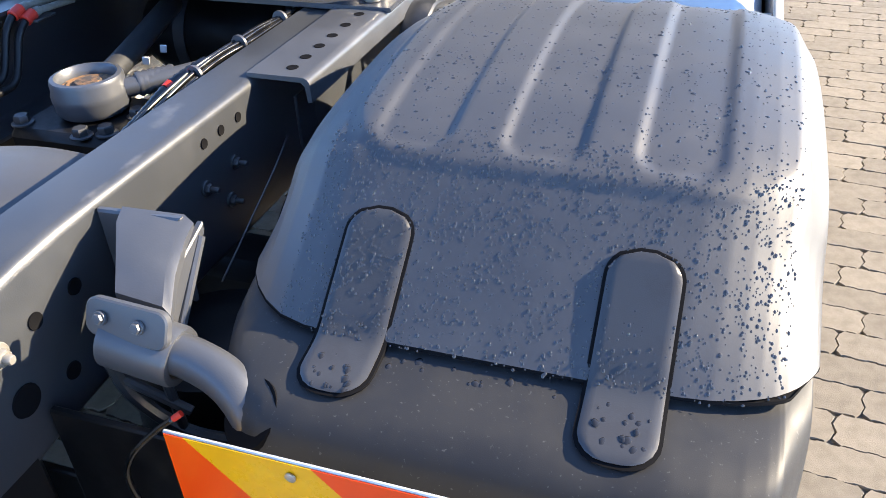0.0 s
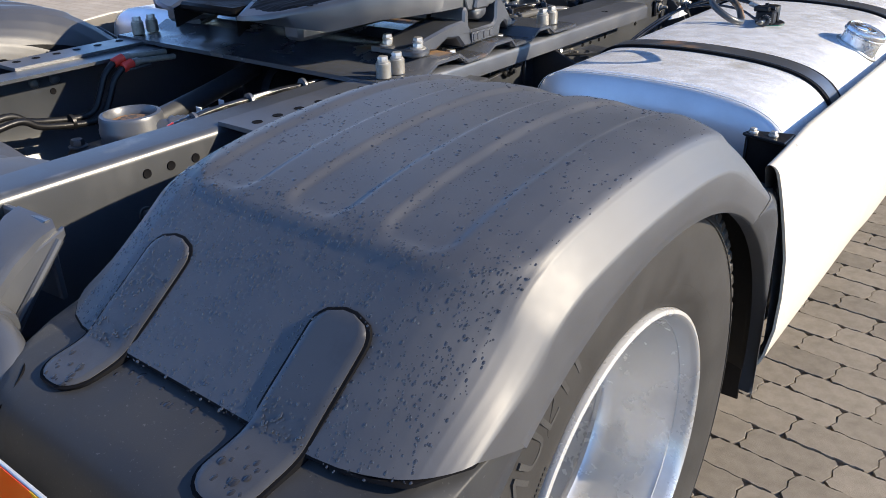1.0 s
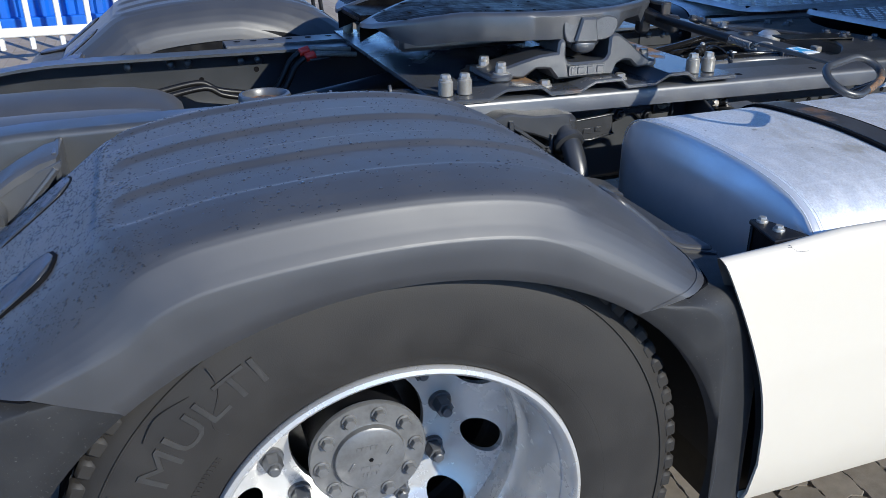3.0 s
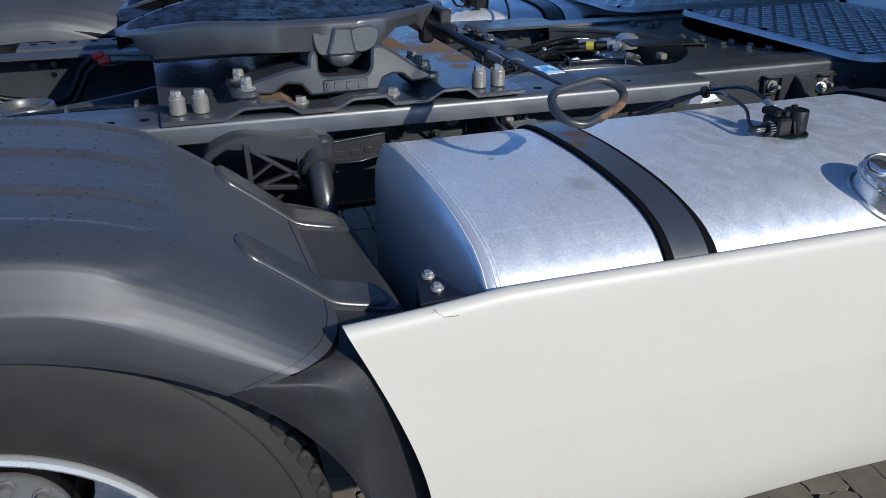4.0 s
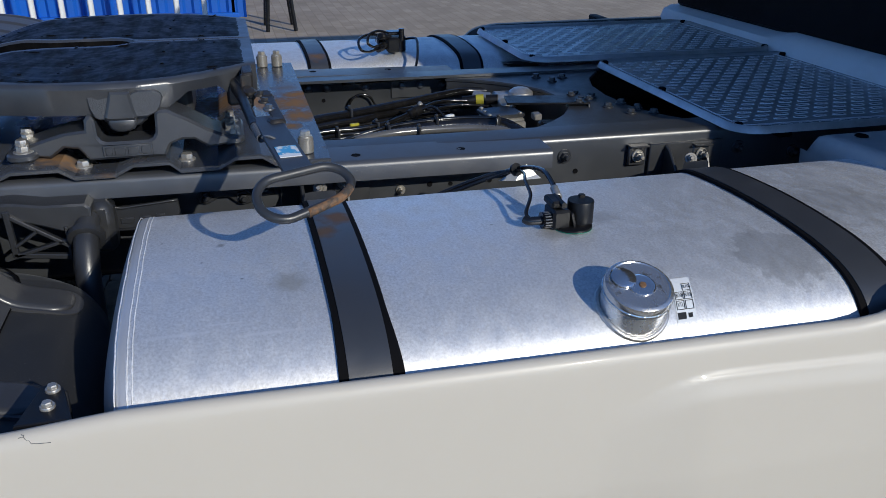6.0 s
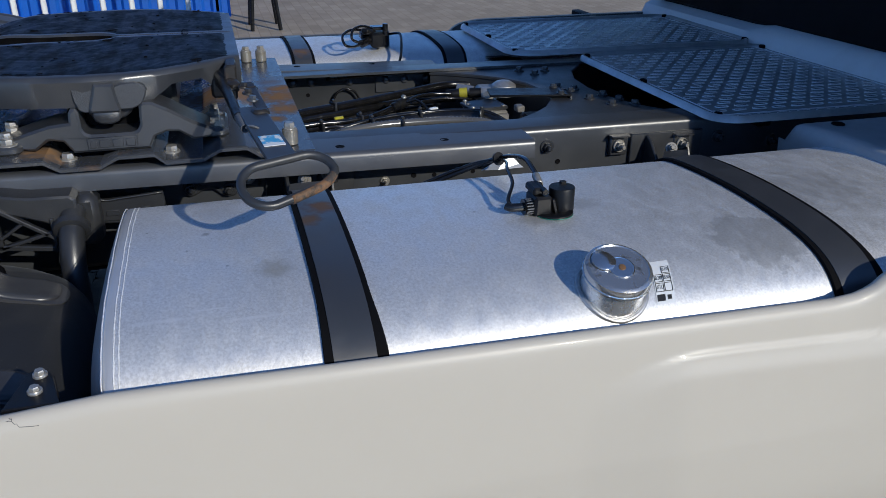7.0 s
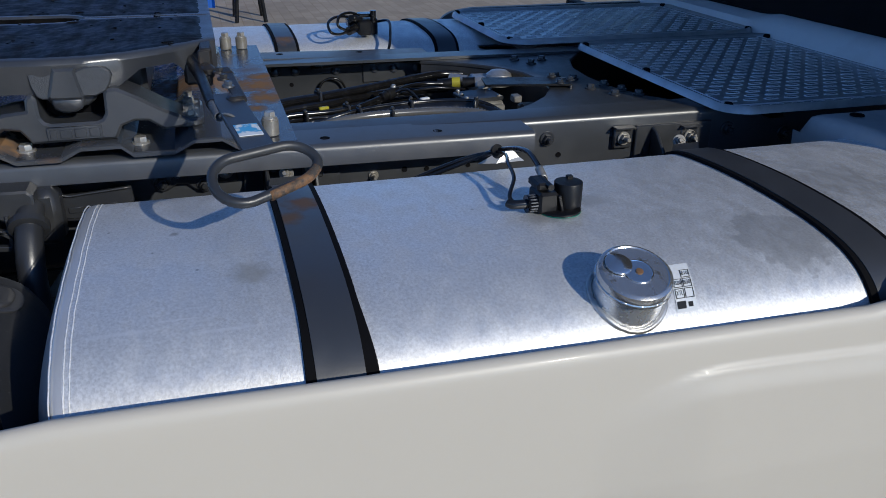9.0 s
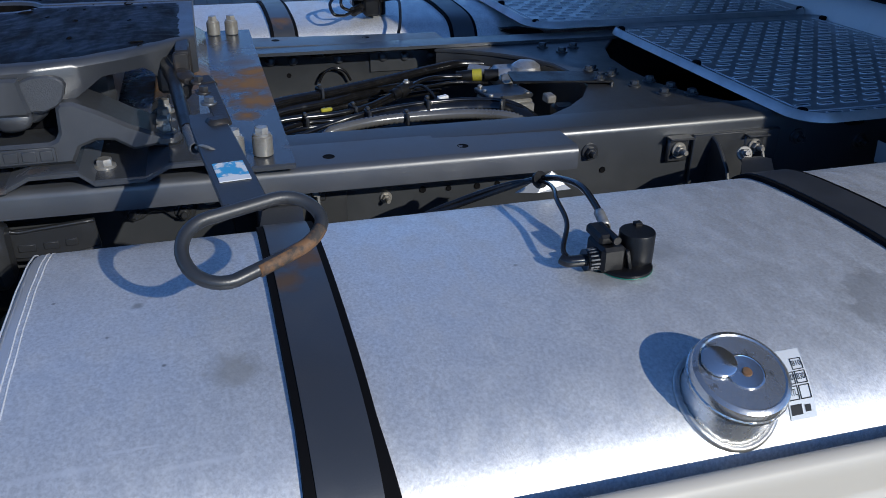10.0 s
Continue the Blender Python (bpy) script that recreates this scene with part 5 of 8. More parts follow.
ys5 = [0.215 + 0.711 * i / 60 for i in range(61)]
for sx in (1, -1):
    rows = []
    for y in ys5:
        a, b = inner5(y), outer5(y)
        z = Z5 - drop5(y)
        thick = T5 * (0.5 if y < 0.26 else 1.0) * (1.0 if y > 0.30 else max(0.35, (y - 0.19) / 0.11))
        thick *= 1 - 0.48 * max(0.0, min(1.0, (y - 0.740) / 0.045, (0.864 - y) / 0.014))
        row = [(a, y, z - thick), (a, y, z - 0.006), (a + 0.006, y, z)]
        row += [(a + 0.006 + (b - a - 0.016) * j / 10, y, z) for j in range(1, 11)]
        row += [(b - 0.004, y, z - 0.003), (b, y, z - 0.010), (b - 0.012, y, z - thick), (b - 0.04, y, z - thick)]
        rows.append([(sx * p[0], p[1], p[2]) for p in row + row[:1]])
    sh = Shape().grid(rows)
    k = len(rows[0])
    sh.f += [tuple(range(k - 1)), tuple(60 * k + i for i in range(k - 1))]
    part("top_plate_half", sh, M_CAST, wheel5, "dark cast coupling plate with a rear guide slot", angle=42)
    lining = [[(sx * (inner5(y) - 0.0012), y, Z5 - drop5(y) - 0.005), (sx * (inner5(y) - 0.0012), y, Z5 - drop5(y) - 0.05)] for y in ys5 if y < SLOT_END + 0.058]
    part("slot_lining", Shape().grid(lining), M_GREASE, wheel5, "grease smeared down the slot's wall", angle=60)
    # grease smeared over the plate, thick and wavy
    grs = []
    for y in [0.232 + 0.68 * i / 220 for i in range(221)]:
        a, b = inner5(y) + 0.010, outer5(y) - 0.014
        z = Z5 - drop5(y)
        row = []
        for j in range(73):
            x = a + (b - a) * j / 72
            q = Vector((x * 22 + 4 * math.sin(y * 9), y * 8 + 2 * math.sin(x * 12), sx * 3.0))
            h = noise.noise(q) * 0.5 + noise.noise(q * 2.7) * 0.5 + 0.22 * noise.noise(q * 6.5)
            edge = min(1.0, (x - a) / 0.03, (b - x) / 0.03, (y - 0.232) / 0.03, (0.912 - y) / 0.03)
            row.append((sx * x, y, z - 0.0008 + (0.0022 + 0.0015 * max(-0.4, h)) * max(0.0, edge)))
        grs.append(row)
    part("grease", Shape().grid(grs), M_GREASE, wheel5, "thick black grease smeared in waves", angle=180)
    lump = Shape()
    rnd = random.Random(11)
    for q in range(46):
        y = rnd.uniform(0.26, 0.9)
        u = rnd.random()
        near = rnd.random()
        u = 0.04 + 0.10 * u if near < 0.35 else (0.97 - 0.06 * u if near < 0.6 else 0.1 + 0.8 * u)
        x = inner5(y) + (outer5(y) - inner5(y)) * u
        m = Matrix.Translation((sx * x, y, Z5 - drop5(y) + 0.002)) @ pose(0, 0, 0, 0, 0, rnd.uniform(0, 180)) @ Matrix.Diagonal((rnd.uniform(0.7, 3.2), 0.8, rnd.uniform(0.3, 0.7), 1))
        r = rnd.uniform(0.0018, 0.0052)
        lump.lathe([(r, 0), (r * 0.92, r * 0.4), (r * 0.55, r * 0.75), (r * 0.1, r * 0.85)], m, 9)
    part("grease_residue", lump, M_GREASE, wheel5, "lumps of black grease", angle=180, kind="stuff")
    # the flank's boss that sits in the bearing, arched above, tongue-shaped below
    arc = [(0.058 * math.cos(a), 0.002 + 0.024 * math.sin(a)) for a in [math.pi * q / 10 for q in range(11)]]
    boss = arc + [(-0.058, -0.012), (-0.046, -0.026), (-0.040, -0.040), (-0.026, -0.050), (0.0, -0.053), (0.026, -0.050), (0.040, -0.040), (0.046, -0.026), (0.058, -0.012)]
    part("bearing_boss", Shape().prism(boss, Matrix.Translation((sx * 0.415, 0.662, 1.078)) @ pose(0, 0, 0, 90, 0, 90), 0.038 * sx, 0.007), M_CAST, wheel5, "rounded cast boss over the bearing", angle=55)
    flank = Matrix.Translation((sx * 0.425, 0, 0)) @ pose(0, 0, 0, 90, 0, 90)
    part("boss_column", Shape().prism([(0.641, 1.103), (0.677, 1.102), (0.681, 1.075), (0.686, 1.052), (0.682, 1.046), (0.630, 1.047), (0.626, 1.053), (0.633, 1.075)], flank, 0.053 * sx, 0.0045), M_CAST, wheel5, "tapered upright rib of the casting", angle=28)
    part("boss_foot", Shape().prism([(0.630, 1.052), (0.684, 1.051), (0.684, 1.036), (0.679, 1.027), (0.668, 1.022), (0.655, 1.0205), (0.643, 1.022), (0.633, 1.028), (0.629, 1.038)], flank, 0.046 * sx, 0.0060), M_CAST, wheel5, "rounded foot of the boss in its saddle", angle=60)
    part("boss_pad", Shape().prism([(0.597, 1.094), (0.642, 1.098), (0.645, 1.060), (0.640, 1.047), (0.616, 1.047), (0.607, 1.052), (0.600, 1.070)], flank, 0.044 * sx, 0.0025), M_ROUGH, wheel5, "raised cast pad", angle=38)
    part("boss_pad", Shape().prism([(0.670, 1.050), (0.670, 1.090), (0.679, 1.097), (0.690, 1.1015), (0.703, 1.103), (0.716, 1.1025), (0.727, 1.0995), (0.734, 1.094), (0.737, 1.085), (0.732, 1.070), (0.724, 1.058), (0.706, 1.050)], flank, 0.047 * sx, 0.0025), M_ROUGH, wheel5, "arched cast pad", angle=38)
    part("rubber_pad", Shape().box((sx * 0.385, 0.66, 1.02), (0.03, 0.11, 0.09), 0.004), M_GAP, wheel5, "black rubber bearing pad")
    # bearing bracket: block with an open saddle, two sloping arms, bolted feet
    pb = Shape()
    out = [(0.430, HIGH + 0.004), (0.430, HIGH + 0.016), (0.452, HIGH + 0.020), (0.500, HIGH + 0.040), (0.545, HIGH + 0.056), (0.584, HIGH + 0.062), (0.586, HIGH + 0.082), (0.592, HIGH + 0.090), (0.600, HIGH + 0.090),
           (0.605, HIGH + 0.082), (0.606, HIGH + 0.050), (0.612, HIGH + 0.040), (0.622, HIGH + 0.036), (0.700, HIGH + 0.036), (0.710, HIGH + 0.040), (0.716, HIGH + 0.050), (0.718, HIGH + 0.088), (0.724, HIGH + 0.095), (0.742, HIGH + 0.094),
           (0.775, HIGH + 0.074), (0.815, HIGH + 0.045), (0.858, HIGH + 0.020), (0.888, HIGH + 0.016), (0.888, HIGH + 0.004), (0.815, HIGH + 0.004), (0.788, HIGH + 0.026), (0.765, HIGH + 0.030), (0.742, HIGH + 0.024), (0.730, HIGH + 0.001), (0.586, HIGH + 0.001), (0.568, HIGH + 0.024), (0.540, HIGH + 0.026), (0.512, HIGH + 0.004)]
    pb.prism(out, Matrix.Translation((sx * 0.474, 0, 0)) @ pose(0, 0, 0, 90, 0, 90), -0.100 * sx, 0.0050)
    # sweep the sheet so that the arms lean inboard towards their feet
    pb.v = [(x - sx * 0.060 * max(0.0, (abs(y - 0.657) - 0.07) / 0.16) ** 1.2, y, z) for x, y, z in pb.v]
    ped = part("bearing_bracket", pb, M_CAST, wheel5, "cast bearing bracket with two sloping arms", angle=38)
    part("mark_panel", Shape().box((sx * 0.4752, 0.660, HIGH + 0.018), (0.003, 0.094, 0.024), 0.001), M_CAST, ped, "raised panel on the casting")
    for y0, y1 in ((0.618, 0.630), (0.635, 0.655), (0.660, 0.680), (0.685, 0.703)):
        part("raised_bar", Shape().box((sx * 0.477, (y0 + y1) / 2, HIGH + 0.018), (0.003, y1 - y0, 0.016), 0.001), M_CAST, ped, "plain raised block on the casting")
    for x, y in ((0.457, 0.468), (0.371, 0.462)):
        part("stud_nut", Shape().bolt((sx * (x - 0.02), y - 0.008, HIGH + 0.016), (0, 0, 1), 0.0125, 0.015, 1.5).bolt((sx * (x - 0.02), y - 0.008, HIGH + 0.031), (0, 0, 1), 0.0115, 0.012, 1.1), M_ZINC, ped)
    for x in (0.292, 0.345, 0.398):
        part("stud_nut", Shape().bolt((sx * x, 0.860, HIGH + 0.014), (0, 0, 1), 0.0125, 0.015, 1.5).bolt((sx * x, 0.860, HIGH + 0.029), (0, 0, 1), 0.0105, 0.010, 0.9), M_SPACER if sx > 0 else M_ZINC, ped)
    part("foot", Shape().prism(rounded(0.165, 0.050, 0.02), Matrix.Translation((sx * 0.345, 0.862, HIGH + 0.001)), 0.016, 0.004), M_CAST, ped, "cast foot under three studs", angle=40)
    part("foot", Shape().prism(rounded(0.13, 0.058, 0.022), Matrix.Translation((sx * 0.395, 0.458, HIGH + 0.001)), 0.016, 0.004), M_CAST, ped, "cast foot under two studs", angle=40)
# ribs under the plate, lock housing, kingpin throat ring
under = Shape()
under.box((0, 0.735, 1.030), (0.58, 0.10, 0.08), 0.01).box((0.22, 0.45, 1.035), (0.06, 0.34, 0.05), 0.01).box((-0.22, 0.45, 1.035), (0.06, 0.34, 0.05), 0.01)
part("under_rib", under, M_CAST, wheel5, "dark cast ribs under the plate")
part("slot_floor", Shape().box((0, 0.45, Z5 - 0.048), (0.20, 0.46, 0.02), 0.006), M_GREASE, wheel5, "greasy dark floor of the guide slot")
# release gear: square guide, locking arm, spring, flat pull bar and looped handle
lockbox = Shape()
lockbox.box((0.372, 0.905, 1.110), (0.088, 0.022, 0.012), 0.003).box((0.334, 0.905, 1.083), (0.012, 0.024, 0.060), 0.003).box((0.412, 0.902, 1.083), (0.012, 0.024, 0.060), 0.003)
part("lock_guide", lockbox, M_OLD, wheel5, "square guide frame of the lock")
part("locking_arm", Shape().box((0.40, 0.888, 1.075), (0.13, 0.026, 0.030), 0.006, pose(0, 0, 0, 0, 10, 12)).box((0.36, 0.875, 1.060), (0.03, 0.03, 0.045), 0.006), M_OLD, wheel5, "worn rusty steel locking arm")
A, B = Vector((0.43, 0.905, 1.083)), Vector((0.905, 0.963, 1.060))
d = (B - A)
mbar = Matrix.Translation(A.lerp(B, 0.70)) @ d.to_track_quat("X", "Z").to_matrix().to_4x4()
bar = part("pull_bar", Shape().box((0, 0, 0), (d.length * 0.60, 0.050, 0.007), 0.0015, None), M_FRAME_DK, wheel5, "flat grey steel pull bar")
bar.data.transform(mbar)
part("side_link", Shape().cyl((0.41, 0.885, 1.080), (0.655, 0.906, 1.067), 0.0100, n=14, bev=0.001), M_BLACK, wheel5, "round link rod")
for i in range(3):
    p = A.lerp(B, 0.13 + 0.10 * i) + Vector((0, 0.012, 0.004))
    part("link_bolt", Shape().bolt(p, (0, 0.1, 1), 0.0075, 0.011, 1.5), M_OLD if i < 2 else M_FRAME, bar)
part("link_plate", Shape().box((0.565, 0.944, 1.079), (0.19, 0.022, 0.007), 0.002, pose(0, 0, 0, 0, 4, 5)).box((0.49, 0.936, 1.084), (0.035, 0.026, 0.013), 0.005, pose(0, 0, 0, 0, 8, 14)).box((0.655, 0.945, 1.075), (0.026, 0.030, 0.012), 0.005, pose(0, 0, 0, 0, 0, 20)), M_OLD, wheel5, "worn rusty link plate")
part("link_knuckle", Shape().lathe([(0.012, -0.012), (0.015, -0.005), (0.0145, 0.004), (0.010, 0.009), (0.003, 0.010)], Matrix.Translation((0.440, 0.905, 1.080)) @ Matrix.Diagonal((1.5, 1, 1, 1)), 12).box((0.39, 0.893, 1.085), (0.08, 0.024, 0.018), 0.007, pose(0, 0, 0, 6, 8, 16)), M_OLD, wheel5, "lumpy rusted knuckle of the lock")
# black sheet painted as the shade in the lock's opening
part("housing_shadow", Shape().box((0.372, 0.893, 1.083), (0.070, 0.004, 0.050), 0.001), M_GAP, wheel5, "black sheet for the shade inside the lock housing")
coil = []
for i in range(150):
    f = i / 149
    c = Vector((0.648, 0.905, 1.068)).lerp(Vector((0.718, 0.914, 1.062)), f)
    a = 2 * math.pi * 18 * f
    coil.append(c + Vector((0, math.cos(a) * 0.0072, math.sin(a) * 0.0072)))
part("spring", Shape().tube(coil, 0.0016, 6), M_FRAME, wheel5, "coiled return spring", angle=180)
part("spring_hook", Shape().tube([(0.725, 0.915, 1.066), (0.737, 0.922, 1.072), (0.748, 0.932, 1.072), (0.752, 0.941, 1.066)], 0.0022, 8, smooth=4), M_SPACER, wheel5)
part("sticker", Shape().box((0, 0, 0), (0.044, 0.036, 0.0010), 0, None), M_STICKER_BLUE, bar, "scuffed blue and white sticker").data.transform(Matrix.Translation(A.lerp(B, 0.815) + Vector((0, 0, 0.0042))) @ d.to_track_quat("X", "Z").to_matrix().to_4x4())
part("sticker_strip", Shape().box((0, 0, 0), (0.012, 0.036, 0.0012), 0, None), M_STICKER_WHITE, bar, "white sticker strip").data.transform(Matrix.Translation(A.lerp(B, 0.868) + Vector((0, 0, 0.0044))) @ d.to_track_quat("X", "Z").to_matrix().to_4x4())
# loop: an oblong ring, outer side lower
ctr = Vector((0.952, 0.967, 1.043))
ax = Vector((-0.30, 0.95, 0.09)).normalized()
wide = Vector((0.80, 0.27, -0.52)).normalized()
loop = []
for a, b in rounded(0.152, 0.080, 0.039, 8):
    # the outer bar closes in towards the front
    loop.append(ctr + ax * a + wide * b * (1 - 0.38 * max(0.0, (a + 0.02) / 0.096) * (1 if b > 0 else 0.25)))
handle = part("loop_handle", Shape().tube(loop, 0.0074, 14, closed=True), M_FRAME_DK, wheel5, "bent round steel loop handle with worn paint", angle=180)
worn = [p for p in loop if (p - ctr).dot(wide) > 0.012 and (p - ctr).dot(ax) > 0.0]
worn = [ctr + ax * -0.012 + wide * 0.0388, ctr + ax * 0.012 + wide * 0.035] + sorted(worn, key=lambda p: -(p - ctr).dot(wide))
part("rust_wear", Shape().tube(worn, 0.0076, 14, smooth=2), M_RUST, handle, "paint worn to brown rust", angle=180)

# ---- tank fittings ----
ZC = Vector((1.162, 1.432, 0.921))
nrm = Vector((0.36, 0.0, 0.933)).normalized()
mcap = Matrix.Translation(ZC) @ nrm.to_track_quat("Z", "Y").to_matrix().to_4x4() @ Matrix.Scale(1.15, 4)
part("filler_neck", Shape().lathe([(0.054, -0.076), (0.049, -0.062), (0.0455, -0.055), (0.0430, -0.010), (0.0430, -0.002)], mcap, 40, caps=False), M_NECK, tank_right, "bright filler neck with a weld at its foot", angle=40)
lid_prof = [(0.040, -0.0045), (0.0455, -0.0045), (0.0472, -0.0030), (0.0472, 0.0005), (0.0462, 0.0018), (0.0462, 0.006), (0.0450, 0.0100), (0.042, 0.012), (0.0405, 0.0125), (0.039, 0.0112), (0.002, 0.0118)]
lid = part("filler_cap", Shape().lathe(lid_prof, mcap, 48), M_CAP, tank_right, "scuffed chrome locking filler cap", angle=35)
for i in range(14):
    a = 2 * math.pi * i / 14
    if 0.9 < a < 5.5:
        part("grip_rib", Shape().box((0, 0, 0), (0.0022, 0.008, 0.0050), 0.001, mcap @ pose(0, 0, 0, 0, 0, math.degrees(a)) @ Matrix.Translation((0.0464, 0, -0.0010))), M_CAP, lid)
part("lock_cover", Shape().lathe([(0.0165, 0), (0.0165, 0.0022), (0.015, 0.0032), (0.002, 0.0036)], mcap @ Matrix.Translation((-0.018, 0.013, 0.0124)), 28), M_CHROME, lid, "round swivelling keyhole cover")
part("lock_ring", Shape().lathe([(0.0185, 0), (0.0185, 0.0012), (0.0170, 0.0016), (0.0165, 0.001), (0.001, 0.001)], mcap @ Matrix.Translation((0.002, -0.001, 0.0118)), 28), M_CHROME, lid, "keyhole ring")
part("keyhole", Shape().lathe([(0.0050, 0), (0.0045, 0.0012), (0.001, 0.0012)], mcap @ Matrix.Translation((0.003, -0.002, 0.0129)), 16), M_RUST, lid, "rusty keyhole")
weld = []
for i in range(60):
    a = 2 * math.pi * i / 60
    h = -0.02
    while h > -0.09 and (mcap @ Vector((0.0475 * math.cos(a), 0.0475 * math.sin(a), h))).z > tank_top((mcap @ Vector((0.0475 * math.cos(a), 0.0475 * math.sin(a), h))).x) + 0.001:
        h -= 0.001
    weld.append(mcap @ Vector((0.0475 * math.cos(a), 0.0475 * math.sin(a), h)))
part("neck_weld", Shape().tube([p + Vector((0, 0, 0.0012 * (i % 2))) for i, p in enumerate(weld)], 0.0042, 8, closed=True, rings=0.12), M_ALU_CAST, tank_right, "rippled weld round the neck", angle=180)


def on_tank(x, y, lift=0.0):
    z = tank_top(x)
    s = (tank_top(x + 0.01) - tank_top(x - 0.01)) / 0.02
    n = Vector((-s, 0, 1)).normalized()
    return Vector((x, y, z)) + n * lift, n


# fuel label: a curved sticker beside the cap
lab = thing("fuel_label", "small white fuel grade sticker with black boxes", "sticker", at=(1.165, 1.508, 0.885))


def label_piece(u0, u1, v0, v1, lift, name, material, parent=None, txt=""):
    def place(u, v):
        # v runs outward over the tank's curve, u forward
        x = 1.111 + 0.072 * v
        y = 1.515 - 0.0205 * v + 0.026 * u
        return on_tank(x, y, lift)[0]
    rows = [[place(u0 + (u1 - u0) * i / 4, v0 + (v1 - v0) * j / 10) for i in range(5)] for j in range(11)]
    return part(name, Shape().grid(rows), material, parent, angle=180), place


sheet, place = label_piece(0, 1.25, 0.0, 1.0, 0.0012, "sticker_sheet", M_STICKER_WHITE, lab)
for u0, u1, v0, v1, txt in ((0.62, 1.18, 0.17, 0.36, "B10"), (0.05, 0.60, 0.38, 0.57, "B20"), (0.64, 1.18, 0.38, 0.57, "B30"), (0.05, 0.60, 0.59, 0.78, "XTL"), (0.64, 1.18, 0.59, 0.78, "")):
    for a0, a1, b0, b1 in ((u0, u1, v0, v0 + 0.014), (u0, u1, v1 - 0.014, v1), (u0, u0 + 0.05, v0, v1), (u1 - 0.05, u1, v0, v1)):
        label_piece(a0, a1, b0, b1, 0.0016, "frame_line", M_INK, lab)
    if txt:
        vs, fs = text_mesh(txt, 1.0)
        wtx = max(v[0] for v in vs) - min(v[0] for v in vs)
        pts = [place((u0 + u1) / 2 + v[0] / wtx * (u1 - u0) * 0.72, (v0 + v1) / 2 - v[1] * 0.13) + Vector((0, 0, 0.0006)) for v in vs]
        part("fuel_grade", Shape().add(pts, fs), M_INK, lab, "printed black grade " + txt, angle=180)
label_piece(0.06, 0.60, 0.83, 0.95, 0.0016, "pump_symbol", M_INK, lab)
label_piece(0.74, 1.02, 0.85, 0.93, 0.0016, "drop_symbol", M_INK, lab)

# level sender
snd = thing("tank_sender", "black plastic fuel level sender with cable plugs", "tank sender", at=(0.92, 1.44, 0.926))
part("flange", Shape().lathe([(0.040, 0), (0.040, 0.005), (0.037, 0.007)], Matrix.Translation((0.915, 1.440, 0.926)), 36), M_BLACK, snd, "black round flange")
part("seal", Shape().lathe([(0.0404, 0), (0.0404, 0.0012)], Matrix.Translation((0.915, 1.440, 0.9262)), 36), M_GREEN, snd, "thin green sealing ring")
part("cover", Shape().lathe([(0.0265, 0.005), (0.0265, 0.050), (0.0255, 0.0515), (0.002, 0.0515)], Matrix.Translation((0.905, 1.460, 0.926)), 36).box((0.886, 1.470, 0.979), (0.010, 0.012, 0.006), 0.001), M_BLACK, snd, "black cylindrical cover", angle=35)
part("body", Shape().box((0.905, 1.412, 0.948), (0.056, 0.038, 0.040), 0.005).box((0.893, 1.405, 0.974), (0.05, 0.022, 0.016), 0.004).cyl((0.875, 1.415, 0.978), (0.93, 1.415, 0.978), 0.006, n=12).box((0.932, 1.435, 0.945), (0.008, 0.006, 0.036), 0.001, pose(0, 0, 0, 14, 0, 0)), M_BLACK, snd, "black moulded body", angle=35)
part("plug_ring", Shape().tube([(0.912, 1.398 - 0.0012 * i, 0.944) for i in range(20)], 0.0150, 20, rings=0.10), M_CABLE, snd, "ribbed coupling ring", angle=25)
for i in range(16):
    a = 2 * math.pi * i / 16
    part("ring_rib", Shape().box((0.912 + 0.0152 * math.cos(a), 1.388, 0.944 + 0.0152 * math.sin(a)), (0.0022, 0.018, 0.0030), 0.0006, None), M_FRAME, snd)
part("ring_seal", Shape().cyl((0.912, 1.396, 0.944), (0.912, 1.4030, 0.944), 0.0160, n=24), M_GREEN, snd, "green seal")
part("plug", Shape().tube([(0.912, 1.376, 0.944), (0.911, 1.362, 0.944), (0.909, 1.350, 0.944), (0.902, 1.344, 0.946)], 0.0088, 14, smooth=4), M_CABLE, snd, "angled cable plug", angle=60)
cab1 = [(0.910, 1.354, 0.942), (0.895, 1.350, 0.950), (0.850, 1.374, 0.964), (0.790, 1.385, 0.970), (0.745, 1.400, 0.966), (0.700, 1.408, 0.957), (0.660, 1.40, 0.945), (0.630, 1.37, 0.930), (0.600, 1.31, 0.900), (0.570, 1.24, 0.86), (0.54, 1.15, 0.80)]
part("cable", Shape().tube(cab1, 0.0034, 10, smooth=6), M_CABLE, snd, "thin black cable", angle=180)
cab2 = [(0.900, 1.412, 0.962), (0.880, 1.412, 0.974), (0.840, 1.418, 0.981), (0.790, 1.422, 0.985), (0.740, 1.422, 0.976), (0.690, 1.418, 0.960), (0.650, 1.395, 0.940), (0.605, 1.32, 0.897), (0.57, 1.22, 0.85), (0.53, 1.10, 0.79)]
part("hose", Shape().tube(cab2, 0.0048, 12, smooth=6), M_CABLE, snd, "black fuel hose", angle=180)
part("hose_joint", Shape().tube([(0.886, 1.412, 0.970), (0.858, 1.415, 0.978)], 0.0072, 12, smooth=4), M_ZINC, snd, "silver hose coupling", angle=180)
part("cable_tie", Shape().lathe([(0.0135, -0.003), (0.0135, 0.003)], Matrix.Translation((0.675, 1.408, 0.952)) @ pose(0, 0, 0, 0, 60, 20), 16), M_BLACK, snd)
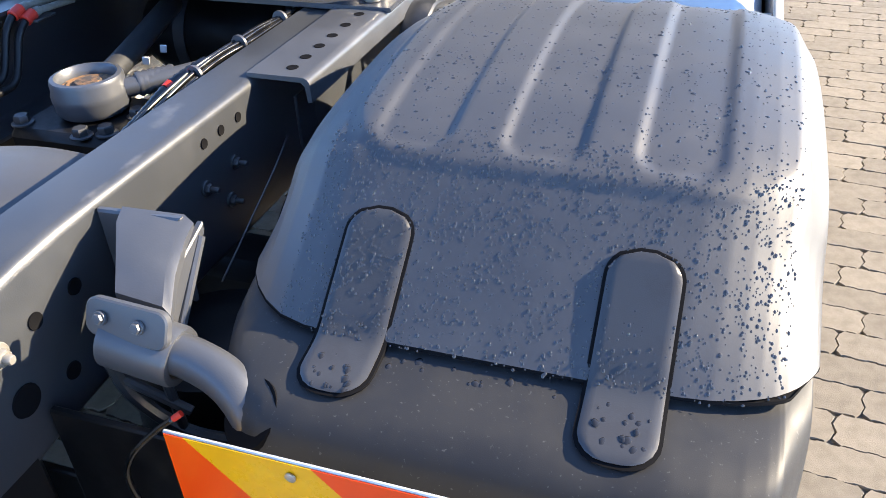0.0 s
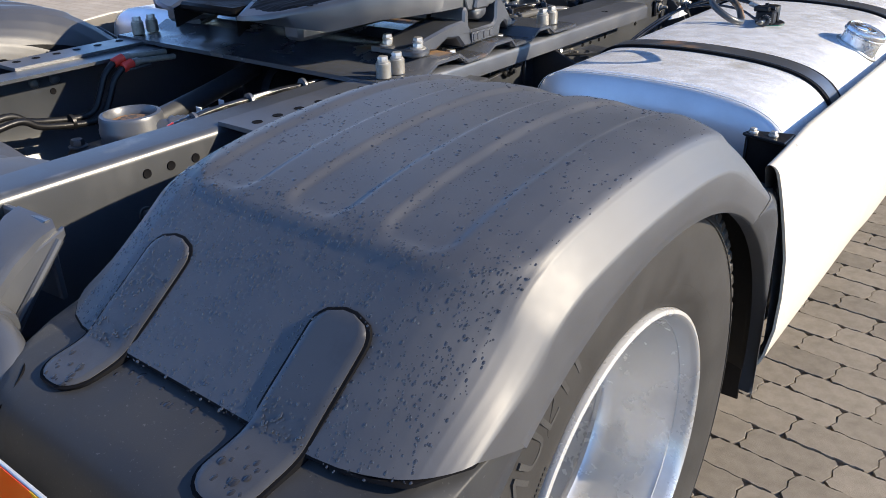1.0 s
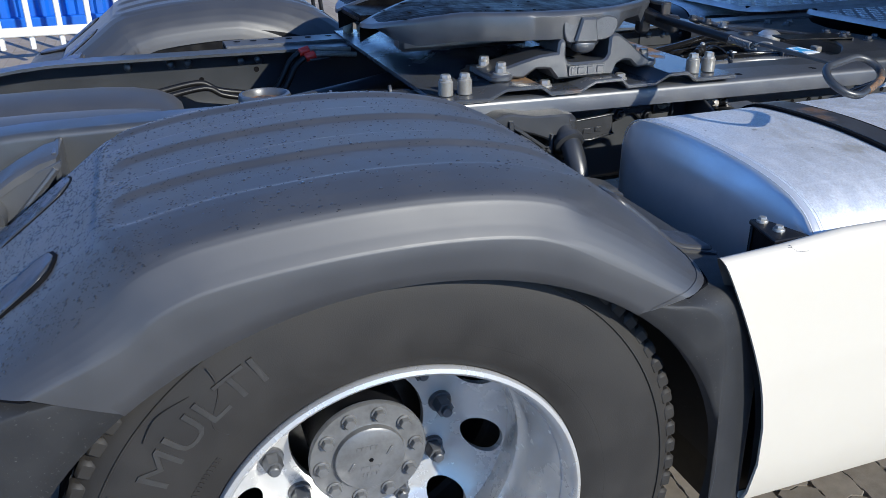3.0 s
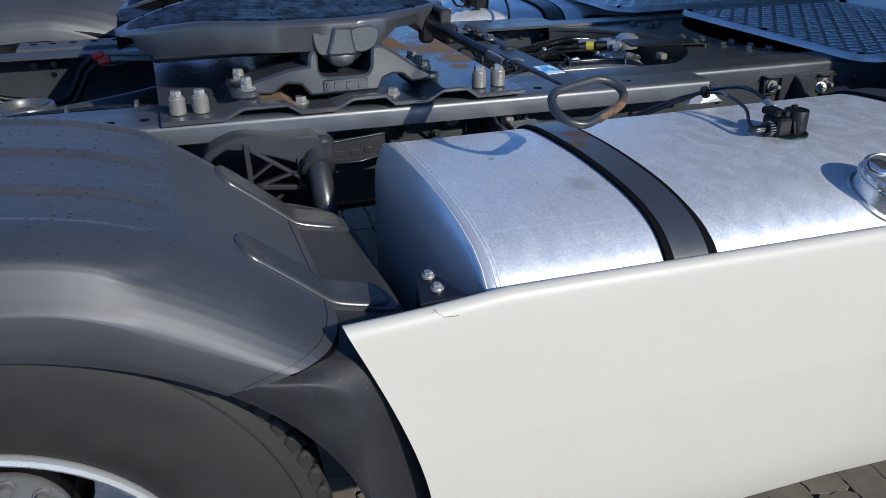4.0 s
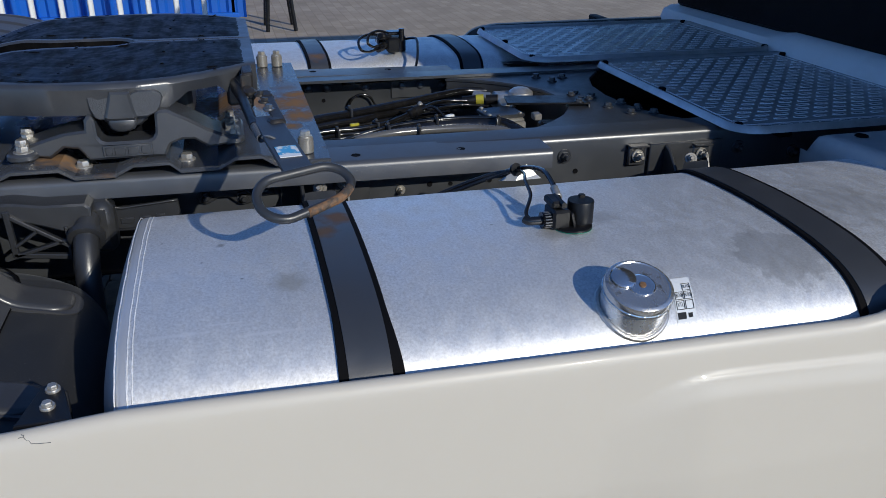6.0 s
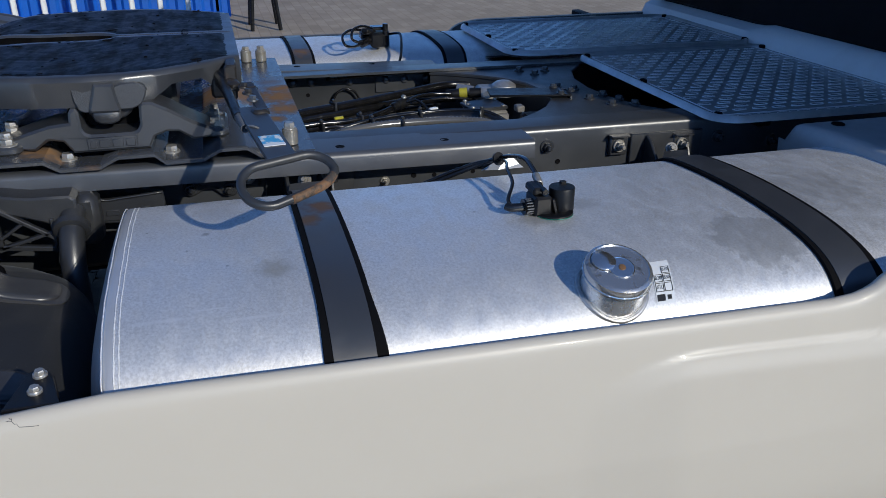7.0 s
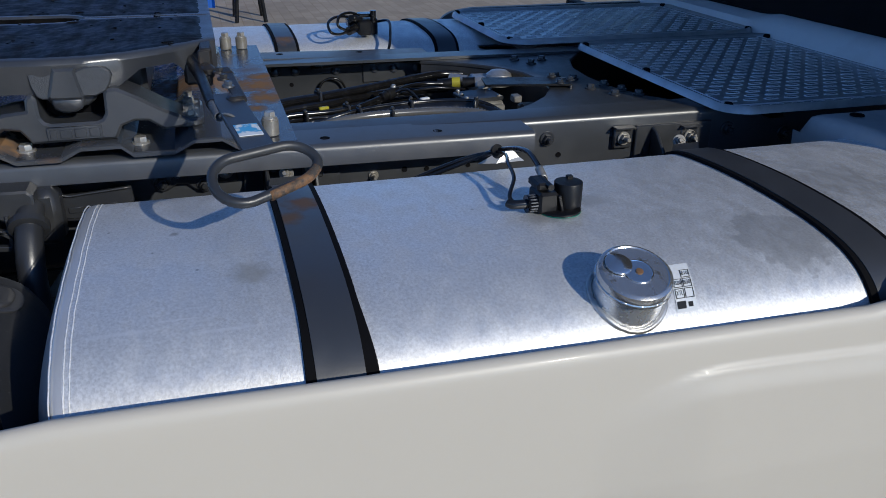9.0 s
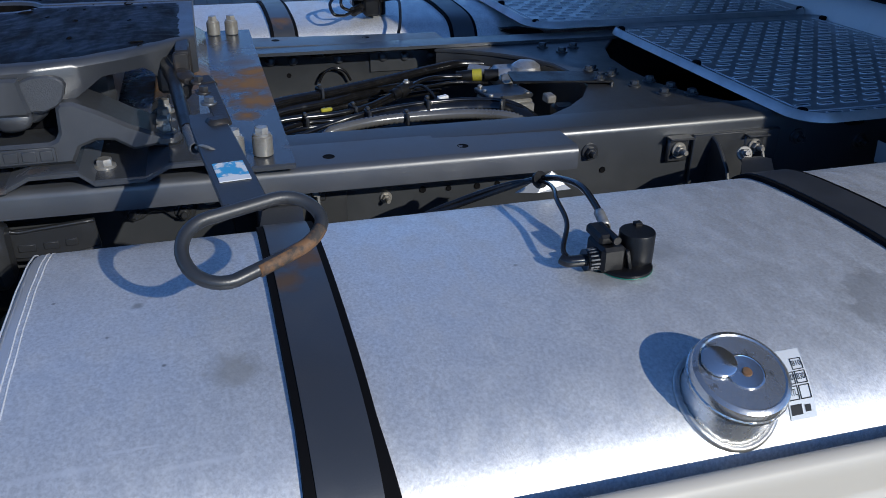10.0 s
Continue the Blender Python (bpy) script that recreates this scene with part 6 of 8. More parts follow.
foil = Shape().add([(0.655, 1.415, 0.921), (0.632, 1.385, 0.915), (0.628, 1.458, 0.938), (0.650, 1.462, 0.929), (0.642, 1.442, 0.950), (0.658, 1.470, 0.923)], [(0, 1, 4), (1, 2, 4), (2, 3, 4), (0, 4, 3), (3, 5, 0)])
solo("foil_scrap", foil, M_PLATE_EDGE, "crumpled pale foil guard at the tank's inner edge", "foil", angle=5)

for ob in snd.children:
    if ob.name.split(".")[0] in ("flange", "seal", "cover", "body", "plug_ring", "ring_rib", "ring_seal", "plug"):
        ob.data.transform(Matrix.Translation((0.918, 1.428, 0.926)) @ Matrix.Scale(0.88, 4) @ Matrix.Translation((-0.915, -1.44, -0.926)))

# the far tank's sender
SIDE[0] = -1.0
snd2 = thing("tank_sender", "black plastic fuel sender with looped cables", "tank sender", at=(0.72, 1.44, 0.926))
part("cover", Shape().lathe([(0.0265, 0.0), (0.0265, 0.050), (0.002, 0.052)], Matrix.Translation((0.76, 1.46, 0.925)), 28).box((0.72, 1.43, 0.955), (0.07, 0.05, 0.05), 0.008).box((0.70, 1.40, 0.985), (0.08, 0.03, 0.02), 0.006, pose(0, 0, 0, 0, 12, 30)), M_BLACK, snd2, "black sender body")
part("plug", Shape().cyl((0.67, 1.37, 0.950), (0.70, 1.40, 0.955), 0.014, n=18).box((0.745, 1.395, 0.968), (0.05, 0.035, 0.03), 0.005, pose(0, 0, 0, 0, 0, 0)), M_CABLE, snd2, "black cable plugs")
part("clip", Shape().box((0.735, 1.44, 0.992), (0.05, 0.05, 0.012), 0.003).cyl((0.70, 1.46, 0.97), (0.70, 1.46, 1.01), 0.010, n=12), M_CABLE, snd2, "black clip on the sender")
for cable in ([(0.67, 1.37, 0.95), (0.62, 1.33, 0.950), (0.60, 1.30, 0.962), (0.64, 1.30, 0.985), (0.69, 1.34, 0.995), (0.72, 1.41, 0.985)], [(0.66, 1.36, 0.955), (0.63, 1.33, 0.975), (0.66, 1.34, 1.00), (0.70, 1.38, 1.005), (0.73, 1.42, 0.99)], [(0.77, 1.48, 0.96), (0.70, 1.51, 0.975), (0.62, 1.50, 0.955), (0.55, 1.48, 0.92), (0.50, 1.45, 0.87)]):
    part("cable", Shape().tube(cable, 0.0045, 10, smooth=6), M_CABLE, snd2, "looped black cable", angle=180)
SIDE[0] = 1.0

# strap feet and rail brackets
for side in (1, -1):
    SIDE[0] = side
    for y, fwd in ((1.018, 0.0), (1.84, 0.075)):
        br = thing("strap_bracket", "dark steel tank strap bracket bolted to the chassis", "bracket", "tank strap brackets", (0.45, y, 0.85))
        yb = y + fwd
        part("web", Shape().prism([(0, 0), (0.06, -0.012), (0.15, -0.050), (0.18, -0.10), (0.0, -0.26)] if fwd == 0 else [(0, -0.01), (0.03, -0.022), (0.07, -0.060), (0.10, -0.12), (0.0, -0.26)], Matrix.Translation((0.402, yb - 0.018, 0.905)) @ pose(0, 0, 0, 90, 0, 0), 0.008, 0.002), M_FRAME_DK, br, "triangular bracket web")
        part("web", Shape().prism([(0, -0.02), (0.03, -0.03), (0.06, -0.09), (0.0, -0.24)], Matrix.Translation((0.402, yb + 0.085, 0.900)) @ pose(0, 0, 0, 90, 0, 0), 0.008, 0.002), M_FRAME_DK, br, "triangular bracket web")
        part("back_plate", Shape().box((0.406, yb + 0.035, 0.80), (0.010, 0.20, 0.19), 0.002), M_FRAME_DK, br, "bolted back plate")
        for dy, z in ((-0.100, 0.8695), (0.075, 0.862)):
            part("tab", Shape().box((0.409, yb + dy, z), (0.010, 0.046, 0.050), 0.003).box((0.416, yb + dy, z + 0.0255), (0.024, 0.050, 0.004), 0.001), M_CARRIER, br, "small folded tab with a bright edge")
            part("stud_nut", Shape().bolt((0.415, yb + dy, z), (1, 0, 0.1), 0.0105, 0.013, 1.5, shaft=0.016), M_SPACER, br)
        part("strap_tail", Shape().grid([[(0.480, yb + 0.000, 0.868), (0.480, yb + 0.040, 0.868)], [(0.56, yb - fwd * 0.5 - 0.022, 0.896), (0.56, yb - fwd * 0.5 + 0.040, 0.896)], [(0.632, y - 0.034, 0.893), (0.632, y + 0.034, 0.893)], [(0.632, y - 0.034, 0.887), (0.632, y + 0.034, 0.887)], [(0.480, yb + 0.000, 0.862), (0.480, yb + 0.040, 0.862)]]), M_FRAME_DK, br, "strap end running to the bracket", angle=30)
        part("tension_bolt", Shape().bolt((0.462, yb + 0.018, 0.868), (0.9, -0.3, 0.4), 0.010, 0.013, 1.5, shaft=0.008), M_SPACER, br)
SIDE[0] = 1.0

# skirt bracket with two bolts at its rear end
# added black sheet that hides lit ground where deep shade belongs
sp3 = thing("shade_sheet", "black sheet added in place of the deep shade behind the fuel tank", "splash panel", at=(0.8, 0.648, 0.3))
part("sheet", Shape().box((0.80, 0.647, 0.44), (0.80, 0.006, 0.42), 0.002), M_BLACK, sp3)
sb = thing("skirt_bracket", "black folded steel bracket with two zinc bolts", "bracket", at=(1.18, 0.615, 0.72))
part("plate", Shape().prism([(1.140, 0.602), (1.146, 0.596), (1.228, 0.578), (1.228, 0.645), (1.168, 0.629), (1.150, 0.623), (1.143, 0.615)], Matrix.Translation((0, 0, 0.868)), 0.006, 0.0015), M_BLACK, sb, "folded top plate")
part("leg", Shape().box((1.150, 0.612, 0.782), (0.006, 0.030, 0.17), 0.002).box((1.188, 0.604, 0.790), (0.072, 0.006, 0.156), 0.002), M_BLACK, sb, "bracket leg")
for x in (1.157, 1.196):
    part("bolt_head", Shape().bolt((x, 0.612, 0.874), (0, 0, 1), 0.0068, 0.009, 1.4), M_ZINC, sb)

# ---- mudguard carriers ----
def guard_carrier(side, y0, back):
    """A cast arm on the rail with a clamp that holds the guard's bent tube. back: +1 arm on the front side."""
    SIDE[0] = side
    c = thing("guard_carrier", "grey cast mudguard carrier arm with clamped support tube", "carrier arm", "mudguard carriers", (0.5, y0, 0.78))
    t = y0
    if back > 0:
        part("arm", Shape().prism([(0.0, 0.925), (0.075, 0.928), (0.125, 0.930), (0.120, 0.85), (0.118, 0.80), (0.0, 0.79)], Matrix.Translation((0.402, t + 0.125, 0)) @ pose(0, 0, 0, 90, 0, 0), 0.012, 0.003), M_FRAME, c, "cast arm web", angle=30)
        top = Shape().grid([[(0.438, t + 0.122, 0.930), (0.525, t + 0.127, 0.929), (0.540, t + 0.122, 0.922)], [(0.448, t + 0.095, 0.926), (0.530, t + 0.095, 0.924), (0.545, t + 0.093, 0.916)],
                            [(0.476, t + 0.05, 0.910), (0.544, t + 0.05, 0.905), (0.556, t + 0.048, 0.896)], [(0.500, t + 0.008, 0.890), (0.562, t + 0.008, 0.882), (0.572, t + 0.006, 0.872)]])
        low = [(x, y, z - 0.014) for x, y, z in top.v]
        top.add(low, top.f)
        k = 12
        rim = [0, 1, 2, 5, 8, 11, 10, 9, 6, 3]
        top.f += [(rim[i], rim[(i + 1) % 10], rim[(i + 1) % 10] + k, rim[i] + k) for i in range(10)]
        part("arm_top", top, M_FRAME, c, "sloping cast top", angle=30)
        part("rib", Shape().prism([(0, 0), (0.125, 0.050), (0.125, 0.038), (0.012, -0.10), (0, -0.10)], Matrix.Translation((0.548, t + 0.006, 0.870)) @ pose(0, 0, 0, 90, 0, 90), -0.010, 0.002), M_FRAME, c, "open side rib", angle=30)
        part("brace", Shape().tube([(0.552, t + 0.02, 0.80), (0.548, t + 0.12, 0.905)], 0.006, 8), M_FRAME, c)
    else:
        flat = pose(0, 0, 0, 90, 0, 90)

        def bar(y0, z0, y1, z1, w):
            d = Vector((y1 - y0, z1 - z0)).normalized() * (w / 2)
            return Shape().prism([(y0 - d.y, z0 + d.x), (y0 + d.y, z0 - d.x), (y1 + d.y, z1 - d.x), (y1 - d.y, z1 + d.x)], Matrix.Translation((0.546, t, 0)) @ flat, 0.013, 0.0015)

        part("arm", Shape().prism([(0.032, 0.898), (0.022, 0.9075), (-0.054, 0.909), (-0.110, 0.919), (-0.135, 0.918), (-0.169, 0.907), (-0.194, 0.891), (-0.218, 0.858), (-0.222, 0.83), (-0.206, 0.83), (-0.202, 0.852), (-0.180, 0.880), (-0.155, 0.894), (-0.122, 0.889), (-0.06, 0.868), (-0.004, 0.8455), (0.032, 0.838)], Matrix.Translation((0.495, t, 0)) @ flat, 0.058, 0.004), M_CARRIER, c, "broad cast wing", angle=40)
        for q in ((-0.117, 0.905, -0.114, 0.812, 0.011), (-0.112, 0.893, -0.016, 0.825, 0.008), (-0.114, 0.812, -0.016, 0.838, 0.007), (-0.118, 0.815, 0.00, 0.800, 0.010), (-0.016, 0.866, -0.016, 0.803, 0.007), (-0.065, 0.863, -0.114, 0.83, 0.006)):
            part("brace", bar(*q), M_CARRIER, c, "thin cast rib", angle=30)
        part("boss", Shape().box((0.498, t + 0.042, 0.842), (0.060, 0.050, 0.108), 0.013), M_CARRIER, c, "rounded cast boss", angle=40)
        outline = [(0.038, 0.890), (0.068, 0.866), (0.108, 0.867), (0.188, 0.873), (0.192, 0.826), (0.13, 0.815), (0.05, 0.818)]
        part("side_plate", Shape().prism(outline, Matrix.Translation((0.462, t, 0)) @ flat, 0.012, 0.003), M_CARRIER, c, "cast fixing plate", angle=30)
        part("plate_rim", Shape().tube([(0.4755, t + y, z) for y, z in outline[:4]], 0.0028, 6, smooth=4).tube([(0.4755, t + y, z) for y, z in outline[4:]], 0.0028, 6), M_CARRIER, c, "raised edge of the plate", angle=180)
        part("raised_bar", Shape().box((0.4745, t + 0.085, 0.836), (0.004, 0.026, 0.012), 0.001).box((0.4745, t + 0.120, 0.837), (0.004, 0.022, 0.012), 0.001).box((0.4745, t + 0.150, 0.839), (0.004, 0.018, 0.012), 0.001), M_CARRIER, c, "plain raised marks")
        part("stud_nut", Shape().bolt((0.490, t + 0.001, 0.888), (1, 0, 0.15), 0.012, 0.014, 1.6, shaft=0.012), M_CARRIER, c)
        part("lever_plate", Shape().prism([(0.224, 0.866), (0.232, 0.874), (0.250, 0.876), (0.268, 0.869), (0.285, 0.872), (0.305, 0.877), (0.326, 0.873), (0.339, 0.862), (0.342, 0.842), (0.336, 0.829), (0.320, 0.826), (0.303, 0.834), (0.289, 0.847), (0.270, 0.848), (0.256, 0.838), (0.240, 0.833), (0.227, 0.840)], Matrix.Translation((0.403, t, 0)) @ flat, 0.010, 0.003), M_CARRIER, c, "small cast lever plate", angle=30)
        for y, z, r in ((0.241, 0.855, 0.0125), (0.322, 0.844, 0.0110), (0.270, 0.866, 0.0050), (0.296, 0.871, 0.0050)):
            part("flange_nut", Shape().bolt((0.411, t + y, z), (1, 0, 0), r, r * 1.2, 1.45, shaft=r * 0.7), M_CARRIER, c)
    # clamp and flange
    zt = 0.835
    yt = t - 0.012 if back > 0 else t + 0.020
    if back > 0:
        part("clamp", Shape().lathe([(0.030, 0), (0.037, 0.004), (0.037, 0.088), (0.035, 0.094), (0.026, 0.094), (0.026, 0.0)], Matrix.Translation((0.494, yt, zt + 0.006)) @ pose(0, 0, 0, 0, 98, 0), 32, caps=False), M_FRAME, c, "cast clamp shell", angle=35)
        fl = part("flange", Shape().prism(rounded(0.108, 0.046, 0.014, 5), Matrix.Translation((0.538, yt - 0.006, 0.876)) @ pose(0, 0, 0, 68, 0, 0) @ pose(0, 0, 0, 0, 0, -3), 0.012, 0.002), M_FRAME, c, "bolted clamp flange", angle=35)
        for x, z in ((0.507, 0.882), (0.556, 0.879)):
            part("bolt_head", Shape().bolt((x, yt - 0.018, z + 0.001), (0, -0.92, 0.38), 0.0066, 0.008, 1.3), M_FRAME, fl)
        tube_pts = [(0.53, yt, zt + 0.004), (0.595, yt - 0.002, zt - 0.001), (0.645, yt - 0.012, zt - 0.008), (0.680, yt - 0.026, zt - 0.024), (0.699, yt - 0.038, zt - 0.052), (0.706, yt - 0.042, zt - 0.12)]
        part("support_tube", Shape().tube(tube_pts, 0.0255, 20, smooth=5), M_FRAME, c, "bent grey support tube", angle=60)
        part("tube_opening", Shape().lathe([(0.041, -0.004), (0.040, 0.004), (0.030, 0.005), (0.020, 0.003)], Matrix.Translation((0.701, yt - 0.044, 0.812)) @ pose(0, 0, 0, 34, -28, 0), 28), M_GAP, c, "dark cut-out round the tube")
        low = part("lower_frame", Shape().tube([(0.45, t + 0.01, 0.80), (0.47, t + 0.01, 0.72), (0.53, t + 0.02, 0.66), (0.60, t + 0.02, 0.66)], 0.010, 8, smooth=4).tube([(0.46, t + 0.01, 0.745), (0.55, t + 0.02, 0.70)], 0.007, 8).tube([(0.52, t + 0.02, 0.79), (0.53, t + 0.02, 0.66)], 0.007, 8), M_FRAME_DK, c, "open cast lower frame")
    else:
        part("clamp", Shape().lathe([(0.028, 0), (0.034, 0.003), (0.034, 0.016), (0.028, 0.019), (0.024, 0.019), (0.024, 0)], Matrix.Translation((0.562, yt, 0.852)) @ pose(0, 0, 0, 0, 120, 0), 28, caps=False), M_CARRIER, c, "round clamp ring", angle=35)
        part("support_tube", Shape().tube([(0.53, yt, 0.868), (0.575, yt, 0.846), (0.605, yt, 0.815), (0.625, yt, 0.775), (0.635, yt, 0.70)], 0.0235, 18, smooth=5), M_CARRIER, c, "bent grey support tube", angle=60)
    SIDE[0] = 1.0


for s in (1, -1):
    guard_carrier(s, -0.600, 1)
    guard_carrier(s, 0.552, -1)

# ---- between the rails, ahead of the coupling ----
xm = thing("cross_member", "dark grey pressed steel cross member with bolted gussets", "cross member", at=(0, 1.85, 0.72))
arch = [(.318, 1.52), (.285, 1.585), (.235, 1.655), (.175, 1.715), (.10, 1.76), (0, 1.775), (-.10, 1.76), (-.175, 1.715), (-.235, 1.655), (-.285, 1.585), (-.318, 1.52), (-.318, 2.035), (-.29, 2.015), (-.22, 1.965), (-.12, 1.93), (0, 1.92), (.12, 1.93), (.22, 1.965), (.29, 2.015), (.318, 2.035)]
part("top_sheet", Shape().prism(arch, Matrix.Translation((0, 0, 0.905)), 0.012, 0.003), M_FRAME_DK, xm, "arched top sheet", angle=30)
part("rear_web", Shape().grid([[(x, y + 0.004, 0.905), (x, y + 0.004, 0.70)] for x, y in arch[:11]]), M_FRAME_DK, xm)
for x, y in ((0.131, 1.863), (0.105, 1.915), (0.165, 1.935), (0.22, 1.955), (0.205, 1.895), (-0.02, 1.83), (0.05, 1.82), (0.02, 1.865), (-0.20, 1.83), (-0.26, 1.80), (-0.24, 1.88)):
    part("bolt_head", Shape().bolt((x, y, 0.917), (0, 0, 1), 0.010, 0.013, 1.5), M_FRAME_DK, xm)

# valve gear
vb = thing("valve_block", "cast aluminium air valve block with a black lid", "valve block", at=(-0.018, 1.607, 0.80))
part("body", Shape().box((-0.016, 1.607, 0.840), (0.095, 0.105, 0.062), 0.006, pose(0, 0, 0, 0, 0, 8)).box((0.036, 1.625, 0.845), (0.018, 0.075, 0.040), 0.004, pose(0, 0, 0, 0, 0, 8)), M_ALU_CAST, vb, "cast aluminium body")
part("lid", Shape().prism(rounded(0.098, 0.112, 0.010), Matrix.Translation((-0.020, 1.605, 0.872)) @ pose(0, 0, 0, 0, 0, 8), 0.010, 0.002), M_FRAME_DK, vb, "dark lid with screws")
for dx, dy in ((-0.040, -0.045), (0.040, -0.045), (0.036, 0.046), (-0.038, 0.046), (0.0, -0.046)):
    part("screw", Shape().bolt((-0.020 + dx, 1.605 + dy, 0.882), (0, 0, 1), 0.0042, 0.005, 1.4), M_ZINC, vb)
v2 = thing("air_valve", "rough silver cast air valve", "air valve", at=(-0.14, 1.69, 0.84))
part("dome", Shape().lathe([(0.036, 0), (0.038, 0.02), (0.036, 0.032), (0.022, 0.042), (0.004, 0.045)], Matrix.Translation((-0.135, 1.705, 0.875)), 24), M_ALU_CAST, v2, "cast dome")
part("body", Shape().box((-0.16, 1.66, 0.875), (0.07, 0.07, 0.05), 0.012).cyl((-0.19, 1.63, 0.88), (-0.23, 1.59, 0.88), 0.014, n=14).cyl((-0.11, 1.66, 0.89), (-0.07, 1.63, 0.895), 0.012, n=14), M_ALU_CAST, v2, "cast body with ports")
part("yellow_collar", Shape().cyl((-0.163, 1.575, 0.882), (-0.156, 1.597, 0.884), 0.0155, n=20), M_LIME, v2, "bright yellow collar")
part("plug", Shape().cyl((-0.172, 1.535, 0.878), (-0.163, 1.575, 0.882), 0.014, n=18).cyl((-0.150, 1.602, 0.884), (-0.14, 1.635, 0.885), 0.015, n=18), M_BLACK, v2, "black round plug")
bk = thing("valve_bracket", "black flat steel bracket over the valves", "bracket", at=(0.06, 1.72, 0.9))
part("shelf", Shape().box((0.05, 1.715, 0.925), (0.085, 0.23, 0.006), 0.0015, pose(0, 0, 0, 0, 0, -12)), M_BLACK, bk, "flat shelf")
part("leg", Shape().box((0.075, 1.815, 0.91), (0.085, 0.006, 0.03), 0.001), M_FRAME_DK, bk)
for x, y in ((0.02, 1.80), (0.10, 1.79), (0.075, 1.83)):
    part("bolt_head", Shape().bolt((x, y, 0.928), (0, 0, 1), 0.008, 0.010, 1.5), M_FRAME_DK, bk)
part("box", Shape().box((0.150, 1.685, 0.868), (0.045, 0.05, 0.05), 0.006), M_BLACK, bk, "black relay box")
part("clip", Shape().box((0.135, 1.655, 0.905), (0.030, 0.022, 0.018), 0.003), M_SPACER, bk, "dull metal clip")


def hose(name, pts, r, label, rings=0.0, material=None, n=10, steps=8):
    return solo(name, Shape().tube(pts, r, n, smooth=steps, rings=rings), material or M_CABLE, label, "hose", "hoses between the rails", angle=180)


hose("air_hose", [(0.04, 0.94, 0.86), (-0.0215, 1.063, 0.885), (-0.077, 1.18, 0.885), (-0.153, 1.352, 0.887), (-0.215, 1.47, 0.888), (-0.262, 1.561, 0.886), (-0.262, 1.64, 0.882)], 0.0115, "thick black rubber air hose")
hose("air_hose", [(0.04, 0.96, 0.84), (-0.0156, 1.067, 0.866), (-0.074, 1.212, 0.868), (-0.131, 1.30, 0.865), (-0.19, 1.42, 0.858), (-0.23, 1.58, 0.85)], 0.0110, "thick black rubber air hose")
hose("air_hose", [(0.02, 0.96, 0.83), (-0.035, 1.09, 0.846), (-0.095, 1.25, 0.85), (-0.15, 1.38, 0.846), (-0.19, 1.50, 0.84)], 0.008, "black plastic air line")
hose("corrugated_conduit", [(0.205, 1.10, 0.84), (0.180, 1.155, 0.877), (0.1705, 1.1785, 0.884), (0.142, 1.269, 0.886), (0.135, 1.384, 0.886), (0.149, 1.49, 0.886), (0.185, 1.564, 0.880), (0.215, 1.62, 0.84)], 0.0098, "corrugated cable conduit, greyed for the sun's gleam on its ribs", rings=0.22, steps=20, material=M_CONDUIT)
hose("corrugated_conduit", [(0.15, 1.05, 0.83), (0.118, 1.19, 0.862), (0.0847, 1.281, 0.870), (0.059, 1.4045, 0.872), (0.064, 1.518, 0.872), (0.091, 1.578, 0.870), (0.150, 1.612, 0.860), (0.18, 1.64, 0.82)], 0.0165, "wide black corrugated conduit", rings=0.05, steps=20)
hose("air_hose", [(0.125, 1.03, 0.84), (0.110, 1.19, 0.880), (0.083, 1.281, 0.889), (0.056, 1.4045, 0.890), (0.060, 1.518, 0.890), (0.092, 1.585, 0.886), (0.15, 1.625, 0.868)], 0.0052, "thin black plastic air line")
hose("air_hose", [(0.12, 0.99, 0.85), (0.083, 1.064, 0.880), (0.0616, 1.19, 0.881), (0.034, 1.259, 0.882), (-0.004, 1.31, 0.885), (-0.035, 1.345, 0.888)], 0.0060, "thin black plastic air line")
hose("air_hose", [(0.10, 0.99, 0.85), (0.070, 1.064, 0.876), (0.050, 1.19, 0.874), (0.018, 1.27, 0.875), (-0.03, 1.345, 0.878)], 0.0055, "thin black plastic air line")
hose("air_hose", [(0.15, 0.98, 0.84), (0.111, 1.06, 0.868), (0.076, 1.125, 0.871), (0.071, 1.188, 0.871), (0.045, 1.235, 0.872), (0.0096, 1.28, 0.870), (0.0, 1.36, 0.862), (0.02, 1.45, 0.855)], 0.0052, "thin black plastic air line")
hose("air_hose", [(0.165, 0.98, 0.84), (0.128, 1.06, 0.865), (0.095, 1.125, 0.866), (0.088, 1.19, 0.868), (0.075, 1.26, 0.868), (0.040, 1.36, 0.866), (0.03, 1.45, 0.858)], 0.0045, "thin dark insulated wire")
hose("air_hose", [(-0.06, 1.385, 0.892), (-0.105, 1.425, 0.893), (-0.1427, 1.473, 0.889), (-0.150, 1.52, 0.886), (-0.152, 1.545, 0.884)], 0.0050, "thin dark insulated wire")
hose("air_hose", [(-0.05, 1.385, 0.888), (-0.085, 1.44, 0.884), (-0.105, 1.50, 0.884), (-0.11, 1.55, 0.880), (-0.12, 1.60, 0.872)], 0.0038, "thin dark insulated wire")
hose("air_hose", [(-0.045, 1.372, 0.892), (-0.038, 1.405, 0.902), (-0.015, 1.425, 0.892), (0.0, 1.435, 0.878)], 0.0036, "thin dark insulated wire")
hose("air_hose", [(-0.375, 1.22, 0.83), (-0.374, 1.235, 0.855), (-0.373, 1.262, 0.866), (-0.374, 1.289, 0.855), (-0.375, 1.304, 0.83)], 0.0035, "thin black wire loop against the far rail")
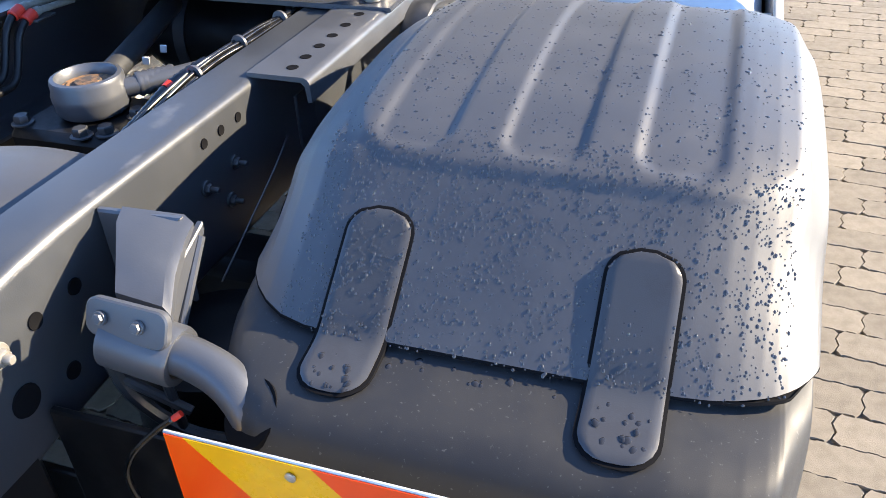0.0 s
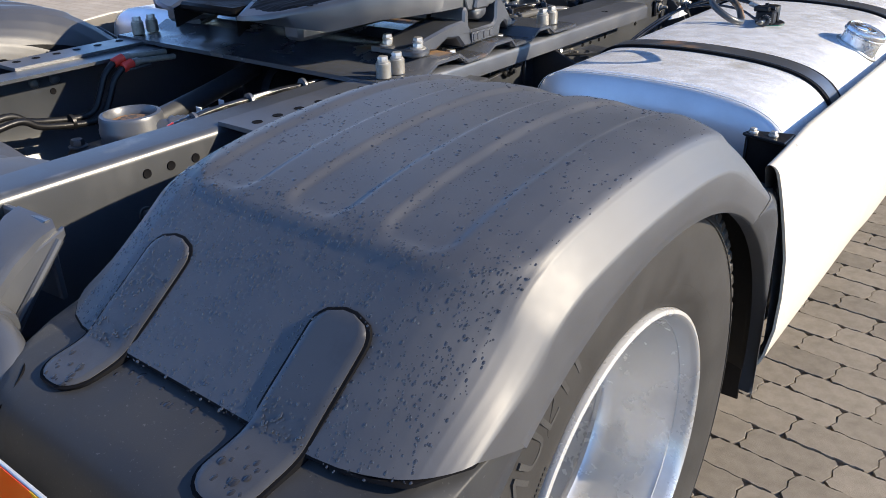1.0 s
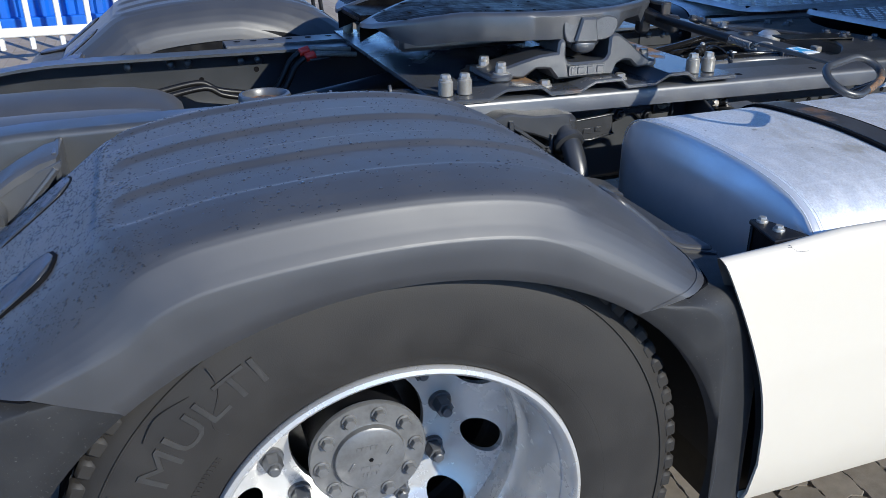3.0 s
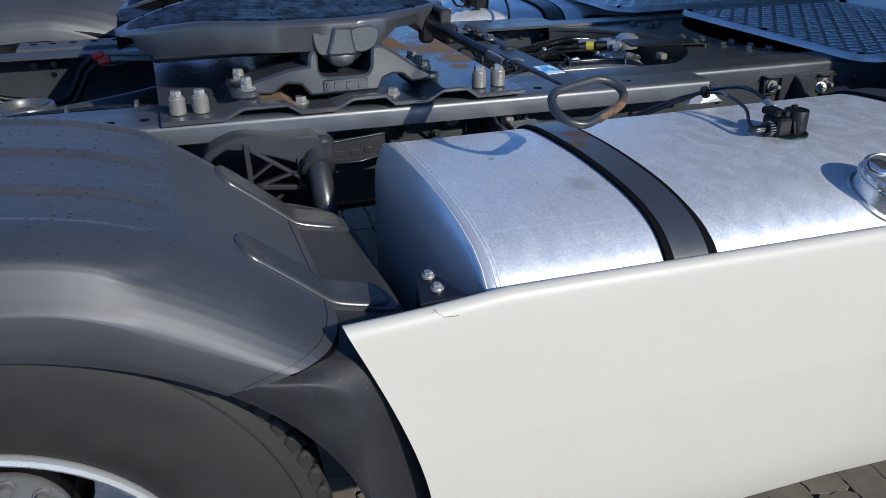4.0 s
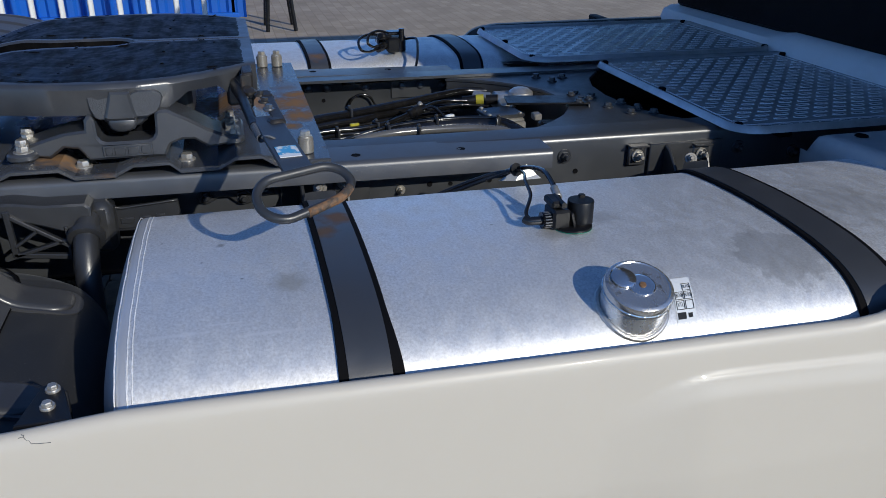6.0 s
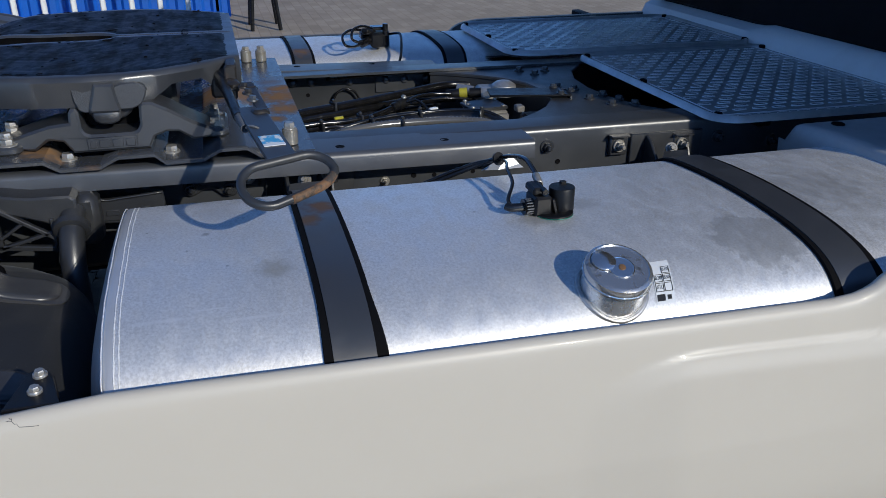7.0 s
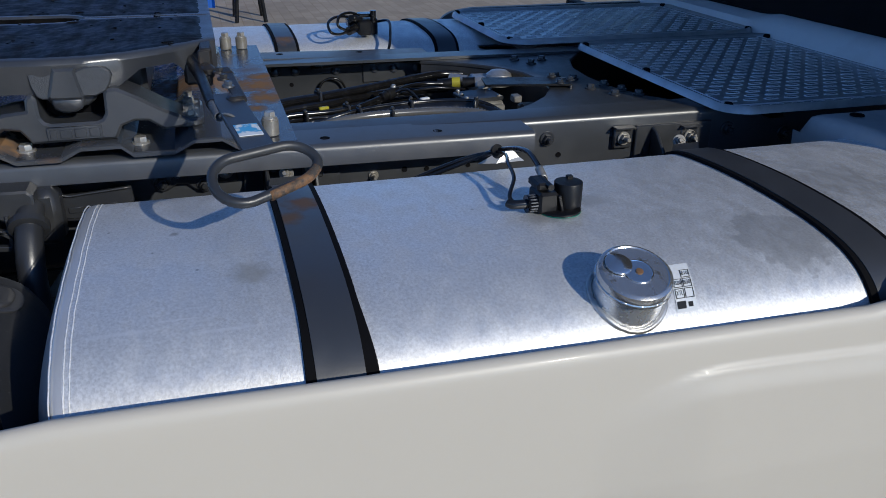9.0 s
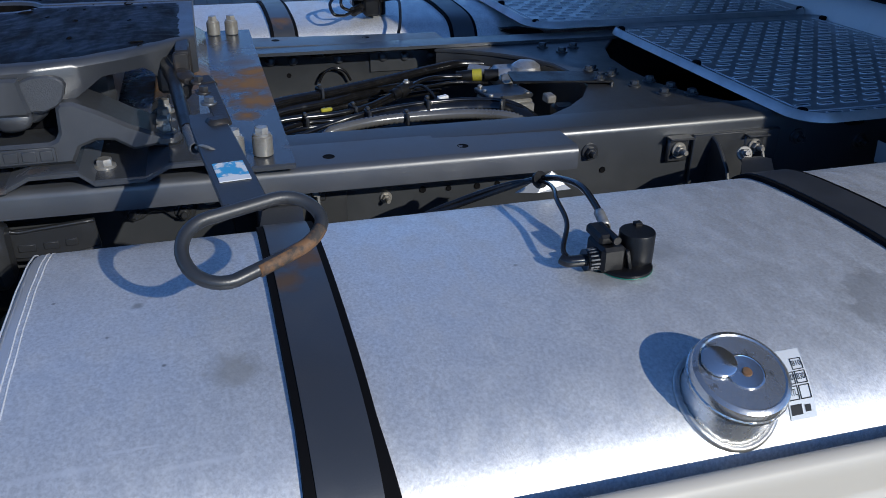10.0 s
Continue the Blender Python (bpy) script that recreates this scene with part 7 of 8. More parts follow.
hose("air_hose", [(-0.37, 1.20, 0.905), (-0.36, 1.45, 0.915), (-0.33, 1.62, 0.912), (-0.27, 1.74, 0.895), (-0.2, 1.80, 0.86)], 0.010, "black air hose along the far rail")
for x, y, z, turn, h in ((-0.077, 1.18, 0.879, 25, 0.046), (0.082, 1.125, 0.876, 15, 0.026), (0.040, 1.235, 0.878, 22, 0.028), (0.100, 1.2556, 0.880, 10, 0.036), (0.060, 1.397, 0.880, 0, 0.040), (0.098, 1.560, 0.880, -30, 0.040), (0.140, 1.33, 0.886, 0, 0.026)):
    solo("cable_clip", Shape().box((x, y, z), (0.034, 0.0075, h), 0.003, pose(0, 0, 0, 0, 0, turn)).box((x, y, z + h / 2 + 0.003), (0.010, 0.0095, 0.007), 0.002, pose(0, 0, 0, 0, 0, turn)), M_FRAME_DK, "small dark cable clip holding the hoses", "cable clip", "cable clips")
coupler = thing("cable_coupler", "black cable coupler with a small metal screw", "cable coupler", at=(-0.05, 1.365, 0.875))
part("body", Shape().cyl((-0.028, 1.338, 0.886), (-0.066, 1.392, 0.893), 0.0125, n=18, bev=0.002).cyl((-0.040, 1.355, 0.888), (-0.054, 1.375, 0.891), 0.0155, n=18, bev=0.002), M_BLACK, coupler, "round black coupler body")
part("screw", Shape().bolt((-0.056, 1.378, 0.905), (0, 0, 1), 0.0055, 0.008, 1.4), M_ZINC, coupler, "bright screw head")
solo("cable_tag", Shape().box((0.0515, 1.175, 0.889), (0.009, 0.026, 0.008), 0.002, pose(0, 0, 0, 0, 0, 14)), M_LIME, "small bright yellow cable tag", "cable tag")
solo("wire_plug", Shape().box((0.010, 1.447, 0.884), (0.013, 0.028, 0.010), 0.002, pose(0, 0, 0, 0, 0, 25)), M_STICKER_WHITE, "small white wire plug", "plug")

# drive line below, in shade: shaft, air tank and gearbox added to darken the bay
ps = thing("propeller_shaft", "black propeller shaft added under the frame to darken the bay", "propeller shaft", at=(0, 1.2, 0.5))
part("tube", Shape().cyl((0, 0.25, 0.56), (0, 3.0, 0.62), 0.06, n=24), M_BLACK, ps)
part("joint", Shape().cyl((0, 0.22, 0.56), (0, 0.30, 0.56), 0.085, n=24), M_BLACK, ps)
ax = thing("axle_housing", "dark cast drive axle housing", "axle", at=(0, -0.03, 0.3))
part("differential", Shape().lathe([(0.05, -0.24), (0.13, -0.22), (0.20, -0.10), (0.215, 0.0), (0.19, 0.12), (0.12, 0.25), (0.09, 0.30)], Matrix.Translation((0, -0.03, AXLE_Z)) @ pose(0, 0, 0, -90, 0, 0), 32), M_BLACK, ax, "cast differential bulge", angle=40)
part("beam", Shape().box((0, -0.03, AXLE_Z), (1.2, 0.15, 0.15), 0.03), M_BLACK, ax)
for s in (1, -1):
    sp2 = thing("air_spring", "black rubber air spring bellows", "air spring", "air springs", (s * 0.45, -0.42, 0.3))
    part("bellows", Shape().lathe([(0.10, 0.0), (0.135, 0.03), (0.14, 0.10), (0.135, 0.20), (0.12, 0.24), (0.06, 0.25)], Matrix.Translation((s * 0.47, -0.40, 0.42)), 32), M_BLACK, sp2)
    part("piston", Shape().lathe([(0.09, 0), (0.10, 0.10)], Matrix.Translation((s * 0.47, -0.40, 0.32)), 24), M_BLACK, sp2)
tk = thing("air_tank", "black steel air tank added under the frame to darken the bay", "air tank", at=(0, 0.62, 0.5))
part("shell", Shape().lathe([(0.02, -0.30), (0.09, -0.28), (0.12, -0.22), (0.12, 0.22), (0.09, 0.28), (0.02, 0.30)], Matrix.Translation((0, 0.60, 0.75)) @ pose(0, 0, 0, 0, 90, 0), 32), M_BLACK, tk)
for x in (-0.15, 0.15):
    part("tank_band", Shape().lathe([(0.1205, -0.016), (0.1235, -0.016), (0.1235, 0.016), (0.1205, 0.016)], Matrix.Translation((x, 0.60, 0.75)) @ pose(0, 0, 0, 0, 90, 0), 32, caps=False), M_FRAME_DK, tk, "dark steel holding band")
# plain black block, added so that the depth between the rails stays dark
ub = thing("gearbox", "black block added as a gearbox to darken the depth between the rails", "gearbox", at=(0, 2.3, 0.3))
part("casing", Shape().box((0, 2.45, 0.62), (0.55, 0.85, 0.42), 0.05), M_SHADE_BLACK, ub)

# ---- between the rails, behind the coupling ----
vj = thing("axle_strut", "grey cast axle strut joint with bare rubber bush", "axle strut", at=(0, -0.01, 0.80))
part("ring", Shape().lathe([(0.052, 0.0), (0.066, 0.004), (0.072, 0.014), (0.072, 0.030), (0.074, 0.038), (0.074, 0.052), (0.071, 0.060), (0.071, 0.078), (0.068, 0.086), (0.060, 0.088), (0.055, 0.080), (0.054, 0.060)], Matrix.Translation((-0.005, -0.02, 0.815)), 48, caps=False), M_FRAME, vj, "thick cast ring", angle=40)
part("bush", Shape().lathe([(0.055, 0), (0.050, 0.004), (0.044, 0.002), (0.040, 0.007), (0.030, 0.004), (0.024, 0.011), (0.002, 0.012)], Matrix.Translation((-0.005, -0.02, 0.877)), 40), M_RUST, vj, "rusty bush inside the ring", angle=30)
part("rod", Shape().tube([(0.06, 0.01, 0.852), (0.14, 0.09, 0.856), (0.24, 0.22, 0.858), (0.30, 0.32, 0.86)], 0.019, 16, smooth=4).tube([(0.075 + 0.004 * i, 0.028 + 0.0048 * i, 0.853) for i in range(13)], 0.022, 16, rings=0.12), M_FRAME, vj, "ribbed rod to the near rail", angle=60)
part("rod", Shape().tube([(-0.02, 0.04, 0.842), (-0.06, 0.22, 0.856), (-0.10, 0.42, 0.88)], 0.024, 16, smooth=4), M_FRAME_DK, vj, "rod to the far rail", angle=60)
part("saddle", Shape().box((0.0, -0.03, 0.785), (0.24, 0.20, 0.05), 0.015), M_BLACK, vj, "dark saddle on the axle")
for x, y in ((0.09, -0.10), (0.10, -0.02), (-0.10, -0.10), (0.05, -0.12)):
    part("nut", Shape().bolt((x, y, 0.81), (0, 0, 1), 0.015, 0.018, 1.4), M_FRAME_DK, vj)
for ob in vj.children:
    if ob.name.split(".")[0] in ("ring", "bush"):
        ob.data.transform(Matrix.Translation((0.008, 0.0, 0.80)) @ Matrix.Diagonal((0.96, 0.96, 0.84, 1)) @ Matrix.Translation((0, 0, -0.80)))
for x, y, z in ((0.0, 0.16, 0.845), (-0.005, 0.23, 0.845)):
    solo("paper_tag", Shape().box((x, y, z), (0.014, 0.003, 0.020), 0.001, pose(0, 0, 0, 20, 10, 35)), M_STICKER_WHITE, "small white paper tag on a cable", "tag", "cable tags")
solo("brake_wire", Shape().tube([(0.44, -0.06, 0.83), (0.452, -0.14, 0.806), (0.462, -0.25, 0.772), (0.470, -0.36, 0.735)], 0.0016, 6, smooth=4), M_FRAME, "thin bare wire beside the chassis rail", "wire", angle=180)
solo("stay_plate", Shape().prism([(0, 0), (0.075, 0.0), (0.06, -0.05), (0.07, -0.10), (0.02, -0.13), (0.0, -0.09)], Matrix.Translation((0.462, -0.06, 0.905)) @ pose(0, 0, 0, 90, 0, 90), 0.006, 0.0015), M_FRAME_DK, "dark steel stay plate below the mounting angle", "stay plate")
loom = thing("wire_loom", "bundle of black cables tied along the chassis rail", "wire loom", at=(0.28, 0.1, 0.9))
rnd = random.Random(3)
for i in range(9):
    ox, oz = rnd.uniform(-0.011, 0.011), rnd.uniform(-0.009, 0.009)
    part("cable", Shape().tube([(0.235 + ox, -0.24, 0.86 + oz), (0.245 + ox, -0.14, 0.89 + oz), (0.255 + ox * 0.8, -0.03, 0.912 + oz), (0.264 + ox * 0.6, 0.04, 0.920 + oz), (0.272 + ox * 0.9, 0.10, 0.923 + oz * 0.8), (0.279 + ox * 0.8, 0.17, 0.925 + oz), (0.285 + ox * 0.5, 0.24, 0.926 + oz * 0.6), (0.30, 0.34, 0.925 + oz)], 0.0038, 8, smooth=6), M_CABLE, loom, angle=180)
part("conduit", Shape().tube([(0.19, -0.22, 0.84), (0.20, -0.13, 0.865), (0.215, -0.05, 0.895), (0.25, 0.02, 0.917)], 0.011, 12, smooth=14, rings=0.14), M_CABLE, loom, "short ribbed conduit", angle=180)
for y, x, z in ((-0.03, 0.255, 0.915), (0.10, 0.272, 0.927), (0.24, 0.285, 0.93)):
    part("cable_tie", Shape().lathe([(0.017, -0.003), (0.017, 0.003)], Matrix.Translation((x, y, z - 0.003)) @ pose(0, 0, 0, 90, 0, -8), 18), M_FRAME, loom, "grey cable tie")
part("red_tape", Shape().cyl((0.214, -0.062, 0.893), (0.217, -0.05, 0.898), 0.0122, n=14), M_RED, loom, "red marker tape")
al = thing("air_line", "black twin air lines with red couplings", "air line", at=(-0.3, 0.1, 0.85))
for dx, dy, dz in ((0.0, 0.0, 0.0), (0.016, 0.014, -0.013)):
    run = [(-0.250, -0.30, 0.850), (-0.265, -0.17, 0.868), (-0.268, -0.12, 0.845), (-0.272, -0.07, 0.832), (-0.275, 0.01, 0.820), (-0.278, 0.05, 0.829), (-0.282, 0.078, 0.867), (-0.284, 0.10, 0.905), (-0.286, 0.130, 0.928)]
    part("line", Shape().tube([(x + dx, y + dy, z + dz) for x, y, z in run], 0.0085, 12, smooth=6), M_BLACK, al, angle=180)
    part("red_coupling", Shape().cyl((-0.286 + dx, 0.130 + dy, 0.928 + dz), (-0.287 + dx, 0.160 + dy, 0.936 + dz), 0.0125, n=18, bev=0.002), M_RED, al, "bright red coupling")
    part("union", Shape().cyl((-0.287 + dx, 0.160 + dy, 0.936 + dz), (-0.288 + dx, 0.176 + dy, 0.936 + dz), 0.010, n=14).cyl((-0.288 + dx, 0.176 + dy, 0.936 + dz), (-0.290 + dx, 0.285 + dy, 0.927 + dz), 0.0075, n=12), M_SPACER, al, "metal union and pipe")
part("cable_tie", Shape().lathe([(0.019, -0.004), (0.019, 0.004)], Matrix.Translation((-0.266, -0.02, 0.818)) @ pose(0, 0, 0, 90, 0, 0), 16), M_BLACK, al)
part("holder", Shape().box((-0.285, 0.185, 0.911), (0.07, 0.06, 0.005), 0.001), M_FRAME_DK, al, "small holder plate")

# rear cover between the rails: two long lobes with a pale strip
rc = thing("rear_cover", "grey moulded rear chassis cover with two long lobes", "chassis cover", at=(0, -0.8, 0.75))
rows = []
ysc = [-0.215, -0.22, -0.24, -0.28, -0.34, -0.42, -0.55, -0.75, -1.0, -1.4]
hs = [0.0, 0.42, 0.62, 0.78, 0.88, 0.94, 0.98, 1.0, 1.0, 1.0]
for y, h in zip(ysc, hs):
    row = []
    for i in range(61):
        x = -0.315 + 0.60 * i / 60
        lobe1 = max(0.0, 1 - ((x - 0.105) / 0.185) ** 2) ** 0.6
        lobe2 = max(0.0, 1 - ((x + 0.165) / 0.155) ** 2) ** 0.6
        sag = 0.025 * (y + 0.5) if y < -0.5 else 0.0
        row.append((x, y, 0.775 + h * (0.05 + 0.075 * max(lobe1, lobe2)) + sag))
    rows.append(row)
part("shell", Shape().grid(rows), M_GUARD, rc, "smooth grey moulding", angle=70)
part("pale_strip", Shape().grid([[(-0.045 + dx, y, 0.775 + h * 0.085 + (0.025 * (y + 0.5) if y < -0.5 else 0) + 0.012) for dx in (-0.02, 0.0, 0.02)] for y, h in list(zip(ysc, hs))[3:]]), M_GUARD, rc, "pale bare strip between the lobes")
oval = [(0.150 + 0.050 * math.cos(a), -0.705 + 0.060 * math.sin(a), 0.889) for a in [2 * math.pi * i / 40 for i in range(40)]]
part("oval_mark", Shape().tube(oval, 0.003, 6, closed=True), M_GUARD, rc, "plain raised oval", angle=180)
part("oval_bar", Shape().box((0.150, -0.705, 0.889), (0.012, 0.085, 0.005), 0.002, pose(0, 0, 0, 0, 0, 25)), M_GUARD, rc, "plain raised bar inside the oval")

# ---- catwalk ----
M_TREAD = weathered(mat("tread_plate", (0.50, 0.51, 0.52), 0.4, 0.6), (0.38, 0.38, 0.385), 14, 0.42, 0.7, (0.32, 0.48), 0.1, 300)


def tread_plate(x0, x1, y0, y1, z, r, name, label):
    t = thing(name, label, "tread plate", "catwalk plates", ((x0 + x1) / 2, (y0 + y1) / 2, z - 0.03))
    w, h = x1 - x0, y1 - y0
    cx, cy = (x0 + x1) / 2, (y0 + y1) / 2
    rings = []
    for grow, dz in ((-0.012, -0.006), (0.0, -0.006), (0.006, 0.002), (0.014, 0.004), (0.020, -0.002), (0.024, -0.013)):
        rings.append([(a, b, z + dz) for a, b in rounded(w - 0.048 + 2 * grow, h - 0.048 + 2 * grow, r + grow, 8, cx, cy)])
    sh = Shape()
    k = len(rings[0])
    for ring in rings:
        sh.v += ring
    for i in range(len(rings) - 1):
        sh.f += [(i * k + j, i * k + (j + 1) % k, (i + 1) * k + (j + 1) % k, (i + 1) * k + j) for j in range(k)]
    sh.f.append(tuple(range(k)))
    part("sheet", sh, M_TREAD, t, "pressed sheet with a rolled rim", angle=40)
    slots = Shape()
    holes = Shape()
    px, py = 0.036, 0.058
    fx0, fx1 = x0 + 0.055, x1 - 0.095
    nx, ny = int((fx1 - fx0) / px), int((h - 0.13) / py)
    spots = [(x1 - 0.040, y0 + 0.10 + py * j) for j in range(ny)]
    for i in range(nx + 1):
        spots += [(fx0 + (fx1 - fx0) * i / nx, y0 + 0.065 + py * j + (py / 2 if i % 2 else 0)) for j in range(ny + 1)]
    for a, b in spots:
        if b > y1 - 0.05:
            continue
        o = rounded(0.0165, 0.040, 0.0080, 4, a, b)
        inn = rounded(0.0100, 0.0335, 0.0048, 4, a, b)
        q = len(o)
        slots.add([(p[0], p[1], z - 0.0063) for p in o] + [(p[0], p[1], z - 0.0040) for p in inset(o, 0.0010)] + [(p[0], p[1], z - 0.0040) for p in inn] + [(p[0], p[1], z - 0.0064) for p in inn],
                  [(r2 * q + c, r2 * q + (c + 1) % q, (r2 + 1) * q + (c + 1) % q, (r2 + 1) * q + c) for r2 in range(3) for c in range(q)])
        holes.add([(p[0], p[1], z - 0.0055) for p in inn], [tuple(range(q))])
    line = rounded(fx1 - fx0 + 0.075, h - 0.085, 0.03, 6, (fx0 + fx1) / 2, cy)
    part("pressed_line", Shape().tube([(p[0], p[1], z - 0.0062) for p in line], 0.0022, 6, closed=True), M_SLOT, t, "pressed border line", angle=180)
    part("raised_slot", slots, M_SLOT, t, "rows of raised anti-slip slots", kind="stuff", angle=35)
    part("slot_opening", holes, M_FRAME_DK, t, "dark slot openings", kind="stuff")
    for a, b in ((x0 + 0.05, y0 + 0.03), (x1 - 0.05, y0 + 0.03), (x0 + 0.05, y1 - 0.03), (x1 - 0.05, y1 - 0.03), (cx, y0 + 0.03)):
        part("rubber_cap", Shape().lathe([(0.011, -0.006), (0.011, 0.002), (0.008, 0.005)], Matrix.Translation((a, b, z)), 16), M_GAP, t)
    return t


tread_plate(-0.378, 0.492, 2.035, 2.765, 0.940, 0.05, "catwalk_plate", "grey slotted metal catwalk plate over the frame")
tread_plate(-1.06, -0.385, 1.82, 2.765, 0.948, 0.07, "catwalk_plate", "grey slotted metal catwalk plate over the far tank")
bearer = thing("catwalk_bearer", "black steel bearer under the catwalk", "bearer", at=(0, 2.3, 0.85))
part("beam", Shape().box((0.05, 2.20, 0.915), (0.80, 0.04, 0.03), 0.004).box((-0.55, 2.5, 0.915), (1.7, 0.04, 0.03), 0.004), M_SHADE_BLACK, bearer)

# ---- cab ----
cabin = thing("cab", "white truck cab with its rear wall coloured black for shade", "cab", at=(0, 3.8, 0.5))
# black here stands for an unlit wall
part("rear_wall", Shape().box((0, 3.90, 1.97), (2.46, 2.18, 2.0), 0.03), M_SHADE_BLACK, cabin, "rear wall with its shade put into the black colour")
fr = []
for x in [-1.24 + 2.48 * i / 40 for i in range(41)]:
    bow = 0.035 * (1 - (x / 1.24) ** 2)
    step = 0.016 * max(0.0, min(1.0, (-0.40 - x) / 0.05))
    fr.append([(x, 2.752 - bow * 0.4, 0.915), (x, 2.755 - bow * 0.4, 0.940), (x, 2.768 - bow * 0.4, 0.972), (x, 2.786 - bow * 0.4, 0.994 - step), (x, 2.800, 1.002 - step), (x, 2.84, 1.004 - step), (x, 2.84, 0.90), (x, 2.752 - bow * 0.4, 0.915)])
part("rear_fairing", Shape().grid(fr), M_WHITE, cabin, "white moulded fairing along the cab's foot", angle=40)
# out of view, set so their shadow falls over the catwalk and step
for s in (1, -1):
    part("shade_deflector", Shape().prism([(0, 0), (0.455, 0.0), (0.455, 1.85), (0.15, 1.85), (0, 1.6)], Matrix.Translation((s * 1.205, 2.415, 1.02)) @ pose(0, 0, 0, 90, 0, 90), 0.03 * s, 0.006), M_SKIRT, cabin, "unseen cream side deflector added to shade catwalk and step")
part("chassis_panel", Shape().box((0, 3.6, 0.62), (2.2, 1.6, 0.5), 0.05), M_SHADE_BLACK, cabin, "dark lower body")
part("side_panel", Shape().box((1.235, 3.86, 1.75), (0.02, 2.0, 1.7), 0.008), M_SKIRT, cabin, "cream painted cab side")
M_STEP = weathered(mat("step_plastic", (0.36, 0.365, 0.37), 0.4), (0.28, 0.28, 0.28), 6, 0.45, 0.75, (0.30, 0.45), 0.05, 300)
st = thing("side_step", "grey moulded step panel over the tank's front end", "step", "side steps", (0.9, 2.45, 0.84))
rws = []
for y, dz, dx in ((2.196, -0.095, 0.0), (2.192, -0.050, 0.0), (2.197, -0.014, 0.004), (2.206, -0.003, 0.008), (2.225, 0.002, 0.012), (2.30, 0.004, 0.012), (2.50, 0.006, 0.012), (2.66, 0.008, 0.012)):
    row = []
    for x, dz2 in ((0.520, -0.085), (0.535, -0.040), (0.556, -0.008), (0.580, 0.0), (0.70, 0.006), (0.90, 0.008), (1.10, 0.002), (1.18, -0.008), (1.215, -0.03), (1.228, -0.07)):
        row.append((x + dx * 0.3, y + 0.10 * max(0.0, (x - 0.56)) * (1 if y < 2.6 else 0) * 0.35, 0.944 + min(dz + (dz2 if dz > -0.02 else 0), dz2 if dz > -0.02 else dz)))
    rws.append(row)
part("panel", Shape().grid(rws), M_STEP, st, "grey moulded panel", angle=45)
part("fixing_hole", Shape().lathe([(0.016, 0), (0.014, 0.003), (0.011, -0.004)], Matrix.Translation((0.62, 2.27, 0.9475)), 18), M_GAP, st)

# ---- rear end ----
bd = thing("marker_board", "reflective orange and amber striped rear marker board", "marker board", at=(0.93, -0.745, 0.66))
BT, BH, BX0, BX1 = 0.867, 0.20, 0.662, 1.235
part("back_sheet", Shape().box(((BX0 + BX1) / 2, -0.744, BT - BH / 2), (BX1 - BX0, 0.004, BH), 0.001), M_PLATE_EDGE, bd, "bare aluminium sheet with a white edge")


def clipped(poly, limit, sign):
    """The part of a polygon on one side of an upright line."""
    out = []
    for p, q in zip(poly, poly[1:] + poly[:1]):
        a, b = sign * (p[0] - limit), sign * (q[0] - limit)
        if a >= 0:
            out.append(p)
        if a * b < 0:
            f = a / (a - b)
            out.append((p[0] + (q[0] - p[0]) * f, p[1] + (q[1] - p[1]) * f))
    return out


STRIPE, LEAN = 0.136, 0.19
for i in range(-2, 5):
    a = 0.822 + STRIPE * i
    poly = [(a, BT - 0.002), (a + STRIPE, BT - 0.002), (a + STRIPE + LEAN, BT - BH + 0.002), (a + LEAN, BT - BH + 0.002)]
    poly = clipped(clipped(poly, BX0 + 0.002, 1), BX1 - 0.002, -1)
    if len(poly) > 2:
        part("reflective_stripe", Shape().prism(poly, Matrix.Translation((0, -0.7462, 0)) @ pose(0, 0, 0, 90, 0, 0), 0.0012), M_ORANGE if i % 2 == 0 else M_AMBER, bd, "reflective diagonal stripe")
for x in (0.80, 1.06):
    part("rivet", Shape().lathe([(0.0058, 0), (0.0058, 0.0015), (0.003, 0.003)], Matrix.Translation((x, -0.7487, BT - 0.018)) @ pose(0, 0, 0, 90, 0, 0), 16), M_ZINC, bd)
for x in (0.84, 1.08):
    part("board_clip", Shape().box((x, -0.727, 0.795), (0.012, 0.024, 0.012), 0.002), M_HUB, bd, "bare metal fixing clip")
tl = thing("tail_lamp", "red tail lamp behind the marker board", "tail lamp", at=(1.0, -0.72, 0.6))
part("lens", Shape().box((1.10, -0.726, 0.710), (0.20, 0.022, 0.07), 0.008), M_LENS, tl, "red plastic lens")
part("housing", Shape().box((1.10, -0.712, 0.710), (0.22, 0.012, 0.085), 0.004), M_BLACK, tl, "black housing")
pg = thing("cable_pigtail", "thin black cable with a red tip", "cable", at=(0.6, -0.68, 0.6))
part("wire", Shape().tube([(0.60, -0.665, 0.785), (0.575, -0.675, 0.765), (0.545, -0.69, 0.73), (0.53, -0.69, 0.68), (0.54, -0.68, 0.60), (0.56, -0.66, 0.5)], 0.004, 8, smooth=5), M_CABLE, pg, angle=180)
part("tip", Shape().cyl((0.60, -0.665, 0.785), (0.609, -0.660, 0.7915), 0.0042, n=10), M_RED, pg, "red end sleeve")


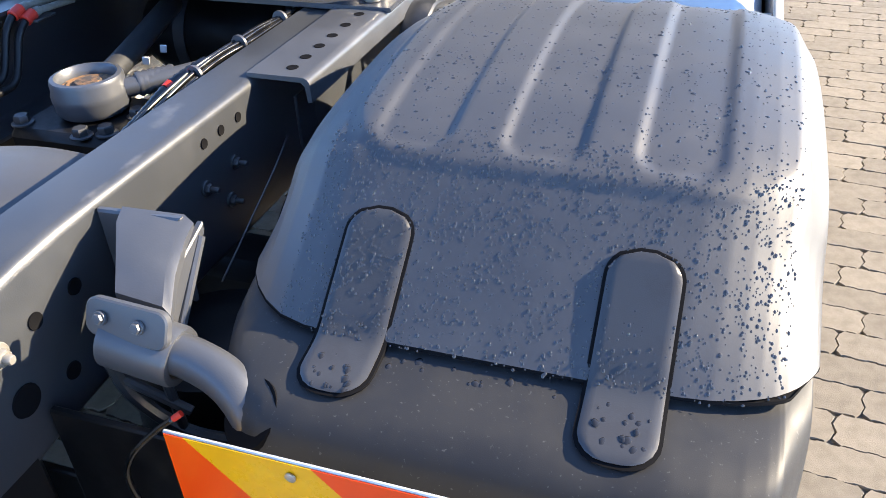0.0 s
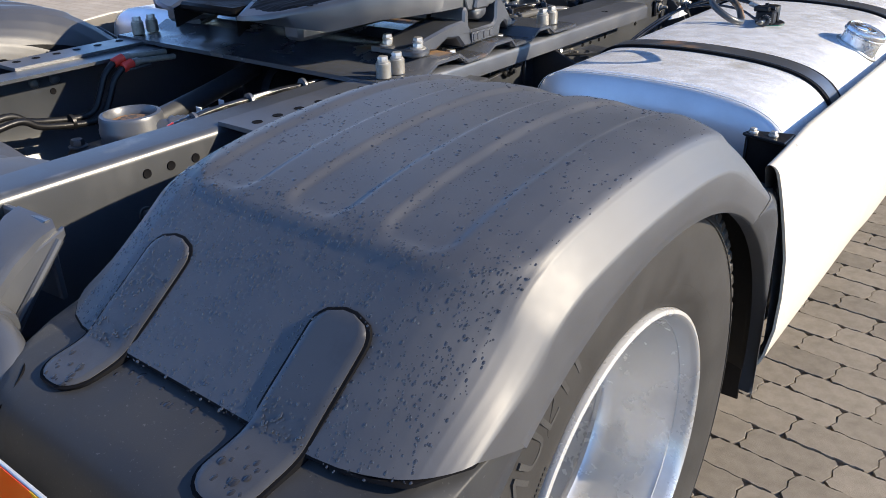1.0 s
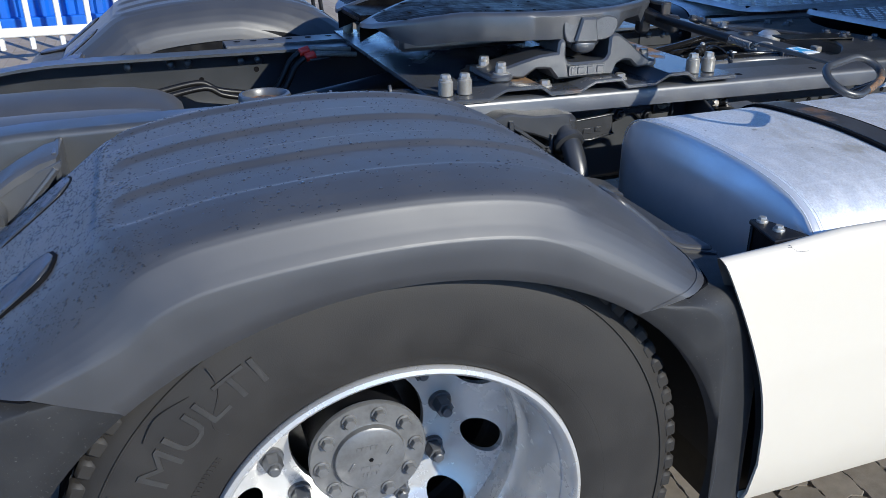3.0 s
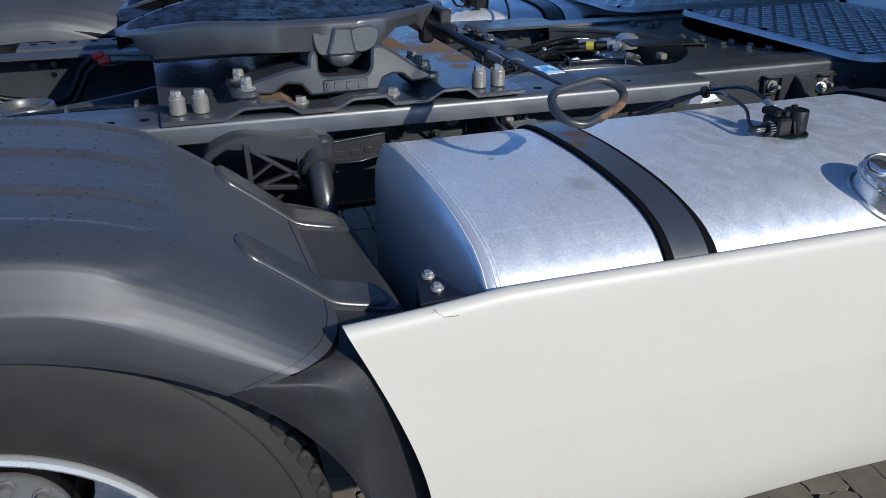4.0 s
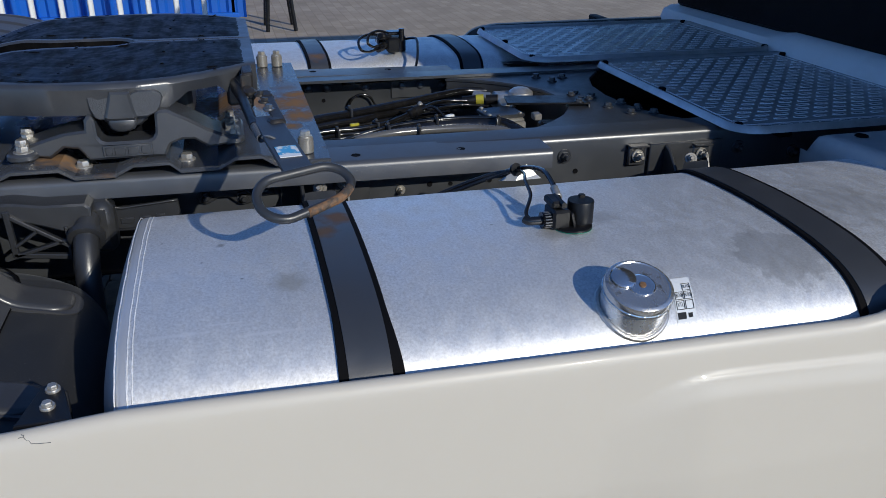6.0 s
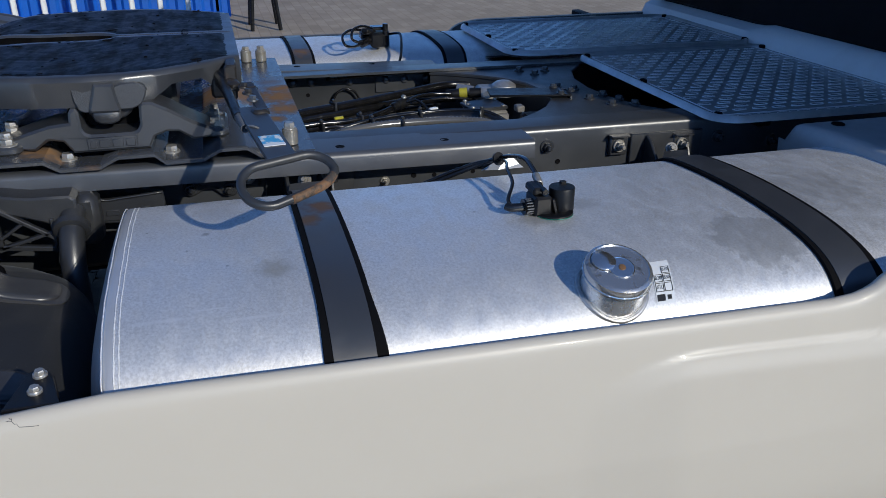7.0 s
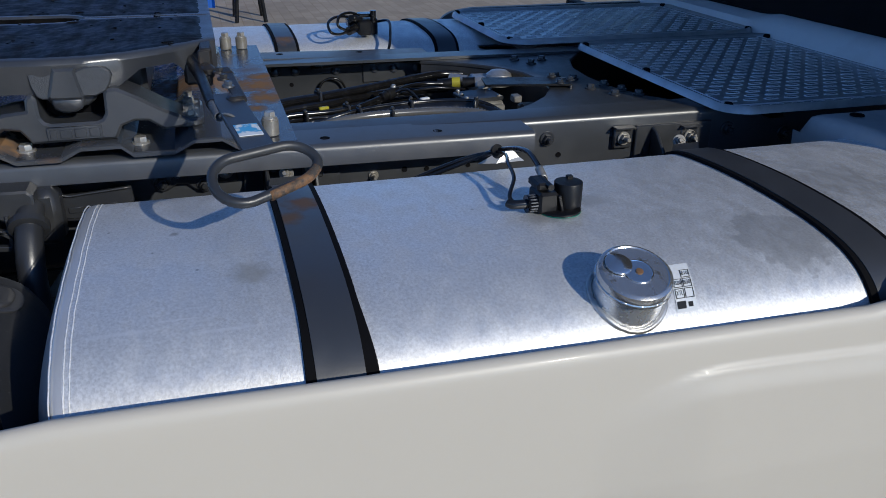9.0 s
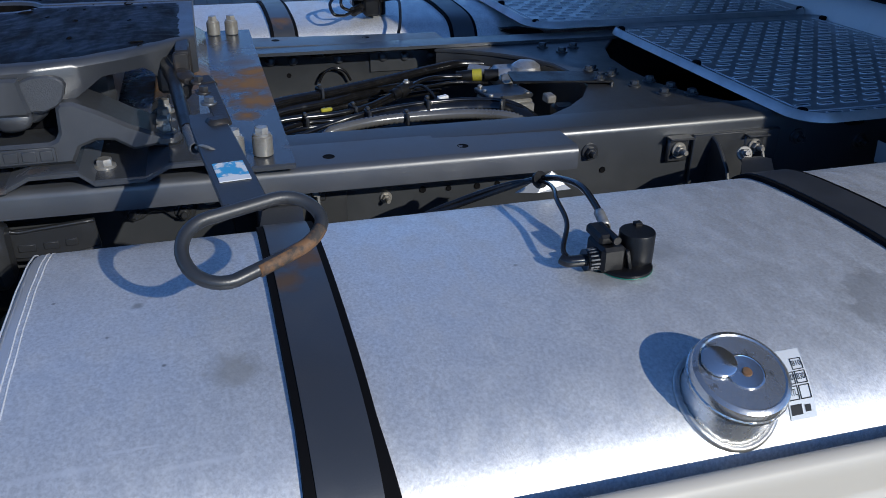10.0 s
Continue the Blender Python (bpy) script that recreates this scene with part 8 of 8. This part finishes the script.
def wheel_chock(y, z, x, tilt):
    c = thing("wheel_chock", "yellow plastic wheel chock stowed on the chassis", "wheel chock", "wheel chocks", (x, y, z - 0.12))
    m = Matrix.Translation((x, y, z)) @ pose(0, 0, 0, 0, 0, 0) @ pose(0, 0, 0, tilt, 0, 0)
    body = Shape()
    body.box((0, 0, 0), (0.012, 0.16, 0.27), 0.003, m @ Matrix.Translation((0.0, 0, 0)))
    part("side_wall", Shape().box((0, 0, 0), (0.008, 0.022, 0.27), 0.003, m @ Matrix.Translation((0.05, 0.066, 0))).box((0, 0, 0), (0.008, 0.022, 0.27), 0.003, m @ Matrix.Translation((0.05, -0.066, 0))).box((0, 0, 0), (0.008, 0.16, 0.05), 0.003, m @ Matrix.Translation((0.05, 0, 0.11))).box((0, 0, 0), (0.008, 0.16, 0.06), 0.003, m @ Matrix.Translation((0.05, 0, -0.105))), M_YELLOW, c, "open yellow frame")
    part("back_wall", body, M_YELLOW, c)
    part("rim", Shape().box((0, 0, 0), (0.06, 0.008, 0.27), 0.002, m @ Matrix.Translation((0.025, 0.077, 0))).box((0, 0, 0), (0.06, 0.008, 0.27), 0.002, m @ Matrix.Translation((0.025, -0.077, 0))).box((0, 0, 0), (0.06, 0.16, 0.008), 0.002, m @ Matrix.Translation((0.025, 0, 0.132))).box((0, 0, 0), (0.075, 0.17, 0.008), 0.002, m @ Matrix.Translation((0.025, 0, -0.132))), M_YELLOW, c)
    part("grip", Shape().box((0, 0, 0), (0.03, 0.05, 0.10), 0.01, m @ Matrix.Translation((0.02, 0, -0.02))), M_YELLOW, c, "rounded grip inside")
    return c


wheel_chock(-0.905, 0.645, 0.50, 0)
pc = thing("perforated_plate", "yellow perforated plate under the stowed chock", "plate", at=(0.52, -0.93, 0.34))
part("sheet", Shape().box((0.50, -0.92, 0.355), (0.010, 0.19, 0.10), 0.003, pose(0, 0, 0, -6, 0, 0)), M_YELLOW, pc, "yellow sheet")
for y in (-0.99, -0.94, -0.89, -0.85):
    for z in (0.335, 0.372):
        part("punched_hole", Shape().lathe([(0.0085, 0), (0.008, 0.0012), (0.001, 0.0012)], Matrix.Translation((0.5052, y, z + (y + 0.92) * -0.1)) @ pose(0, 0, 0, 0, 90, 0), 16), M_GAP, pc)
part("holder", Shape().box((0.44, -0.92, 0.50), (0.10, 0.05, 0.42), 0.006), M_BLACK, pc, "black holder arm")
tb = thing("tail_box", "black rounded plastic box under the chassis tail", "box", at=(0.28, -0.85, 0.36))
edge = [(-1.06, 0.70), (-1.06, 0.40), (-1.02, 0.36), (-0.80, 0.36), (-0.745, 0.375), (-0.712, 0.41), (-0.690, 0.50), (-0.682, 0.60), (-0.682, 0.70)]
part("shell", Shape().prism(edge, Matrix.Translation((0.16, 0, 0)) @ pose(0, 0, 0, 90, 0, 90), 0.24, 0.012), M_BLACK, tb, "black moulded shell", angle=40)
part("rib", Shape().prism([(-1.04, 0.52), (-0.70, 0.52), (-0.70, 0.53), (-1.04, 0.53)], Matrix.Translation((0.398, 0, 0)) @ pose(0, 0, 0, 90, 0, 90), 0.006, 0.002), M_BLACK, tb)
bf = thing("under_bumper", "black steel rear under-run beam", "beam", at=(0, -0.86, 0.35))
part("beam", Shape().box((0, -0.85, 0.43), (0.84, 0.08, 0.12), 0.01), M_BLACK, bf)
for x in (0.30, -0.30):
    part("hanger", Shape().box((x, -0.85, 0.58), (0.06, 0.06, 0.24), 0.006), M_BLACK, bf)

# ---- yard behind ----
fence = thing("yard_fence", "white painted steel bar fence on low feet", "fence", at=(-5.6, -1.0, 0))
for i in range(32):
    y = -6.6 + 0.235 * i
    part("bar", Shape().box((-5.6, y, 0.98), (0.045, 0.045, 1.72), 0.010), M_FENCE, fence)
for z in (0.27, 1.70):
    part("rail", Shape().box((-5.57, -2.96, z), (0.05, 7.4, 0.075), 0.012), M_FENCE, fence)
for y in (-4.4, -2.2, -0.1):
    part("foot", Shape().box((-5.6, y, 0.06), (0.5, 0.10, 0.12), 0.02), M_FENCE, fence)
yb = solo("barrier_base", Shape().box((-5.75, -0.72, 0.06), (0.25, 0.30, 0.16), 0.04).box((-5.75, -0.72, 0.18), (0.12, 0.14, 0.10), 0.03), M_YELLOW, "yellow plastic barrier base behind the fence", "barrier base")
wall = thing("container", "blue painted corrugated steel container", "container", "containers", (-7.2, -3.5, 0))
rows = []
ycs = []
y = -9.0
while y < 0.95:
    ycs += [(y, 0.0), (y + 0.06, 0.0), (y + 0.09, 0.035), (y + 0.15, 0.035), (y + 0.18, 0.0)]
    y += 0.18
sh = Shape().grid([[(-7.2 - dx, yy, 0.12), (-7.2 - dx, yy, 2.55)] for yy, dx in ycs])
part("side_wall", sh, M_BLUE, wall, "corrugated blue side", angle=30)
part("bottom_rail", Shape().box((-7.2, -4.0, 0.10), (0.12, 10.0, 0.16), 0.01), M_BLUE, wall)
part("end_wall", Shape().box((-8.4, 0.95, 1.3), (2.4, 0.08, 2.5), 0.02), M_BLUE, wall)
trestle = thing("trestle", "black steel trestle standing on the far paving", "trestle", at=(-6.9, 1.45, 0))
for p, q in (((-6.95, 1.28, 0), (-6.95, 1.36, 1.1)), ((-6.95, 1.58, 0), (-6.95, 1.46, 1.1)), ((-7.4, 1.28, 0), (-7.35, 1.36, 1.1)), ((-7.4, 1.58, 0), (-7.35, 1.46, 1.1))):
    part("leg", Shape().cyl(p, q, 0.022, n=10), M_BLACK, trestle)
part("top_bar", Shape().box((-7.15, 1.41, 1.12), (0.6, 0.16, 0.06), 0.01), M_BLACK, trestle)

# ---- paving stones ----
ROW, LEN, TURN = 0.108, 0.216, radians(-4.94)


def paver_mesh(seed):
    """One concrete stone: zigzag ends, long sides that touch but for short slots of sand."""
    rnd = random.Random(seed)
    L, W = LEN / 2 - 0.0013, ROW / 2 - 0.0002
    end = [(0.004 * (1 if i % 2 else -1), v) for i, v in enumerate((-0.7, -0.25, 0.25, 0.7))]
    side = []
    for i in range(4):
        c = (-0.75 + 0.5 * i) * L + rnd.uniform(-0.004, 0.004)
        side += [(c - 0.015, 0.0), (c - 0.010, 0.0030), (c + 0.009, 0.0026), (c + 0.014, 0.0)]
    out = [(a, -W + b) for a, b in side] + [(L + dx, v * W) for dx, v in end]
    out += [(-a, W - b) for a, b in side] + [(-L + dx, -v * W) for dx, v in [(-e[0], e[1]) for e in end]]
    out = [(a + rnd.uniform(-0.0008, 0.0008), b + rnd.uniform(-0.0003, 0.0003)) for a, b in out]
    s = Shape()
    inn = [(a * 0.991, b * 0.981) for a, b in out]
    k = len(out)
    s.add([(a, b, -0.022) for a, b in out] + [(a, b, -0.0022) for a, b in out] + [(a, b, 0.0) for a, b in inn],
          [(r * k + i, r * k + (i + 1) % k, (r + 1) * k + (i + 1) % k, (r + 1) * k + i) for r in range(2) for i in range(k)] + [tuple(2 * k + i for i in range(k))])
    return s


variants = [paver_mesh(s) for s in range(5)]
pave = thing("pavement", "beige zigzag concrete block paving with sandy joints", "pavement", kind="structure", at=(2.5, 1.5, -0.004))
part("joint_sand", Shape().add([(-1.6, -3.2, -0.004), (4.6, -3.2, -0.004), (4.6, 7.5, -0.004), (-1.6, 7.5, -0.004)], [(0, 1, 2, 3)]), M_JOINT, pave, "dark sandy joints", kind="stuff")
meshes = [mesh_of("paver", v, M_PAVER, 30) for v in variants]
rest = Shape()
rnd = random.Random(21)
single = 0
for r in range(-34, 66):
    for c in range(-16, 26):
        u = 1.483 + (0.137, 0.0, 0.063)[r % 3] + (c - 8 + 0.5) * LEN
        w = 0.651 + (r + 0.5) * ROW
        x = u * math.cos(TURN) - w * math.sin(TURN)
        y = u * math.sin(TURN) + w * math.cos(TURN)
        if x < -1.4 or x > 4.4 or y < -3.0 or y > 7.3:
            continue
        v = rnd.randrange(5)
        p = (x + rnd.uniform(-0.001, 0.001), y + rnd.uniform(-0.001, 0.001), 0.0055 + rnd.uniform(-0.002, 0.0015))
        m = Matrix.Translation(p) @ pose(0, 0, 0, rnd.uniform(-0.4, 0.4), rnd.uniform(-0.3, 0.3), math.degrees(TURN) + rnd.choice((0, 180)) + rnd.uniform(-0.25, 0.25))
        if 1.2 < x < 2.2 and -0.3 < y < 3.0 and single < 290:
            ob = new("paver", meshes[v])
            ob.parent = pave
            ob.matrix_parent_inverse = Matrix.Translation(pave.location).inverted()
            ob.matrix_basis = m
            single += 1
        else:
            rest.add(variants[v].v, variants[v].f, m)
me = bpy.data.meshes.new("paver_rest")
me.from_pydata(rest.v, [], rest.f)
me.materials.append(M_PAVER)
ob = new("paver_field", me)
ob.parent = pave
ob.matrix_parent_inverse = Matrix.Translation(pave.location).inverted()
tagged(ob, "field of beige concrete paving blocks", kind="stuff")
